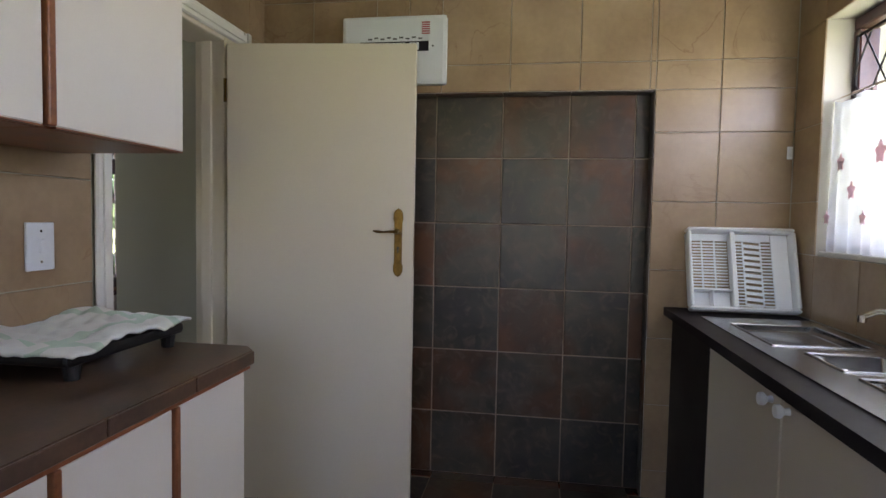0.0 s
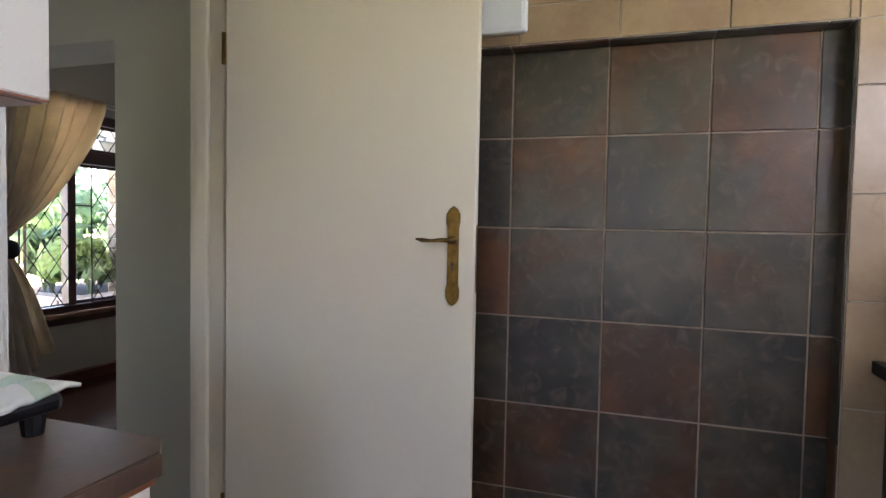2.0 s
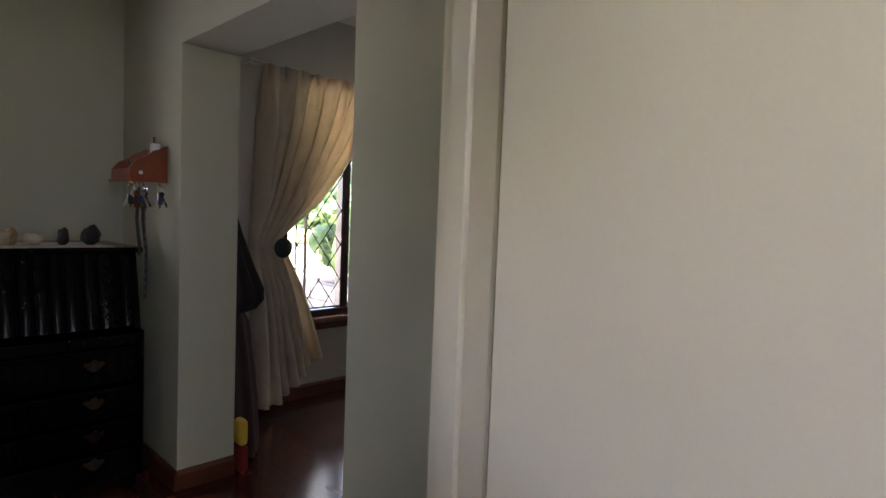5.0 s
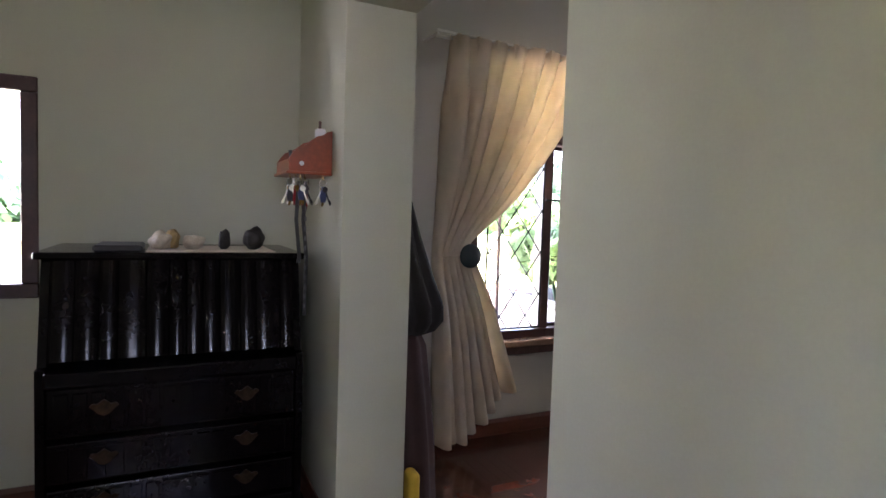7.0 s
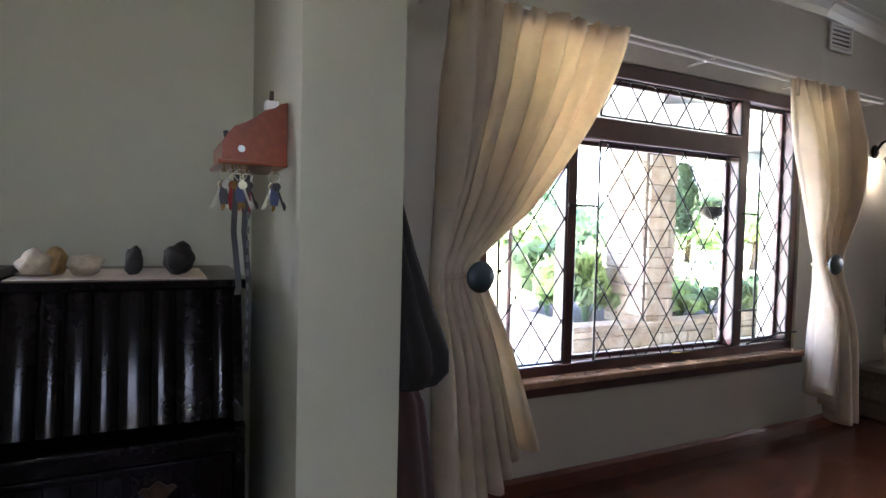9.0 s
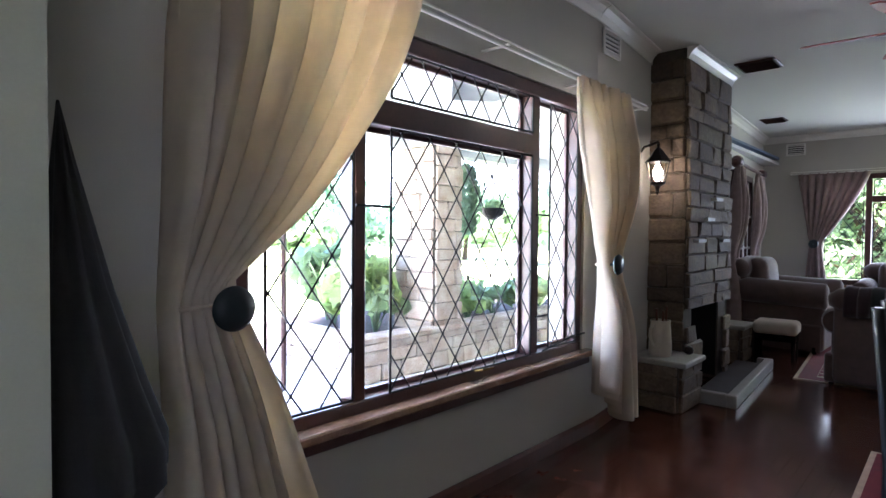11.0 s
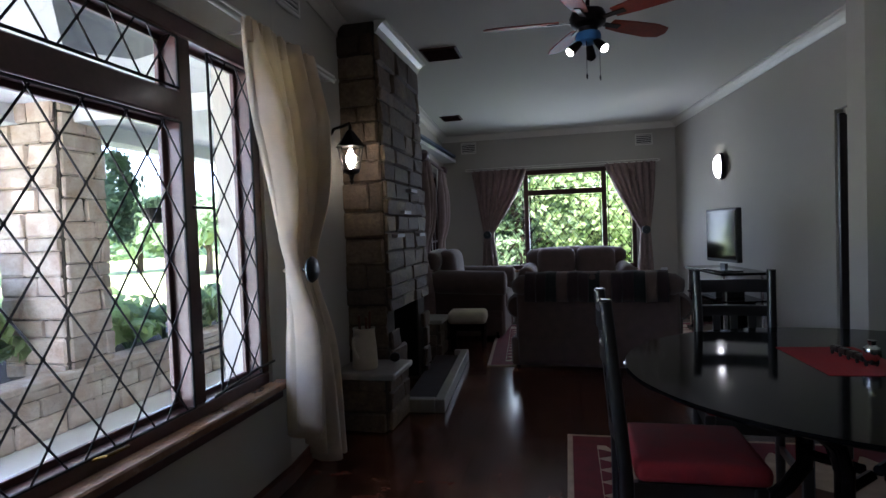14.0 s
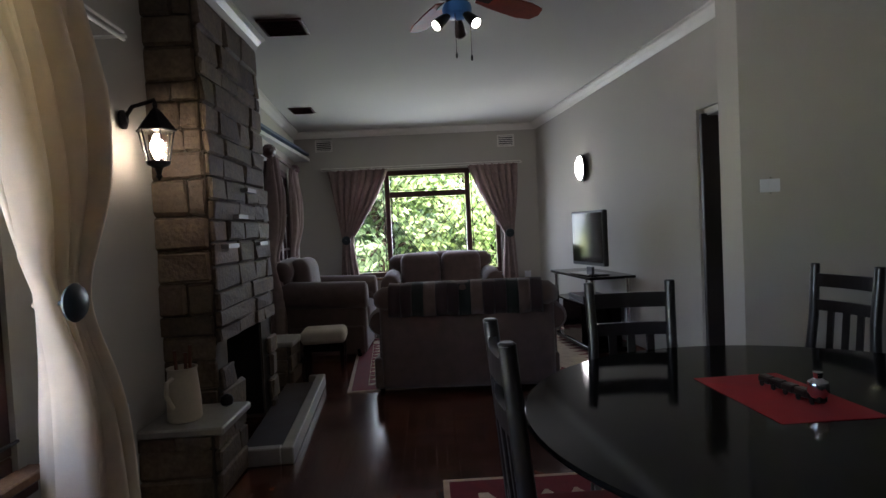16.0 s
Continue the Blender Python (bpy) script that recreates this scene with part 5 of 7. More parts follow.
def stone_face(parent, origin, ud, length, z0, z1, mat, seed, hole=None, course=(0.07, 0.17), run=(0.12, 0.38), proud=0.02, back=None, widen=None):
    """Courses of single rough stones on a wall face; ud runs to the right as one looks at the face.
    back(z): how far the face steps back; widen(z): its length at that height."""
    rng = random.Random(seed)
    ud = Vector((*ud, 0)).normalized()
    nd = Vector((ud.y, -ud.x, 0))
    rot = Matrix((ud, -nd, Vector((0, 0, 1)))).transposed().to_4x4()
    z = z0
    while z < z1 - 0.02:
        h = min(rng.uniform(*course), z1 - z)
        if z1 - z - h < 0.05:
            h = z1 - z
        u = 0.0
        full = widen(z + h / 2) if widen else length
        off = nd * (-back(z + h / 2)) if back else Vector((0, 0, 0))
        while u < full - 0.01:
            w = min(rng.uniform(*run), full - u)
            if full - u - w < 0.08:
                w = full - u
            cu, cz = u + w / 2, z + h / 2
            if not (hole and hole[0] - 0.02 < cu < hole[1] + 0.02 and hole[2] - 0.02 < cz < hole[3]):
                d = proud + rng.uniform(0, 0.022)
                me = rough_stone_mesh(w - 0.008, h - 0.007, d, rng)
                me.materials.append(mat)
                ob = new("stone", me)
                ob.parent = parent
                ob.matrix_world = Matrix.Translation(Vector((*origin, 0)) + off + ud * cu + Vector((0, 0, cz))) @ rot
            u += w
        z += h


def fireplace():
    t = thing("fireplace_chimney", (-3.9, 7.55, 0), "floor to ceiling rough sandstone fireplace and chimney breast", "fireplace")
    bpy.context.view_layer.update()
    inv = t.matrix_world.inverted()
    def keep(ob):
        ob.matrix_parent_inverse = inv
        return ob
    def core(name, a, mat=MORTAR):
        return keep(part(name, boxm(*a), mat, t))
    y0, y1, xb = 6.95, 8.0, -4.26
    def front(z):
        return -3.785 if z < 1.35 else -3.785 - 0.03 * (z - 1.35) / 1.25
    keep(part("mortar_core", prism(bmesh.new(), [(xb, 0.68), (-3.785, 0.68), (-3.785, 1.35), (front(2.6), 2.6), (front(2.6), CZ - 0.002), (xb, CZ - 0.002)], "y", y0, y1), MORTAR, t))
    core("mortar_core", (xb, y0, 0.0, -3.80, 7.135, 0.6799))
    core("mortar_core", (xb, 7.80, 0.0, -3.80, y1, 0.6799))
    core("firebox", (xb, 7.136, 0.0, xb + 0.02, 7.799, 0.679), SOOT)
    core("firebox", (xb + 0.021, 7.136, 0.03, -3.81, 7.15, 0.679), SOOT)
    core("firebox", (xb + 0.021, 7.785, 0.03, -3.81, 7.799, 0.679), SOOT)
    stone_face(t, (-4.09, y0), (1, 0), 0.3, 0.0, CZ - 0.09, STONE, 3, course=(0.09, 0.2), run=(0.12, 0.3), widen=lambda z: front(z) + 4.09)
    stone_face(t, (-3.785, y0 - 0.02), (0, 1), y1 - y0 + 0.02, 0.0, CZ - 0.09, STONE, 8, hole=(0.205, 0.87, 0, 0.68), course=(0.08, 0.17), run=(0.16, 0.42), back=lambda z: -3.785 - front(z))
    for k in range(4):
        core("ledge_stone", (-3.78, 7.02 + 0.2 * k, 1.20 + 0.17 * (k % 3), -3.715, 7.2 + 0.2 * k, 1.225 + 0.17 * (k % 3)), SLAB)
    p = thing("fireside_pedestal", (-3.845, 6.75, 0), "low sandstone pedestal with a pale slab top", "pedestal", "fireside pedestals")
    part("core", boxm(-0.19, -0.2, 0, 0.16, 0.19, 0.325), MORTAR, p)
    part("slab_top", boxm(-0.19, -0.235, 0.326, 0.225, 0.19, 0.365, bev=0.008), SLAB, p)
    bpy.context.view_layer.update()
    stone_face(p, (-4.035, 6.55), (1, 0), 0.35, 0.0, 0.325, STONE, 5, course=(0.09, 0.14))
    stone_face(p, (-3.685, 6.55), (0, 1), 0.40, 0.0, 0.325, STONE, 6, course=(0.09, 0.14))
    q = thing("fireside_pedestal", (-3.95, 8.78, 0), "low sandstone pedestal with a pale slab top", "pedestal", "fireside pedestals")
    part("core", boxm(-0.25, -0.17, 0, 0.12, 0.2, 0.325), MORTAR, q)
    part("slab_top", boxm(-0.26, -0.195, 0.326, 0.17, 0.225, 0.365, bev=0.008), SLAB, q)
    bpy.context.view_layer.update()
    stone_face(q, (-4.19, 8.61), (1, 0), 0.36, 0.0, 0.325, STONE, 11, course=(0.09, 0.14))
    stone_face(q, (-3.83, 8.61), (0, 1), 0.36, 0.0, 0.325, STONE, 12, course=(0.09, 0.14))
    h = thing("hearth", (-3.60, 7.57, 0), "raised hearth with a pale stone kerb", "hearth", turn=4)
    part("bed", boxm(-0.16, -0.58, 0, 0.08, 0.92, 0.05), FLOORBED, h)
    part("kerb", boxm(0.081, -0.64, 0, 0.15, 0.98, 0.095, bev=0.006), SLAB, h)
    part("kerb", boxm(-0.13, -0.64, 0, 0.0805, -0.581, 0.095, bev=0.006), SLAB, h)
    part("kerb", boxm(0.02, 0.921, 0, 0.0805, 0.98, 0.095, bev=0.006), SLAB, h)


fireplace()


def jug():
    t = thing("ceramic_jug", (-3.865, 6.68, 0.366), "tall cream ceramic jug with wooden spoons on the pedestal", "jug")
    part("body", lathe(bmesh.new(), [(0.075, 0), (0.082, 0.01), (0.08, 0.1), (0.072, 0.2), (0.068, 0.245), (0.074, 0.262), (0.064, 0.262), (0.06, 0.2), (0.066, 0.02)], n=28), CERAMIC, t, smooth=True)
    part("ear", tube(bmesh.new(), [(-0.02, -0.068, 0.22), (-0.03, -0.11, 0.21), (-0.03, -0.12, 0.15), (-0.02, -0.08, 0.08)], 0.011, 8), CERAMIC, t, smooth=True)
    for x, y, h in ((0.02, 0.02, 0.34), (-0.02, 0.0, 0.32), (0.0, 0.03, 0.30)):
        ob = tagged(obj("wooden_spoon", tube(bmesh.new(), [(0, 0, 0), (x * 0.6, y * 0.6, h)], 0.009, 8), SKIRT), "wooden spoon handle standing in the jug", "spoon", "spoons in the jug")
        ob.location = (-3.865 + x, 6.68 + y, 0.39)
    g = thing("glass_paperweight", (-3.72, 6.86, 0.366), "small glass ball on the pedestal", "ornament")
    part("ball", lathe(bmesh.new(), [(0.012, 0), (0.03, 0.012), (0.036, 0.034), (0.028, 0.056), (0.006, 0.066)], n=18), PEWTER, g, smooth=True)


jug()


def wall_lantern():
    t = thing("wall_lantern", (-4.015, 6.56, 1.735), "black iron coach lantern with a lit bulb on the wall", "wall lamp", turn=6)
    part("backplate", lathe(bmesh.new(), [(0.045, 0), (0.045, 0.012), (0.02, 0.025)], (0, 0, 0.10), 16, "x"), IRON, t)
    part("arm", tube(bmesh.new(), [(0.01, 0, 0.10), (0.05, 0, 0.16), (0.09, 0, 0.17), (0.15, 0, 0.19), (0.15, 0, 0.17)], 0.010, 8), IRON, t, smooth=True)
    cx = 0.15
    part("roof", lathe(bmesh.new(), [(0.004, 0.19), (0.012, 0.17), (0.010, 0.15), (0.03, 0.13), (0.085, 0.055), (0.095, 0.045), (0.09, 0.04)], (cx, 0, 0), 6), IRON, t)
    g = bmesh.new()
    lathe(g, [(0.078, 0.039), (0.05, -0.10)], (cx, 0, 0), 6)
    pane = part("glass", g, LAMPGLASS, t)
    pane.visible_shadow = False
    for k in range(6):
        a = 2 * math.pi * k / 6
        part("glazing_bar", tube(bmesh.new(), [(cx + 0.08 * math.cos(a), 0.08 * math.sin(a), 0.04), (cx + 0.052 * math.cos(a), 0.052 * math.sin(a), -0.10)], 0.004, 6), IRON, t)
    part("base", lathe(bmesh.new(), [(0.056, -0.10), (0.05, -0.115), (0.02, -0.13), (0.01, -0.16), (0.016, -0.17), (0.003, -0.19)], (cx, 0, 0), 12), IRON, t)
    part("bulb", lathe(bmesh.new(), [(0.012, -0.09), (0.03, -0.05), (0.032, -0.02), (0.015, 0.015), (0.01, 0.03)], (cx, 0, 0), 14), GLOWWARM, t, smooth=True)


wall_lantern()
bulb("lantern_bulb_light", (-3.866, 6.575, 1.715), 1.2, 0.03, (1.0, 0.84, 0.5))


def ceiling_fan():
    t = thing("ceiling_fan", (-2.405, 6.757, CZ - 0.001), "ceiling fan with mahogany blades and three spotlights", "ceiling fan")
    part("canopy", lathe(bmesh.new(), [(0.065, -0.001), (0.06, -0.04), (0.02, -0.06)], n=20), PEWTER, t, smooth=True)
    part("downrod", tube(bmesh.new(), [(0, 0, -0.05), (0, 0, -0.17)], 0.013, 10), PEWTER, t)
    part("motor", lathe(bmesh.new(), [(0.03, -0.15), (0.095, -0.175), (0.11, -0.21), (0.10, -0.25), (0.06, -0.27), (0.05, -0.30)], n=28), PEWTER, t, smooth=True)
    part("light_ring", lathe(bmesh.new(), [(0.07, -0.30), (0.075, -0.32), (0.072, -0.35), (0.03, -0.365)], n=24), BLUE, t, smooth=True)
    for k, ang in enumerate((38, 110, 182, 254, 326)):
        b = bmesh.new()
        out = [(0.17, -0.045), (0.30, -0.06), (0.50, -0.072), (0.60, -0.055), (0.625, 0), (0.60, 0.05), (0.50, 0.068), (0.30, 0.06), (0.17, 0.045)]
        prism(b, out, "z", -0.004, 0.004)
        m = pose(0, 0, -0.225, 0, 0, ang) @ pose(0, 0, 0, -13, 0, 0)
        bmesh.ops.transform(b, matrix=m, verts=b.verts)
        bl = part("blade", b, FANWOOD, t)
        c = boxm(0.08, -0.018, -0.010, 0.24, 0.018, -0.0045)
        bmesh.ops.transform(c, matrix=m, verts=c.verts)
        part("blade_iron", c, PEWTER, bl)
    for ang, tilt in ((200, 50), (320, 45), (80, 45)):
        b = bmesh.new()
        lathe(b, [(0.016, 0), (0.024, -0.03), (0.03, -0.085), (0.026, -0.088)], n=14)
        m = pose(0.05 * math.cos(radians(ang)), 0.05 * math.sin(radians(ang)), -0.355, 0, 0, ang) @ pose(0, 0, 0, 0, -tilt, 0)
        bmesh.ops.transform(b, matrix=m, verts=b.verts)
        sp = part("spot_head", b, PEWTER, t, smooth=True)
        g = bmesh.new()
        lathe(g, [(0.012, -0.07), (0.026, -0.0885), (0.022, -0.096), (0.006, -0.099)], n=14)
        bmesh.ops.transform(g, matrix=m, verts=g.verts)
        part("lamp_face", g, GLOWFAN if ang != 80 else CHROME, sp)
    for x, l in ((0.06, 0.185), (-0.015, 0.17)):
        part("pull_chain", tube(bmesh.new(), [(x, -0.05, -0.36), (x, -0.05, -0.38 - l)], 0.0018, 5), PEWTER, t)
        part("chain_bead", lathe(bmesh.new(), [(0.003, 0), (0.006, -0.012), (0.004, -0.03)], (x, -0.05, -0.38 - l), 8), IRON, t)


ceiling_fan()


def air_vent(place, w, d, label):
    t = thing("ceiling_vent", place, label, "vent", "ceiling vents")
    part("backing", boxm(-w / 2 + 0.01, -d / 2 + 0.01, -0.004, w / 2 - 0.01, d / 2 - 0.01, -0.001), BLACKPL, t)
    for a in ((-w / 2, -d / 2, w / 2, -d / 2 + 0.02), (-w / 2, d / 2 - 0.02, w / 2, d / 2), (-w / 2, -d / 2 + 0.02, -w / 2 + 0.02, d / 2 - 0.02), (w / 2 - 0.02, -d / 2 + 0.02, w / 2, d / 2 - 0.02)):
        part("frame", boxm(a[0], a[1], -0.014, a[2], a[3], -0.001, bev=0.003), FRAMEWOOD, t)
    n = 7
    for k in range(n):
        y = -d / 2 + 0.03 + (d - 0.06) * k / (n - 1)
        b = boxm(-w / 2 + 0.021, -0.014, -0.0012, w / 2 - 0.021, 0.014, 0.0012)
        bmesh.ops.transform(b, matrix=pose(0, y, -0.018, 40), verts=b.verts)
        part("slat", b, FRAMEWOOD, t)


air_vent((-3.52, 7.79, CZ), 0.30, 0.30, "dark brown slatted ceiling vent")
air_vent((-3.97, 10.42, CZ), 0.26, 0.26, "dark brown slatted ceiling vent")


def wall_grille(place, turn, w=0.24, h=0.17):
    t = thing("wall_vent", place, "white louvred wall vent under the cornice", "vent", "wall vents", turn)
    for a in ((-w / 2, -h / 2, w / 2, -h / 2 + 0.02), (-w / 2, h / 2 - 0.02, w / 2, h / 2), (-w / 2, -h / 2 + 0.02, -w / 2 + 0.02, h / 2 - 0.02), (w / 2 - 0.02, -h / 2 + 0.02, w / 2, h / 2 - 0.02)):
        part("frame", boxm(a[0], -0.016, a[1], a[2], -0.001, a[3], bev=0.003), WHITE, t)
    part("backing", boxm(-w / 2 + 0.021, -0.004, -h / 2 + 0.021, w / 2 - 0.021, -0.001, h / 2 - 0.021), BLACKPL, t)
    for k in range(5):
        z = -h / 2 + 0.032 + (h - 0.064) * k / 4
        part("louvre", boxm(-w / 2 + 0.0205, -0.013, z - 0.006, w / 2 - 0.0205, -0.0045, z + 0.006), WHITE, t)


wall_grille((-4.005, 11.899, 2.486), 0)
wall_grille((-1.447, 11.899, 2.45), 0)
wall_grille((-3.951, 5.98, 2.49), 90)


def armchair(place, turn, width, label, name="armchair", seats=1, throw=False, group=""):
    """An upholstered seat that faces local -y, with rolled arms and a padded back."""
    t = thing(name, place, label, "sofa" if seats > 1 else "armchair", group, turn)
    w = width / 2
    part("base", boxm(-w + 0.06, -0.40, 0.025, w - 0.03, 0.38, 0.27, bev=0.02, seg=2), SOFACLOTH, t)
    iw = (width - 0.42) / seats
    for k in range(seats):
        x = -w + 0.21 + iw * k
        part("seat_cushion", soft(bmesh.new(), x + 0.004, -0.44, 0.272, x + iw - 0.004, 0.17, 0.43, 0.055, 0.03), SOFACLOTH, t, smooth=True)
        b = soft(bmesh.new(), x + 0.004, 0.10, 0.40, x + iw - 0.004, 0.30, 0.82, 0.085)
        for v in b.verts:
            v.co.y += 0.18 * (v.co.z - 0.4) * 0.6
            v.co.z += 0.03 * math.cos((v.co.x - x - iw / 2) / iw * 2.6)
        part("back_cushion", b, SOFACLOTH, t, smooth=True)
    for s in (-1, 1):
        b = bmesh.new()
        soft(b, s * (w - 0.07) - (0.15 if s > 0 else 0), -0.42, 0.03, s * (w - 0.07) + (0.15 if s < 0 else 0), 0.36, 0.50, 0.04)
        part("arm_panel", b, SOFACLOTH, t, smooth=True)
        r = bmesh.new()
        cx = s * (w - 0.10)
        tube(r, [(cx, -0.44, 0.52), (cx, -0.42, 0.52), (cx, 0.30, 0.54), (cx, 0.36, 0.54)], [0.09, 0.115, 0.115, 0.09], 18)
        part("arm_roll", r, SOFACLOTH, t, smooth=True, sharp=60)
    b = boxm(-w + 0.09, 0.30, 0.03, w - 0.09, 0.42, 0.74, bev=0.05, seg=3)
    n = 20
    part("back_frame", b, SOFACLOTH, t, smooth=True)
    r = bmesh.new()
    pts, rs = [], []
    for i in range(n + 1):
        u = i / n * 2 - 1
        pts.append((u * (w - 0.06), 0.37, 0.72 + 0.035 * math.cos(u * 1.5)))
        rs.append(0.095 if abs(u) < 0.97 else 0.05)
    tube(r, pts, rs, 18)
    part("back_roll", r, SOFACLOTH, t, smooth=True, sharp=60)
    for x in (-w + 0.08, w - 0.08):
        for y in (-0.34, 0.34):
            part("foot", lathe(bmesh.new(), [(0.018, 0), (0.026, 0.07)], (x, y, 0), 12), BLACKWOOD, t)
    if throw:
        path = [(0.20, 0.56), (0.26, 0.72), (0.31, 0.825), (0.37, 0.85), (0.43, 0.83), (0.475, 0.76), (0.48, 0.66), (0.475, 0.60)]
        cover = new("striped_throw")
        cover.matrix_world = t.matrix_world
        tagged(cover, "dark striped throw laid over the sofa back", "throw")
        bands = 13
        for k in range(bands):
            bm, g, nx = bmesh.new(), [], 5
            for y, z in path:
                row = []
                for i in range(nx + 1):
                    j = k * nx + i
                    row.append(bm.verts.new((-w + 0.18 + (width - 0.36) * j / (bands * nx), y + 0.012 * math.sin(j * 0.9) * (1 if z < 0.7 else 0.4) + 0.006, z + 0.004 * math.sin(j * 0.5))))
                g.append(row)
            for a, b in zip(g, g[1:]):
                for i in range(nx):
                    bm.faces.new((a[i], a[i + 1], b[i + 1], b[i]))
            stripe = part("stripe", bm, (THROW, THROWDARK, SOFACLOTH)[(k * 2 + k // 4) % 3], cover, smooth=True, sharp=180)
            stripe.modifiers.new("thickness", "SOLIDIFY").thickness = 0.008
    return t


armchair((-2.315, 8.55, 0), 175, 1.52, "mauve brown upholstered sofa seen from behind", "sofa", 2, True, "living room suite")
bpy.context.view_layer.update()
under_window = armchair((-2.455, 11.25, 0), 0, 1.50, "mauve brown upholstered sofa under the window", "sofa", 2, False, "living room suite")
under_window.scale = (1, 1, 1.12)
easy = armchair((-3.70, 9.98, 0), 88, 0.95, "mauve brown armchair with rounded back and rolled arms", "armchair", 1, False, "living room suite")
easy.scale = (1.04, 1.06, 1.2)


def footstool():
    t = thing("footstool", (-3.60, 9.05, 0), "small footstool with a cream cushion top", "footstool", turn=4)
    part("cushion", soft(bmesh.new(), -0.20, -0.15, 0.27, 0.20, 0.15, 0.40, 0.045, 0.015), CUSHION, t, smooth=True)
    part("frame", boxm(-0.18, -0.13, 0.20, 0.18, 0.13, 0.27, bev=0.01), BLACKWOOD, t)
    for x in (-0.16, 0.16):
        for y in (-0.11, 0.11):
            part("leg", tube(bmesh.new(), [(x, y, 0), (x, y, 0.2)], [0.016, 0.022], 10), BLACKWOOD, t)


footstool()


def coffee_table():
    t = thing("side_table", (-3.62, 11.05, 0), "small dark side table beside the armchair", "table")
    part("tabletop", boxm(-0.3, -0.22, 0.50, 0.3, 0.22, 0.535, bev=0.008), BLACKWOOD, t)
    for x in (-0.26, 0.26):
        for y in (-0.18, 0.18):
            part("leg", boxm(x - 0.02, y - 0.02, 0, x + 0.02, y + 0.02, 0.499, bev=0.004), BLACKWOOD, t)
    tagged(obj("magazine", boxm(-3.80, 10.9, 0.536, -3.59, 11.12, 0.546, bev=0.002), PLASTIC), "white magazine lying on the side table", "magazine")


coffee_table()


def tv_set():
    c = thing("tv_stand", (-1.03, 9.42, 0), "black television stand with glass shelves and chrome legs", "tv stand", turn=-84)
    part("top", boxm(-0.55, -0.22, 0.725, 0.55, 0.22, 0.75, bev=0.006), BLACKWOOD, c)
    part("bottom", boxm(-0.52, -0.21, 0.06, 0.52, 0.21, 0.10, bev=0.004), BLACKWOOD, c)
    part("shelf", boxm(-0.52, -0.20, 0.47, 0.52, 0.20, 0.485), BLACKWOOD, c)
    part("back_panel", boxm(-0.25, 0.18, 0.1005, 0.25, 0.20, 0.469), BLACKWOOD, c)
    part("cabinet", boxm(-0.26, -0.19, 0.1005, 0.26, 0.179, 0.469, bev=0.004), BLACKWOOD, c)
    part("glass_door", boxm(-0.25, -0.198, 0.11, 0.25, -0.1905, 0.46), SCREEN, c)
    for x in (-0.49, 0.49):
        for y in (-0.17, 0.17):
            part("leg", tube(bmesh.new(), [(x, y, 0), (x, y, 0.724)], 0.02, 14), CHROME, c, smooth=True)
    p = tagged(obj("disc_player", boxm(-0.2, -0.15, 0, 0.2, 0.12, 0.05, bev=0.004), BLACKPL), "slim black disc player on the stand shelf", "player")
    p.matrix_world = pose(-1.03, 9.42, 0.486, 0, 0, -84)
    t = thing("television", (-1.085, 9.20, 0.751), "flat black television with a switched-off screen", "television", turn=-77)
    part("stand_foot", boxm(-0.19, -0.12, 0, 0.19, 0.10, 0.015, bev=0.006), CHROME, t)
    part("neck", boxm(-0.05, -0.01, 0.0155, 0.05, 0.02, 0.07, bev=0.004), BLACKPL, t)
    part("case", boxm(-0.30, -0.02, 0.085, 0.30, 0.03, 0.603, bev=0.01, seg=2), BLACKPL, t)
    part("screen", boxm(-0.28, -0.023, 0.118, 0.28, -0.0205, 0.58), SCREEN, t)


tv_set()


def oval_lamp():
    t = thing("bulkhead_lamp", (-0.845, 10.12, 1.845), "round white bulkhead wall lamp with a dark rim", "wall lamp", turn=-4)
    part("rim", lathe(bmesh.new(), [(0.12, 0), (0.145, -0.005), (0.15, -0.03), (0.135, -0.04)], n=32, axis="x"), IRON, t, smooth=True)
    part("diffuser", lathe(bmesh.new(), [(0.134, -0.035), (0.125, -0.06), (0.08, -0.085), (0.02, -0.095)], n=32, axis="x"), glow("lit_opal_glass", (1.0, 0.96, 0.86), 1.6), t, smooth=True)


oval_lamp()


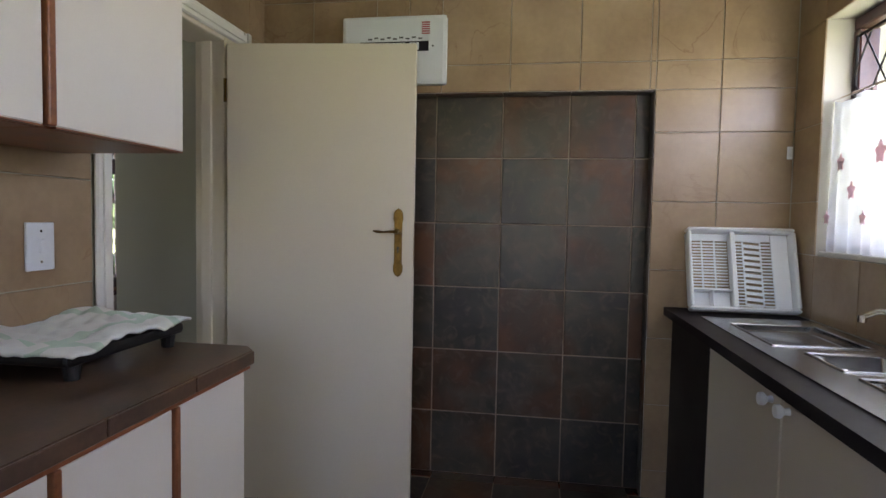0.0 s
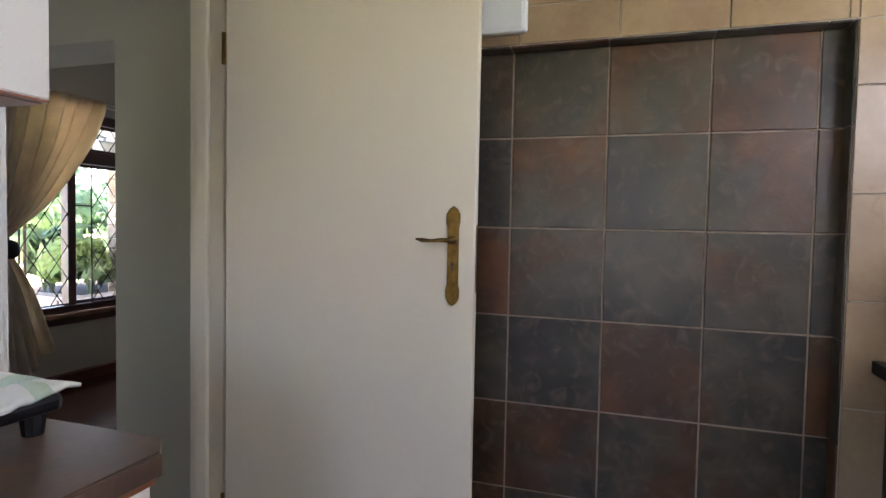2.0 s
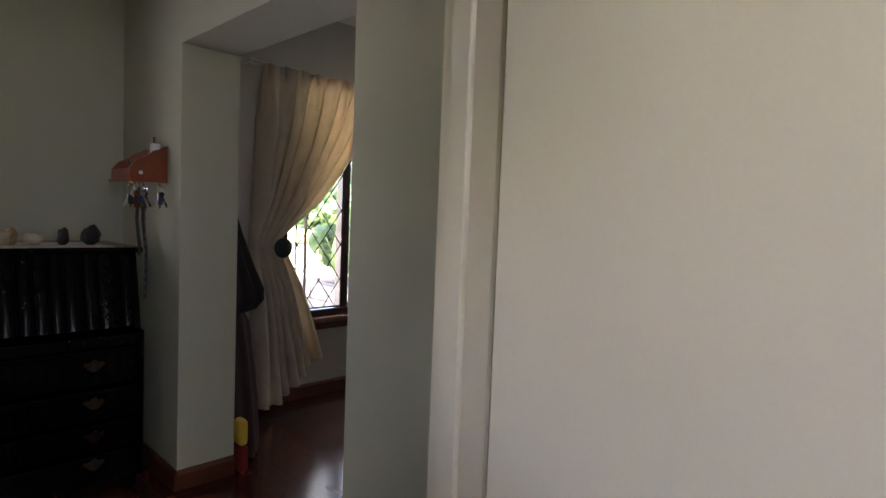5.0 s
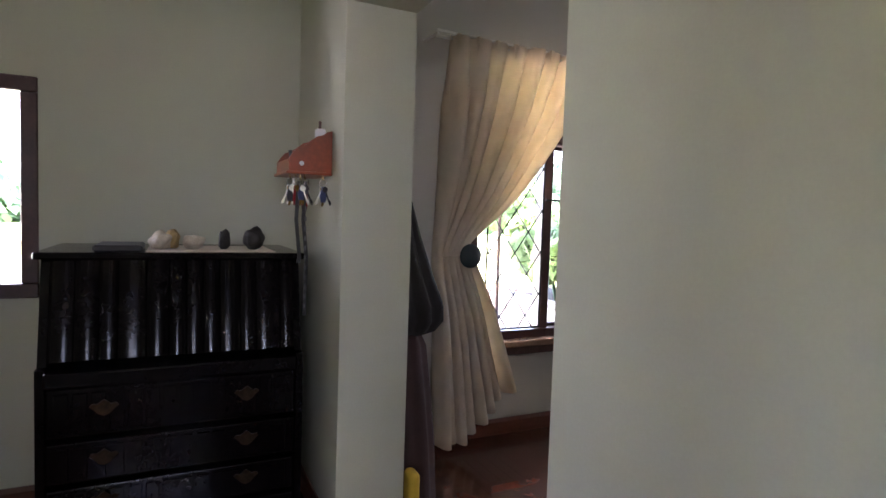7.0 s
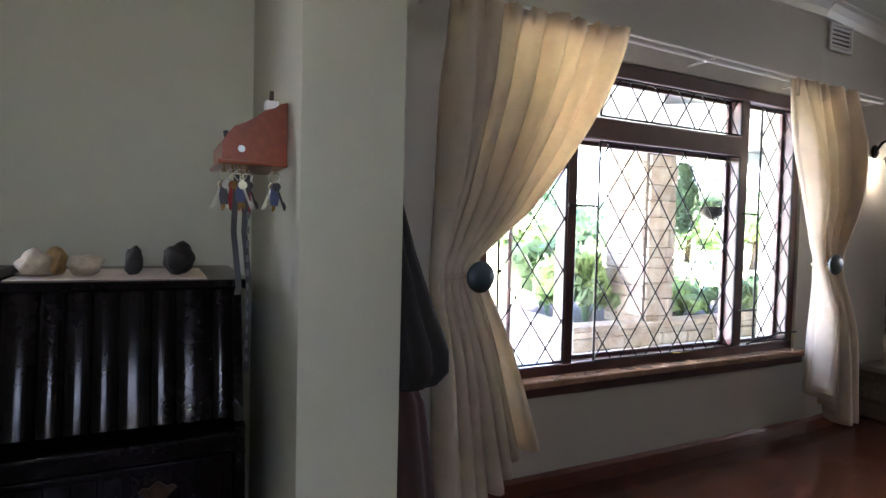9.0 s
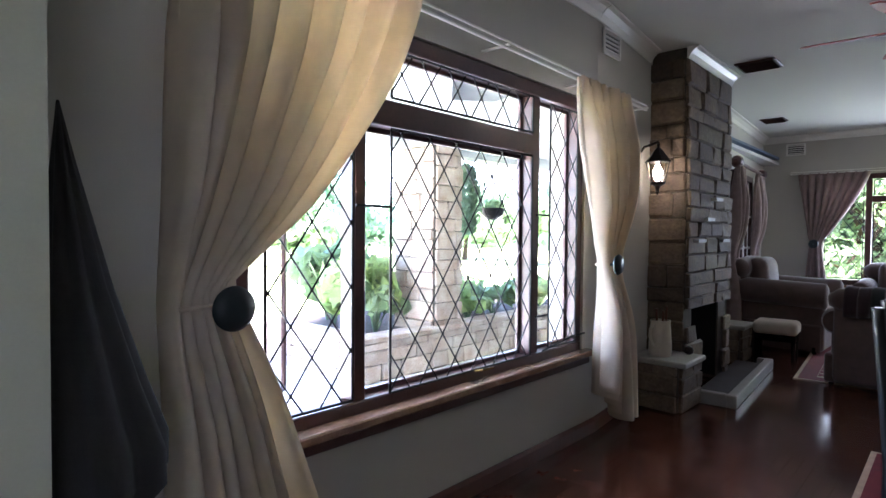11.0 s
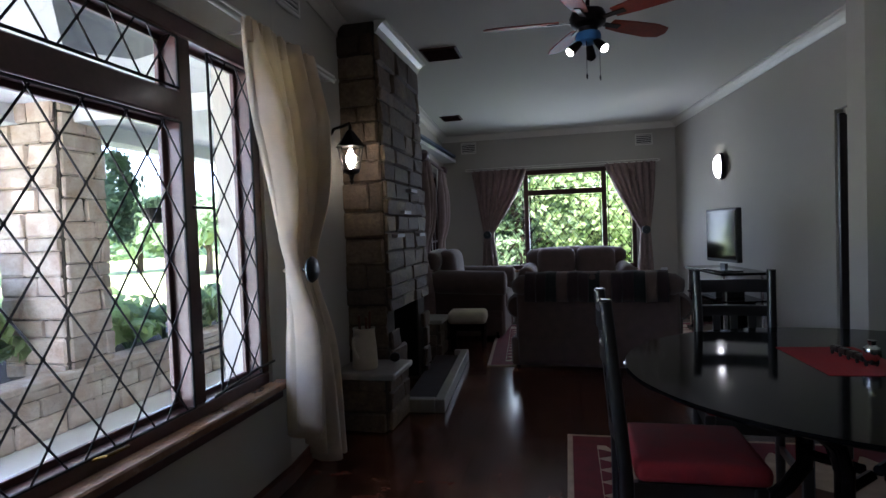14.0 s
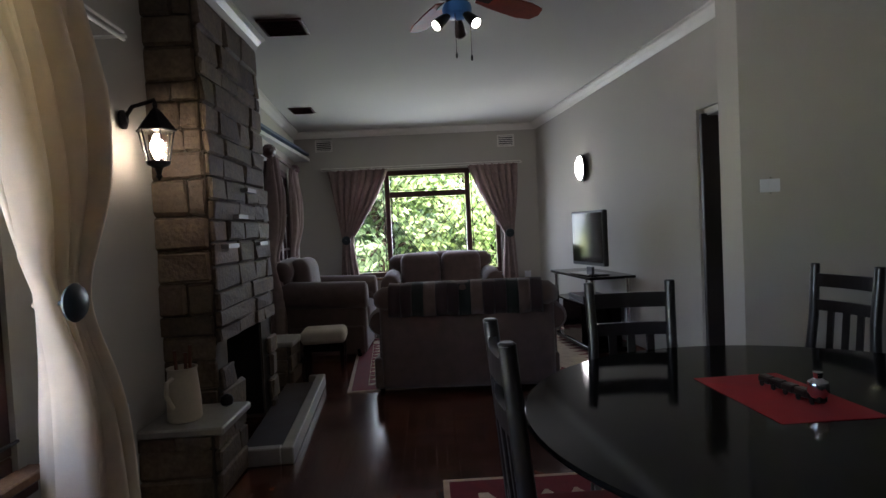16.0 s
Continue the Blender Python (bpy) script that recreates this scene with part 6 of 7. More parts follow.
def dining_chair_proto(place, turn, label):
    t = thing("dining_chair", place, label, "chair", "dining chairs", turn)
    w, d, H = 0.155, 0.19, 0.985
    def rake(z):
        return d + max(0, z - 0.45) * 0.09
    for s in (-1, 1):
        part("back_post", tube(bmesh.new(), [(s * w * 1.12, d, 0), (s * w * 1.12, d, 0.44), (s * w, rake(0.75), 0.75), (s * w * 1.04, rake(H), H)], [0.02, 0.022, 0.021, 0.02], 10), CHAIRWOOD, t, smooth=True)
        part("post_cap", lathe(bmesh.new(), [(0.0205, 0), (0.0205, 0.003), (0.015, 0.007)], (s * w * 1.04, rake(H), H + 0.0003), 12), CHAIRWOOD, t)
        part("front_leg", boxm(s * 0.175 - 0.02, -d - 0.02, 0, s * 0.175 + 0.02, -d + 0.02, 0.43, bev=0.006), CHAIRWOOD, t)
        part("side_rail", boxm(s * 0.175 - 0.012, -d + 0.021, 0.36, s * 0.175 + 0.012, d - 0.021, 0.43), CHAIRWOOD, t)
        part("stretcher", boxm(s * 0.175 - 0.01, -d + 0.021, 0.16, s * 0.175 + 0.01, d - 0.021, 0.19), CHAIRWOOD, t)
    part("front_rail", boxm(-0.154, -d - 0.012, 0.36, 0.154, -d + 0.012, 0.43), CHAIRWOOD, t)
    for z0, z1 in ((0.885, 0.945), (0.775, 0.825), (0.53, 0.575)):
        b = bmesh.new()
        y = rake((z0 + z1) / 2)
        n = 8
        bow = [(-w + 2 * w * i / n, y + 0.018 * (1 - (2 * i / n - 1) ** 2)) for i in range(n + 1)]
        prism(b, [(x, v - 0.010) for x, v in bow] + [(x, v + 0.010) for x, v in bow[::-1]], "z", z0, z1)
        part("back_rail", b, CHAIRWOOD, t)
    for x in (-0.075, 0, 0.075):
        b = boxm(x - 0.016, -0.006, 0.5705, x + 0.016, 0.006, 0.7755, bev=0.002)
        for v in b.verts:
            v.co.y += rake(v.co.z) + 0.018 * (1 - (x / w) ** 2)
        part("back_slat", b, CHAIRWOOD, t)
    part("seat", soft(bmesh.new(), -0.195, -d - 0.035, 0.4305, 0.195, d - 0.025, 0.495, 0.025, 0.012), RED, t, "red upholstered seat pad", smooth=True)
    return t


ch = dining_chair_proto((-2.215, 5.20, 0.012), 90, "black wooden dining chair with a red seat pad")
bpy.context.view_layer.update()
copy_thing(ch, pose(-1.825, 5.87, 0.012, 0, 0, -4))
copy_thing(ch, pose(-0.995, 6.27, 0.012, 0, 0, -80))
copy_thing(ch, pose(-0.95, 4.67, 0.012, 0, 0, -125))


def dining_table():
    cx, cy, R = -1.625, 5.25, 0.757
    t = thing("dining_table", (cx, cy, 0.012), "round dining table with dark smoked glass on black legs", "table")
    part("tabletop", lathe(bmesh.new(), [(R - 0.006, 0.722), (R, 0.727), (R, 0.732), (R - 0.006, 0.737)], n=96), TABLEGLASS, t, smooth=True, sharp=30)
    part("ring", lathe(bmesh.new(), [(0.36, 0.69), (0.40, 0.69), (0.40, 0.7215), (0.36, 0.7215)], n=40), CHAIRWOOD, t)
    for k in range(4):
        a = radians(45 + 90 * k)
        c, s = math.cos(a), math.sin(a)
        bend = [(0.40, 0.0), (0.40, 0.06), (0.36, 0.16), (0.27, 0.26), (0.21, 0.36), (0.21, 0.46), (0.27, 0.56), (0.36, 0.62), (0.40, 0.66), (0.39, 0.69)]
        pts = [(q * c, q * s, z) for q, z in bend]
        part("leg", tube(bmesh.new(), pts, 0.028, 12), BLACKWOOD, t, smooth=True)
        part("stretcher", tube(bmesh.new(), [(0.21 * c, 0.21 * s, 0.40), (0.03 * c, 0.03 * s, 0.40)], 0.018, 8), BLACKWOOD, t, smooth=True)
    m = bmesh.new()
    prism(m, [(-0.135, -0.205), (0.13, -0.215), (0.135, 0.205), (-0.13, 0.21)], "z", 0, 0.002)
    cl = tagged(obj("red_table_mat", m, MATRED), "square red cloth mat lying on the table", "table mat")
    cl.matrix_world = pose(-1.667, 5.36, 0.7492, 0, 0, 3)
    g = thing("metal_ornament", (-1.625, 5.275, 0.7515), "small dark metal train ornament on the red mat", "ornament", turn=97)
    for k in range(5):
        part("carriage", boxm(-0.03 + 0.046 * k, -0.014, 0.008, 0.012 + 0.046 * k, 0.014, 0.03, bev=0.004), PEWTER, g)
        for s in (-1, 1):
            part("wheel", lathe(bmesh.new(), [(0.008, s * 0.015), (0.008, s * 0.018)], (-0.009 + 0.046 * k, 0, 0.008), 10, "y"), IRON, g)
    part("boiler", lathe(bmesh.new(), [(0.018, 0.02), (0.026, 0.035), (0.024, 0.06), (0.010, 0.07), (0.012, 0.085)], (-0.012, 0, 0), 16), CHROME, g, smooth=True)


dining_table()


def rug(name, place, turn, w, d, label):
    t = thing(name, place, label, "rug", turn=turn)
    part("field", boxm(-w / 2 + 0.16, -d / 2 + 0.16, 0, w / 2 - 0.16, d / 2 - 0.16, 0.010), RUGCREAM, t)
    for a in ((-w / 2, -d / 2, w / 2, -d / 2 + 0.03), (-w / 2, d / 2 - 0.03, w / 2, d / 2), (-w / 2, -d / 2 + 0.03, -w / 2 + 0.03, d / 2 - 0.03), (w / 2 - 0.03, -d / 2 + 0.03, w / 2, d / 2 - 0.03)):
        part("hem", boxm(a[0], a[1], 0, a[2], a[3], 0.010, bev=0.002), RUGCREAM, t)
    for a in ((-w / 2 + 0.03, -d / 2 + 0.03, w / 2 - 0.03, -d / 2 + 0.16), (-w / 2 + 0.03, d / 2 - 0.16, w / 2 - 0.03, d / 2 - 0.03), (-w / 2 + 0.03, -d / 2 + 0.16, -w / 2 + 0.16, d / 2 - 0.16), (w / 2 - 0.16, -d / 2 + 0.16, w / 2 - 0.03, d / 2 - 0.16)):
        part("border", boxm(*a[:2], 0, *a[2:], 0.011), RUGRED, t)
    z = 0.0105
    n = int((w - 0.4) / 0.14)
    for s in (-1, 1):
        for k in range(n):
            x = -w / 2 + 0.27 + k * 0.14
            bm = bmesh.new()
            prism(bm, [(x - 0.06, s * (d / 2 - 0.165)), (x + 0.06, s * (d / 2 - 0.165)), (x + 0.02, s * (d / 2 - 0.24)), (x, s * (d / 2 - 0.30)), (x - 0.02, s * (d / 2 - 0.24))], "z", z - 0.004, z + 0.002)
            part("zigzag_motif", bm, RUGRED, t)
    for s in (-1, 1):
        for k in range(int((d - 0.4) / 0.14)):
            y = -d / 2 + 0.27 + k * 0.14
            bm = bmesh.new()
            prism(bm, [(s * (w / 2 - 0.165), y - 0.06), (s * (w / 2 - 0.165), y + 0.06), (s * (w / 2 - 0.24), y + 0.02), (s * (w / 2 - 0.30), y), (s * (w / 2 - 0.24), y - 0.02)], "z", z - 0.004, z + 0.002)
            part("zigzag_motif", bm, RUGRED, t)
    for k in range(max(1, int((d - 0.5) / 0.5))):
        y = -d / 2 + 0.5 + k * 0.5
        for j in range(max(1, int((w - 0.5) / 0.55))):
            x = -w / 2 + 0.5 + j * 0.55
            bm = bmesh.new()
            prism(bm, [(x - 0.16, y), (x, y - 0.11), (x + 0.16, y), (x, y + 0.11)], "z", z - 0.004, z + 0.002)
            part("diamond_motif", bm, RUGBROWN, t)


rug("living_rug", (-2.18, 9.44, 0), 4, 2.4, 2.2, "wine red and oatmeal patterned wool rug under the sofa")
rug("dining_rug", (-1.57, 5.285, 0), 0, 2.05, 2.65, "wine red bordered patterned rug under the dining table")


def french_door():
    t = thing("door_2", (-4.232, 9.62, 0), "brown timber french door with small panes", "door", kind="structure", turn=5.2)
    w, h = 1.25, 2.02
    for a in ((0, 0, 0, 0.05, 0.07, h), (0, w - 0.07, 0, 0.05, w, h), (0, 0.07, h - 0.07, 0.05, w - 0.07, h), (0, w / 2 - 0.05, 0, 0.05, w / 2 + 0.05, h - 0.07), (0, 0.07, 0, 0.05, w / 2 - 0.05, 0.22), (0, w / 2 + 0.05, 0, 0.05, w - 0.07, 0.22)):
        part("door_frame", boxm(0.002, *a[1:3], a[3], *a[4:], bev=0.005), FRAMEWOOD, t)
    for y0, y1 in ((0.07, w / 2 - 0.05), (w / 2 + 0.05, w - 0.07)):
        part("pane", boxm(0.010, y0, 0.22, 0.014, y1, h - 0.07), LACE, t)
        for z in (0.65, 1.1, 1.5):
            part("glazing_bar", boxm(0.016, y0, z - 0.014, 0.045, y1, z + 0.014), FRAMEWOOD, t)
        part("glazing_bar", boxm(0.016, (y0 + y1) / 2 - 0.012, 0.22, 0.044, (y0 + y1) / 2 + 0.012, h - 0.07), FRAMEWOOD, t)
    r = thing("curtain_pole", (-4.115, 9.45, 2.09), "dark wooden curtain pole over the french door", "curtain pole", turn=5.2)
    part("pole", tube(bmesh.new(), [(0, 0, 0), (0, 1.75, 0)], 0.022, 10), FRAMEWOOD, r)
    for y in (0, 1.75):
        part("finial", lathe(bmesh.new(), [(0.02, -0.08), (0.055, -0.045), (0.07, 0.0), (0.05, 0.03), (0.025, 0.05)], (0, y, 0), 12, "y"), FRAMEWOOD, r)


french_door()
curtain("door_curtain", (-4.125, 9.47, 0), 95, (0.0, 0.30), (0.0, 0.26), (0.0, 0.28), MAUVE, "brown curtain hanging straight beside the french door", "door curtains", 6, 2.05, 1.0, 0.03, 0.0)
curtain("door_curtain", (-4.235, 10.72, 0), 95, (0.0, 0.45), (0.05, 0.42), (0.0, 0.45), MAUVE, "brown curtain hanging straight beside the french door", "door curtains", 6, 2.05, 1.0, 0.03, 0.0)


def passage_door():
    t = thing("door_3", (-0.59, 7.13, 0), "dark brown open passage door seen beside its white frame", "door", kind="structure")
    part("door_frame", boxm(0.04, 0.0, 0, 0.12, 0.05, 2.03, bev=0.004), WHITE, t)
    part("door_frame", boxm(0.02, 0.05, 1.97, 0.11, 0.80, 2.03, bev=0.004), WHITE, t)
    part("door_leaf", boxm(-0.02, 0.76, 0.01, 0.105, 0.80, 1.985, bev=0.004), DARKPANEL, t)
    part("door_jamb", boxm(0.106, 0.79, 0.0, 0.20, 0.84, 2.03, bev=0.006), WHITE, t)
    part("door_jamb", boxm(0.201, 0.82, 0.0, 0.42, 0.86, 2.03, bev=0.006), WHITE, t)


passage_door()
wall("wall_passage", "x", 0.7, 0.85, 7.12, 9.0, 0, CZ, PALE)
wall("wall_passage_end", "y", 8.9, 9.0, -0.5, 0.7, 0, CZ, PALE)
wall_switch((-0.735, 6.899, 1.40), 0.11, 0.072, -90, "white plastic light switch plate on the dining wall")
wall_switch((-4.008, 6.38, 0.49), 0.11, 0.075, 6, "white plastic wall socket above the skirting")
wall_switch((-1.21, 11.899, 0.55), 0.09, 0.09, -90, "white plastic wall socket below the window")

# ---- outdoors ----
tagged(obj("ground", boxm(-160, -160, -0.60, 160, 160, -0.16), GRASS), kind="structure")
tagged(obj("pavement_patio", boxm(-9.5, -6.0, -0.159, -4.201, 16.0, -0.10), PATIO), kind="structure")


def leaf_cloud(bm, centre, size, count, rng, leaf=0.12, hollow=0.45):
    """Loose leaf blades scattered through an uneven lump."""
    c = Vector(centre)
    for _ in range(count):
        d = Vector((rng.gauss(0, 1), rng.gauss(0, 1), rng.gauss(0, 1))).normalized()
        r = hollow + (1 - hollow) * rng.random() ** 0.6
        bumpy = 1 + 0.35 * noise.noise(d * 2.2 + c)
        p = c + Vector((d.x * size[0], d.y * size[1], d.z * size[2])) * r * bumpy
        a, b = Vector((rng.gauss(0, 1), rng.gauss(0, 1), rng.gauss(0, 1))).normalized(), d
        t = a.cross(b).normalized()
        s = leaf * rng.uniform(0.6, 1.4)
        u, w = t * s, (a * 0.6 + t.cross(a) * 0.4).normalized() * s * 0.45
        bm.faces.new([bm.verts.new(q) for q in (p - u, p + w, p + u, p - w)])


def tree(place, height, spread, mat, label, seed, leaves=2600, leaf=0.16, clumps=14, low=0.38):
    rng = random.Random(seed)
    t = thing("tree", place, label, "tree", "garden trees")
    tr = bmesh.new()
    tube(tr, [(0, 0, 0), (0.06, 0.02, height * 0.25), (0.0, 0.08, height * 0.5), (0.05, 0.0, height * 0.75)], [0.16, 0.12, 0.08, 0.03], 10)
    part("trunk", tr, BARK, t, smooth=True)
    cr = bmesh.new()
    lb = bmesh.new()
    for k in range(clumps):
        a = rng.uniform(0, 6.28)
        r = spread * rng.uniform(0.15, 0.8)
        c = (r * math.cos(a), r * math.sin(a), height * rng.uniform(low, 0.92))
        tube(lb, [(0, 0, height * rng.uniform(0.25, 0.5)), (c[0] * 0.6, c[1] * 0.6, c[2] * 0.85), c], [0.05, 0.03, 0.01], 6)
        s = spread * rng.uniform(0.28, 0.5)
        leaf_cloud(cr, c, (s, s, s * 0.75), leaves // clumps, rng, leaf)
    part("limb", lb, BARK, t)
    part("crown", cr, mat, t)


tree((-1.2, 15.2, -0.16), 3.3, 2.0, LEAFLIME, "bright lime green garden tree beyond the far window", 1, 15000, 0.07, 34, 0.14)
tree((-3.6, 16.0, -0.16), 3.6, 2.1, LEAF, "leafy green garden tree beyond the far window", 2, 15000, 0.075, 34, 0.14)
tree((-5.4, 17.5, -0.16), 4.2, 2.2, LEAFDARK, "dark green garden tree beyond the far window", 3, 11000, 0.09, 28, 0.14)
tree((0.8, 17.5, -0.16), 4.5, 2.4, LEAF, "leafy green garden tree behind the house", 4, 4200, 0.14, 20, 0.14)
for i, (x, y, h, s) in enumerate(((-24, 6, 3.2, 2.6), (-25, 11, 3.8, 3.0), (-23, 16, 3.0, 2.6), (-27, 21, 4.2, 3.2), (-22, 26, 3.4, 2.8), (-18, 31, 4.4, 3.2), (-26, 0, 3.6, 2.8), (-13, 34, 4.4, 3.2), (-17, 24, 3.0, 2.4), (-25, -6, 3.4, 2.8))):
    tree((x, y, -0.16), h, s, (LEAF, LEAFDARK)[i % 2], "broad hedge tree at the far side of the lawn", 20 + i, 1900, 0.26, 12)
wood = bmesh.new()
rng0 = random.Random(77)
for k in range(70):
    a = radians(rng0.uniform(60, 215))
    r = rng0.uniform(48, 62)
    leaf_cloud(wood, (r * math.cos(a), 6 + r * math.sin(a), rng0.uniform(0.5, 2.5)), (4.2, 4.2, 2.8), 170, rng0, 0.8, 0.3)
tagged(obj("far_woodland", wood, LEAFDARK), "far belt of green bushes along the horizon", "woodland", kind="stuff")


def planter():
    t = thing("stone_planter", (-6.3, 6.0, -0.10), "low sandstone planter wall with pale capping on the patio", "planter")
    part("core", boxm(-0.02, -0.1, 0, 0.0, 4.2, 0.36), MORTAR, t)
    part("front_wall", boxm(0.001, -0.08, 0, 0.18, 4.2, 0.36), MORTAR, t)
    part("end_wall", boxm(-2.2, -0.28, 0, 0.18, -0.1001, 0.36), MORTAR, t)
    for k in range(8):
        part("capping_stone", boxm(-0.04, -0.30 + 0.565 * k, 0.361, 0.22, -0.30 + 0.565 * k + 0.555, 0.41, bev=0.008), PALESTONE, t)
    for k in range(4):
        part("capping_stone", boxm(-0.045 - 0.55 * (k + 1), -0.31, 0.361, -0.05 - 0.55 * k, -0.06, 0.41, bev=0.008), PALESTONE, t)
    part("soil", boxm(-2.0, -0.0999, 0.0, -0.0201, 4.2, 0.33), SOIL, t)
    bpy.context.view_layer.update()
    k0 = len(t.children)
    stone_face(t, (-8.5, 5.72), (1, 0), 2.38, -0.10, 0.26, PALESTONE, 21, course=(0.09, 0.17), run=(0.2, 0.45))
    stone_face(t, (-6.12, 5.70), (0, 1), 4.5, -0.10, 0.26, PALESTONE, 22, course=(0.09, 0.17), run=(0.2, 0.45))
    p = thing("stone_pillar", (-6.46, 6.98, 0.23), "square sandstone veranda pillar rising from the planter", "pillar")
    part("core", boxm(-0.28, -0.28, 0, 0.28, 0.12, 2.1), MORTAR, p)
    bpy.context.view_layer.update()
    stone_face(p, (-6.74, 6.70), (1, 0), 0.56, 0.25, 2.3, PALESTONE, 31, course=(0.10, 0.2), run=(0.16, 0.4))
    stone_face(p, (-6.18, 6.70), (0, 1), 0.40, 0.25, 2.3, PALESTONE, 32, course=(0.10, 0.2), run=(0.16, 0.4))
    stone_face(p, (-6.74, 7.10), (0, -1), 0.40, 0.25, 2.3, PALESTONE, 33, course=(0.10, 0.2), run=(0.16, 0.4))


planter()


def leafy_plant(place, h, s, mat, label, seed, leaves=150, leaf=0.09):
    rng = random.Random(seed)
    t = thing("garden_plant", place, label, "plant", "planter plants")
    st, lf = bmesh.new(), bmesh.new()
    for k in range(12):
        a = rng.uniform(0, 6.28)
        tip = (s * math.cos(a) * rng.uniform(0.3, 1), s * math.sin(a) * rng.uniform(0.3, 1), h * rng.uniform(0.55, 1))
        tube(st, [(0, 0, 0), (tip[0] * 0.4, tip[1] * 0.4, tip[2] * 0.7), tip], [0.012, 0.008, 0.004], 5)
        leaf_cloud(lf, tip, (s * 0.45, s * 0.45, h * 0.22), leaves // 12, rng, leaf, 0.2)
    part("stem", st, LEAFDARK, t)
    part("foliage", lf, mat, t)


for i, (x, y, h, s, m) in enumerate(((-6.8, 6.15, 0.68, 0.32, LEAFLIME), (-7.3, 6.3, 0.80, 0.40, LEAF), (-7.7, 6.5, 0.85, 0.42, LEAFDARK), (-6.6, 7.75, 0.35, 0.35, LEAFLIME), (-6.65, 8.3, 0.4, 0.4, LEAF), (-6.6, 8.9, 0.35, 0.4, LEAFLIME), (-6.7, 9.5, 0.4, 0.4, LEAF), (-7.6, 7.3, 0.7, 0.5, LEAF), (-7.2, 8.0, 0.45, 0.5, LEAFLIME), (-6.62, 6.3, 0.5, 0.28, LEAF))):
    leafy_plant((x, y, 0.22), h, s, m, "leafy green plant growing in the stone planter", 50 + i, 300, 0.085 if i > 2 else 0.13)


def hanging_basket():
    t = thing("hanging_basket", (-7.0, 8.73, 1.60), "dark hanging basket with trailing flowers under the veranda beam", "hanging basket")
    part("bowl", lathe(bmesh.new(), [(0.06, -0.16), (0.15, -0.09), (0.19, 0.0), (0.17, 0.0)], n=20), IRON, t, smooth=True)
    for k in range(3):
        a = 2.1 * k
        part("chain", tube(bmesh.new(), [(0.18 * math.cos(a), 0.18 * math.sin(a), 0), (0, 0, 0.72)], 0.005, 5), IRON, t)
    f = bmesh.new()
    leaf_cloud(f, (0, 0, 0.05), (0.2, 0.2, 0.09), 260, random.Random(5), 0.04, 0.1)
    part("foliage", f, LEAF, t)
    i = thing("hanging_fern", (-6.75, 7.90, 1.22), "long trailing green fern hanging from the veranda beam", "hanging plant")
    b = bmesh.new()
    rng = random.Random(6)
    for k in range(9):
        z = 0.1 + k * 0.09
        leaf_cloud(b, (0, 0, z), (0.06 + 0.16 * math.sin(math.pi * (k + 1) / 10), 0.06 + 0.16 * math.sin(math.pi * (k + 1) / 10), 0.09), 120, rng, 0.045, 0.1)
    part("foliage", b, LEAFDARK, i)
    part("cord", tube(bmesh.new(), [(0, 0, 0.8), (0, 0, 1.33)], 0.006, 5), IRON, i)


hanging_basket()


def veranda():
    # the roof's unseen southern run is added to shade the patio and cut its bounce
    t = thing("veranda_roof", (-4.21, 5.2, 2.12), "white boarded veranda roof on a pale beam", "roof")
    # pale boards against the house, a steel sheet further out and between them a valley with its shade painted in (x, y
    # from the wall's corner)
    valley = [(-0.46, 0.06), (-0.95, 0.59), (-0.74, 0.86), (-0.39, 0.74), (0.0, 0.5), (0.0, -0.4)]
    # these boards' pale colour stands in for reflections on the window's upper pane
    part("ceiling_board", prism(bmesh.new(), [(0.0, -0.402), (-0.462, 0.058), (-0.952, 0.588), (-1.69, 0.40), (-1.69, -2.6), (0.0, -2.6)], "z", 0.16, 0.20), VERANDA, t)
    part("valley_sheet", prism(bmesh.new(), valley, "z", 0.158, 0.20), VALLEY, t, "blue-grey steel valley sheet with its shade put into the colour")
    part("roof_sheet", prism(bmesh.new(), [(-1.692, -2.6), (-1.692, 0.41), (-1.99, 1.0), (-3.3, 1.12), (-3.3, -2.6)], "z", 0.15, 0.19), ROOFSTEEL, t, "blue-grey steel roof sheet")
    for k in range(14):
        part("sheet_edge", boxm(-3.3 + k * 0.092, 1.05, 0.13, -3.3 + k * 0.092 + 0.05, 1.13 - k * 0.0085, 0.1495, bev=0.01), ROOFSTEEL, t)
    part("ceiling_board", prism(bmesh.new(), [(0.0, 0.502), (-0.39, 0.742), (-0.742, 0.862), (-0.955, 0.592), (-1.69, 0.412), (-1.985, 1.002), (-2.7, 1.3), (-2.7, 9.0), (0.0, 9.0)], "z", 0.16, 0.20), VERANDA, t)
    part("roof_sheet", prism(bmesh.new(), [(0.0, -2.7), (-1.69, -2.7), (-1.69, 1.1), (-3.0, 1.4), (-3.0, 9.2), (0.0, 9.2)], "z", 0.24, 0.27), ROOFSTEEL, t)
    part("beam", boxm(-2.55, 1.0, 0.02, -2.30, 9.0, 0.1599, bev=0.005), VERANDA, t)
    part("beam", boxm(-2.2999, 1.62, 0.03, -0.001, 1.80, 0.1599, bev=0.005), VERANDA, t)
    part("post_head", boxm(-2.37, 1.70, 0.0, -2.17, 1.80, 0.1595, bev=0.01), FRAMEWOOD, t, "red-brown timber post head")


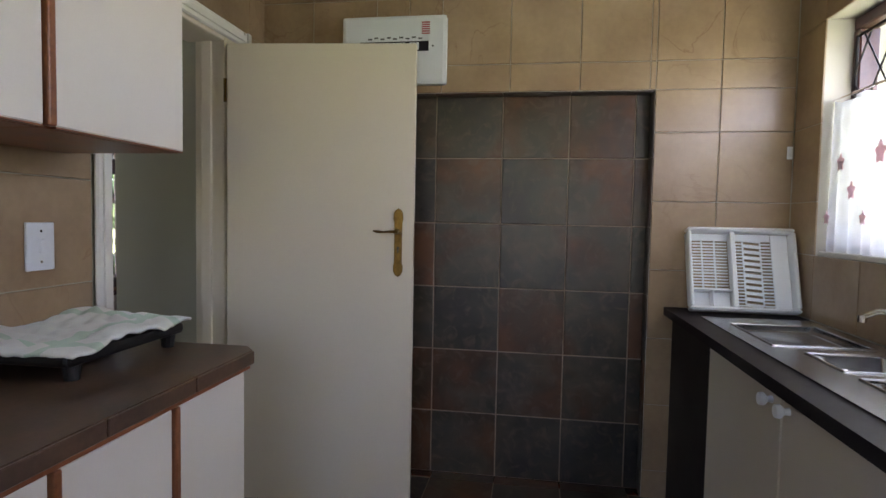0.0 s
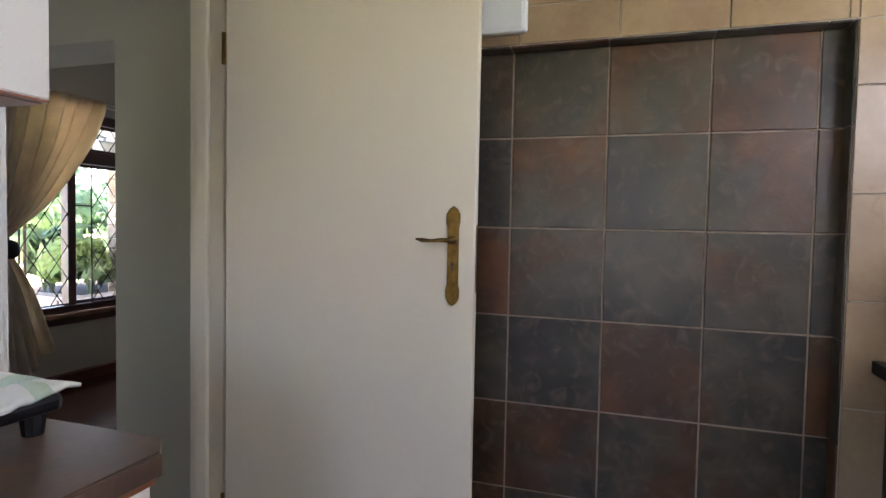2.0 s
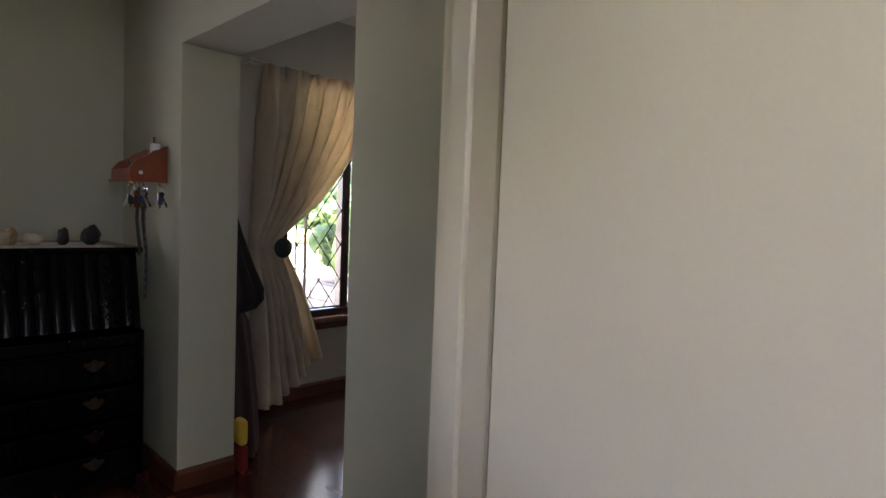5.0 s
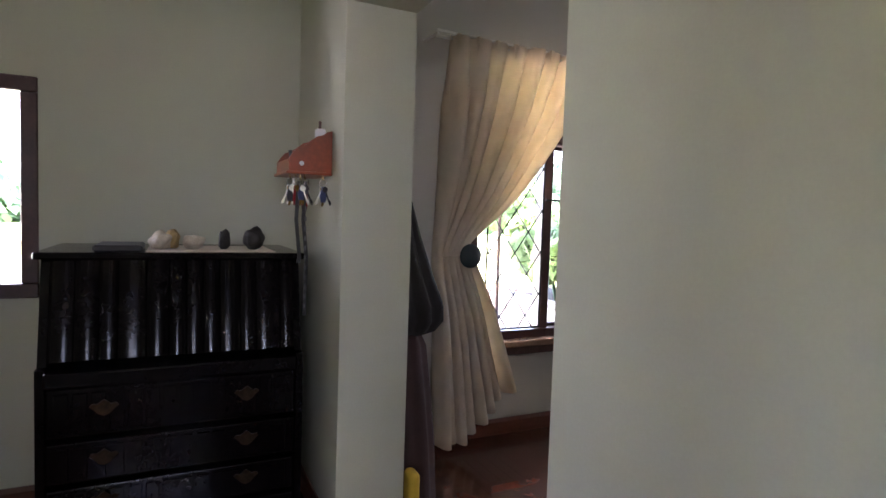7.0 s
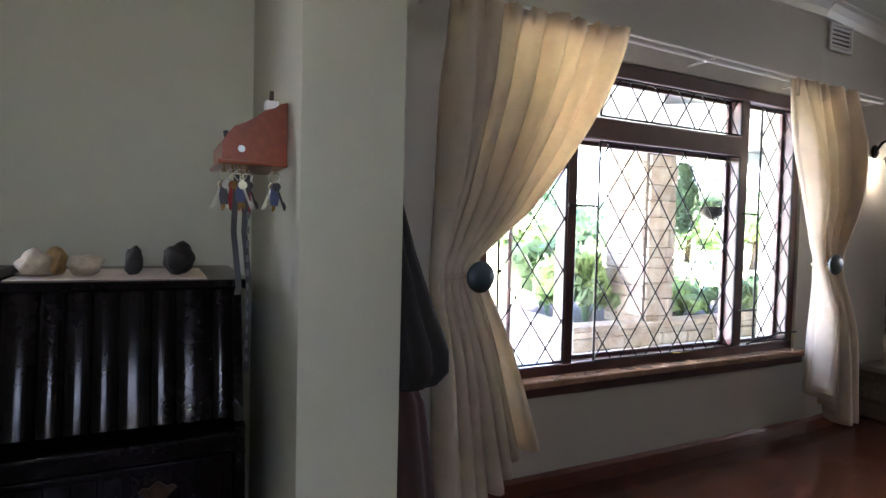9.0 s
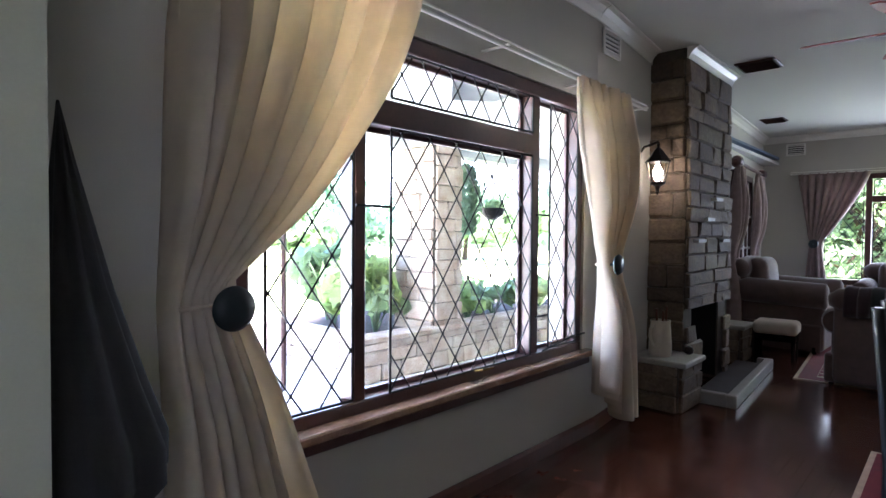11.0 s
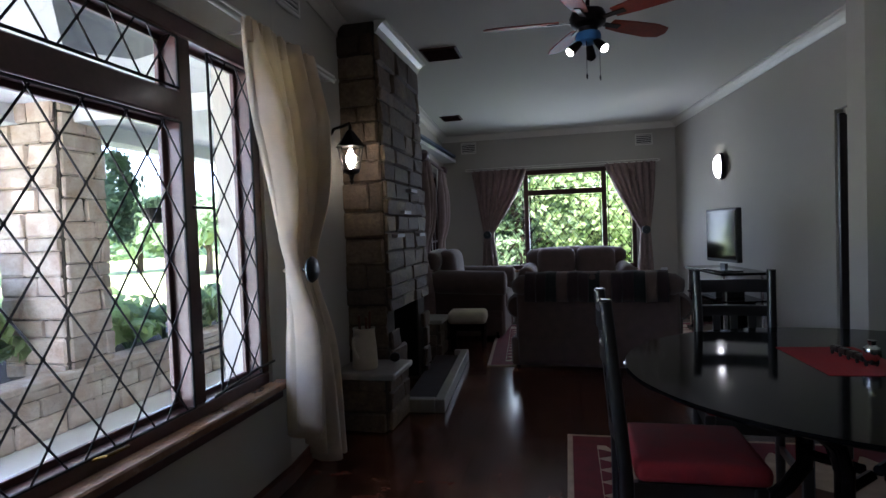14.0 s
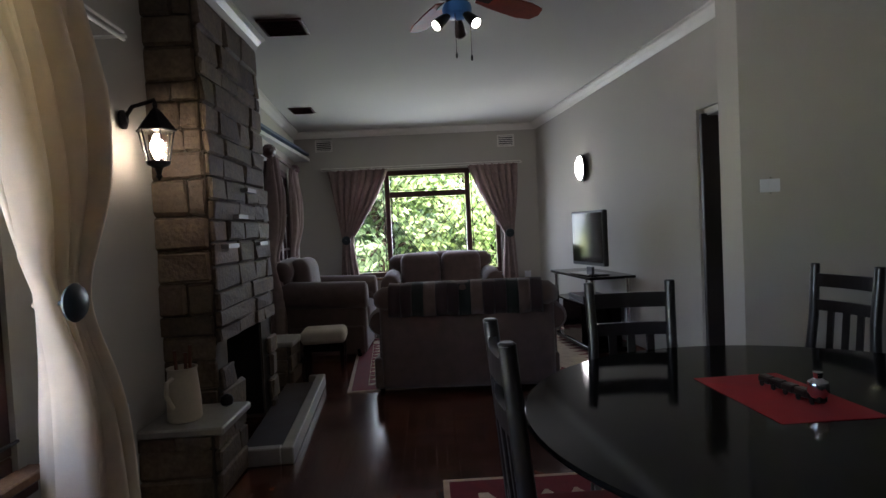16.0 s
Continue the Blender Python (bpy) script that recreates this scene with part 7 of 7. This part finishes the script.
veranda()
cool = thing("cool_box", (-7.25, 8.28, 0.23), "blue plastic cool box with dark carrying bar on the planter", "cool box", turn=10)
part("body", boxm(-0.11, -0.13, 0, 0.11, 0.13, 0.25, bev=0.02, seg=2), BLUE, cool, smooth=True)
part("lid", boxm(-0.115, -0.135, 0.2505, 0.115, 0.135, 0.30, bev=0.015, seg=2), BLUE, cool, "paler blue lid", smooth=True)
part("carrying_bar", tube(bmesh.new(), [(0.127, -0.12, 0.2), (0.135, -0.12, 0.33), (0.135, 0.12, 0.33), (0.127, 0.12, 0.2)], 0.012, 8), IRON, cool)
gt = thing("garden_table", (-6.0, 11.3, -0.10), "low pale garden table on the patio", "table")
part("tabletop", boxm(-0.4, -0.6, 0.66, 0.4, 0.6, 0.71, bev=0.01), IRON, gt)
for x in (-0.34, 0.34):
    for y in (-0.5, 0.5):
        part("leg", boxm(x - 0.03, y - 0.03, 0, x + 0.03, y + 0.03, 0.6599), VERANDA, gt)

# ---- tiles and parquet ----
# slate look tiles in the niche and on the kitchen floor
cols = [-0.45, -0.324, 0.0, 0.316, 0.616, 0.685]
rows_z = [0.0, 0.315, 0.63, 0.944, 1.258, 1.575, 1.875]
tiles(niche, (0, 2.66, 0), (1, 0, 0), (0, 0, 1), cols, rows_z, SLATE, lambda u, v: True, t=0.005, joint=0.006)
tiles(niche, (0.685, 0, 0), (0, -1, 0), (0, 0, 1), [-2.653, -2.582], rows_z, SLATE, lambda u, v: True)
tiles(niche, (-0.45, 0, 0), (0, 1, 0), (0, 0, 1), [2.582, 2.653], rows_z, SLATE, lambda u, v: True)
tiles(niche, (0, 0, 1.875), (1, 0, 0), (0, -1, 0), [-0.44, -0.324, 0.0, 0.316, 0.616, 0.675], [-2.653, -2.582], SLATE, lambda u, v: True)
tiles(kitchen_floor, (0, 0, -0.006), (1, 0, 0), (0, 1, 0), lines(-1.18, 1.27, 0.315, 0.0), lines(-1.7, 2.655, 0.315, 2.58), SLATE,
      lambda u, v: v < 2.58 or -0.44 < u < 0.68)
# cream tiles on the kitchen walls
zl = [0.0, 0.13, 0.44, 0.75, 1.065, 1.375, 1.685, 2.003, 2.32, 2.655]
tiles(wall_kn, (0, 2.58, 0), (1, 0, 0), (0, 0, 1), [-1.19, -0.93, -0.61, -0.45, -0.29, 0.033, 0.351, 0.66, 0.685, 0.962, 1.268], zl[:6] + [1.685, 1.875, 2.003, 2.32, 2.655], MARBLE,
      joint=0.003, keep=lambda u, v: not (-0.45 < u < 0.685 and v < 1.875))
tiles(wall_ke, (1.275, 0, 0), (0, -1, 0), (0, 0, 1), [-2.573, -2.345, -2.02, -1.71, -1.40, -1.08, -0.76, -0.45, -0.13, 0.19, 0.51, 0.83, 1.15, 1.47, 1.69],
      [0.9, 1.16, 1.375, 1.685, 2.085, 2.32, 2.655], MARBLE, joint=0.003, keep=lambda u, v: not (-2.345 < u < -0.45 and 1.16 < v < 2.085))
tiles(wall_kw, (-1.19, 0, 0), (0, 1, 0), (0, 0, 1), [-1.69, -1.4, -1.09, -0.77, -0.45, -0.13, 0.19, 0.51, 0.83, 1.115, 1.435, 2.42, 2.573], [0.0, 0.095, 0.415, 0.735, 0.90, 1.065, 1.375, 1.685, 2.003, 2.118, 2.32, 2.655], MARBLE,
      joint=0.003, keep=lambda u, v: not (1.435 < u < 2.42 and v < 2.118))
tiles(wall_kw, (-1.19, 0, 0), (0, 1, 0), (0, 0, 1), [1.435, 1.75, 2.07, 2.42], [2.118, 2.32, 2.655], MARBLE, joint=0.003, keep=lambda u, v: True)


def parquet():
    """Small wooden fingers laid in squares of five, turned by turns; those by the arch are single pieces."""
    step, n = 0.30, 5
    w = step / n
    single = {}
    for turn in (0, 1):
        bm = boxm(-w / 2 + 0.0006, -step / 2 + 0.0006, -0.008, w / 2 - 0.0006, step / 2 - 0.0006, 0.0)
        if turn:
            bmesh.ops.transform(bm, matrix=pose(0, 0, 0, 0, 0, 90), verts=bm.verts)
        me = bpy.data.meshes.new("parquet_block")
        bm.to_mesh(me)
        bm.free()
        me.materials.append(PARQUET)
        single[turn] = me
    verts, faces = [], []
    rng = random.Random(3)
    count = 0
    ni, nj = int((1.8 + 4.6) / step) + 1, int((11.9 + 0.4) / step) + 1
    for i in range(ni):
        for j in range(nj):
            cx, cy = -4.6 + step * (i + 0.5), -0.4 + step * (j + 0.5)
            if cy < 2.7 and (cx > -1.36 or cx < -3.95):
                continue
            if cy < 6.9 and cx < -3.95 or cy > 7.0 and cx > -0.5:
                continue
            turn = (i + j) % 2
            for k in range(n):
                o = -step / 2 + w * (k + 0.5)
                x, y = (cx + o, cy) if not turn else (cx, cy + o)
                if -3.6 < cx < -1.9 and 2.9 < cy < 6.2 and count < 300:
                    ob = new("parquet_block", single[turn])
                    ob.parent = house_floor
                    ob.location = (x, y, 0.0)
                    count += 1
                    continue
                hx, hy = (w / 2, step / 2) if not turn else (step / 2, w / 2)
                b = len(verts)
                dz = rng.uniform(-0.0006, 0.0)
                for sx, sy, z in ((-1, -1, dz), (1, -1, dz), (1, 1, dz), (-1, 1, dz), (-1, -1, -0.008), (1, -1, -0.008), (1, 1, -0.008), (-1, 1, -0.008)):
                    verts.append((x + sx * (hx - 0.0006), y + sy * (hy - 0.0006), z))
                faces += [(b, b + 1, b + 2, b + 3), (b, b + 4, b + 5, b + 1), (b + 1, b + 5, b + 6, b + 2), (b + 2, b + 6, b + 7, b + 3), (b + 3, b + 7, b + 4, b)]
    me = bpy.data.meshes.new("parquet_blocks")
    me.from_pydata(verts, [], faces)
    me.materials.append(PARQUET)
    ob = new("parquet_blocks", me)
    ob.parent = house_floor
    tagged(ob, "polished red-brown mosaic parquet", kind="stuff")


parquet()
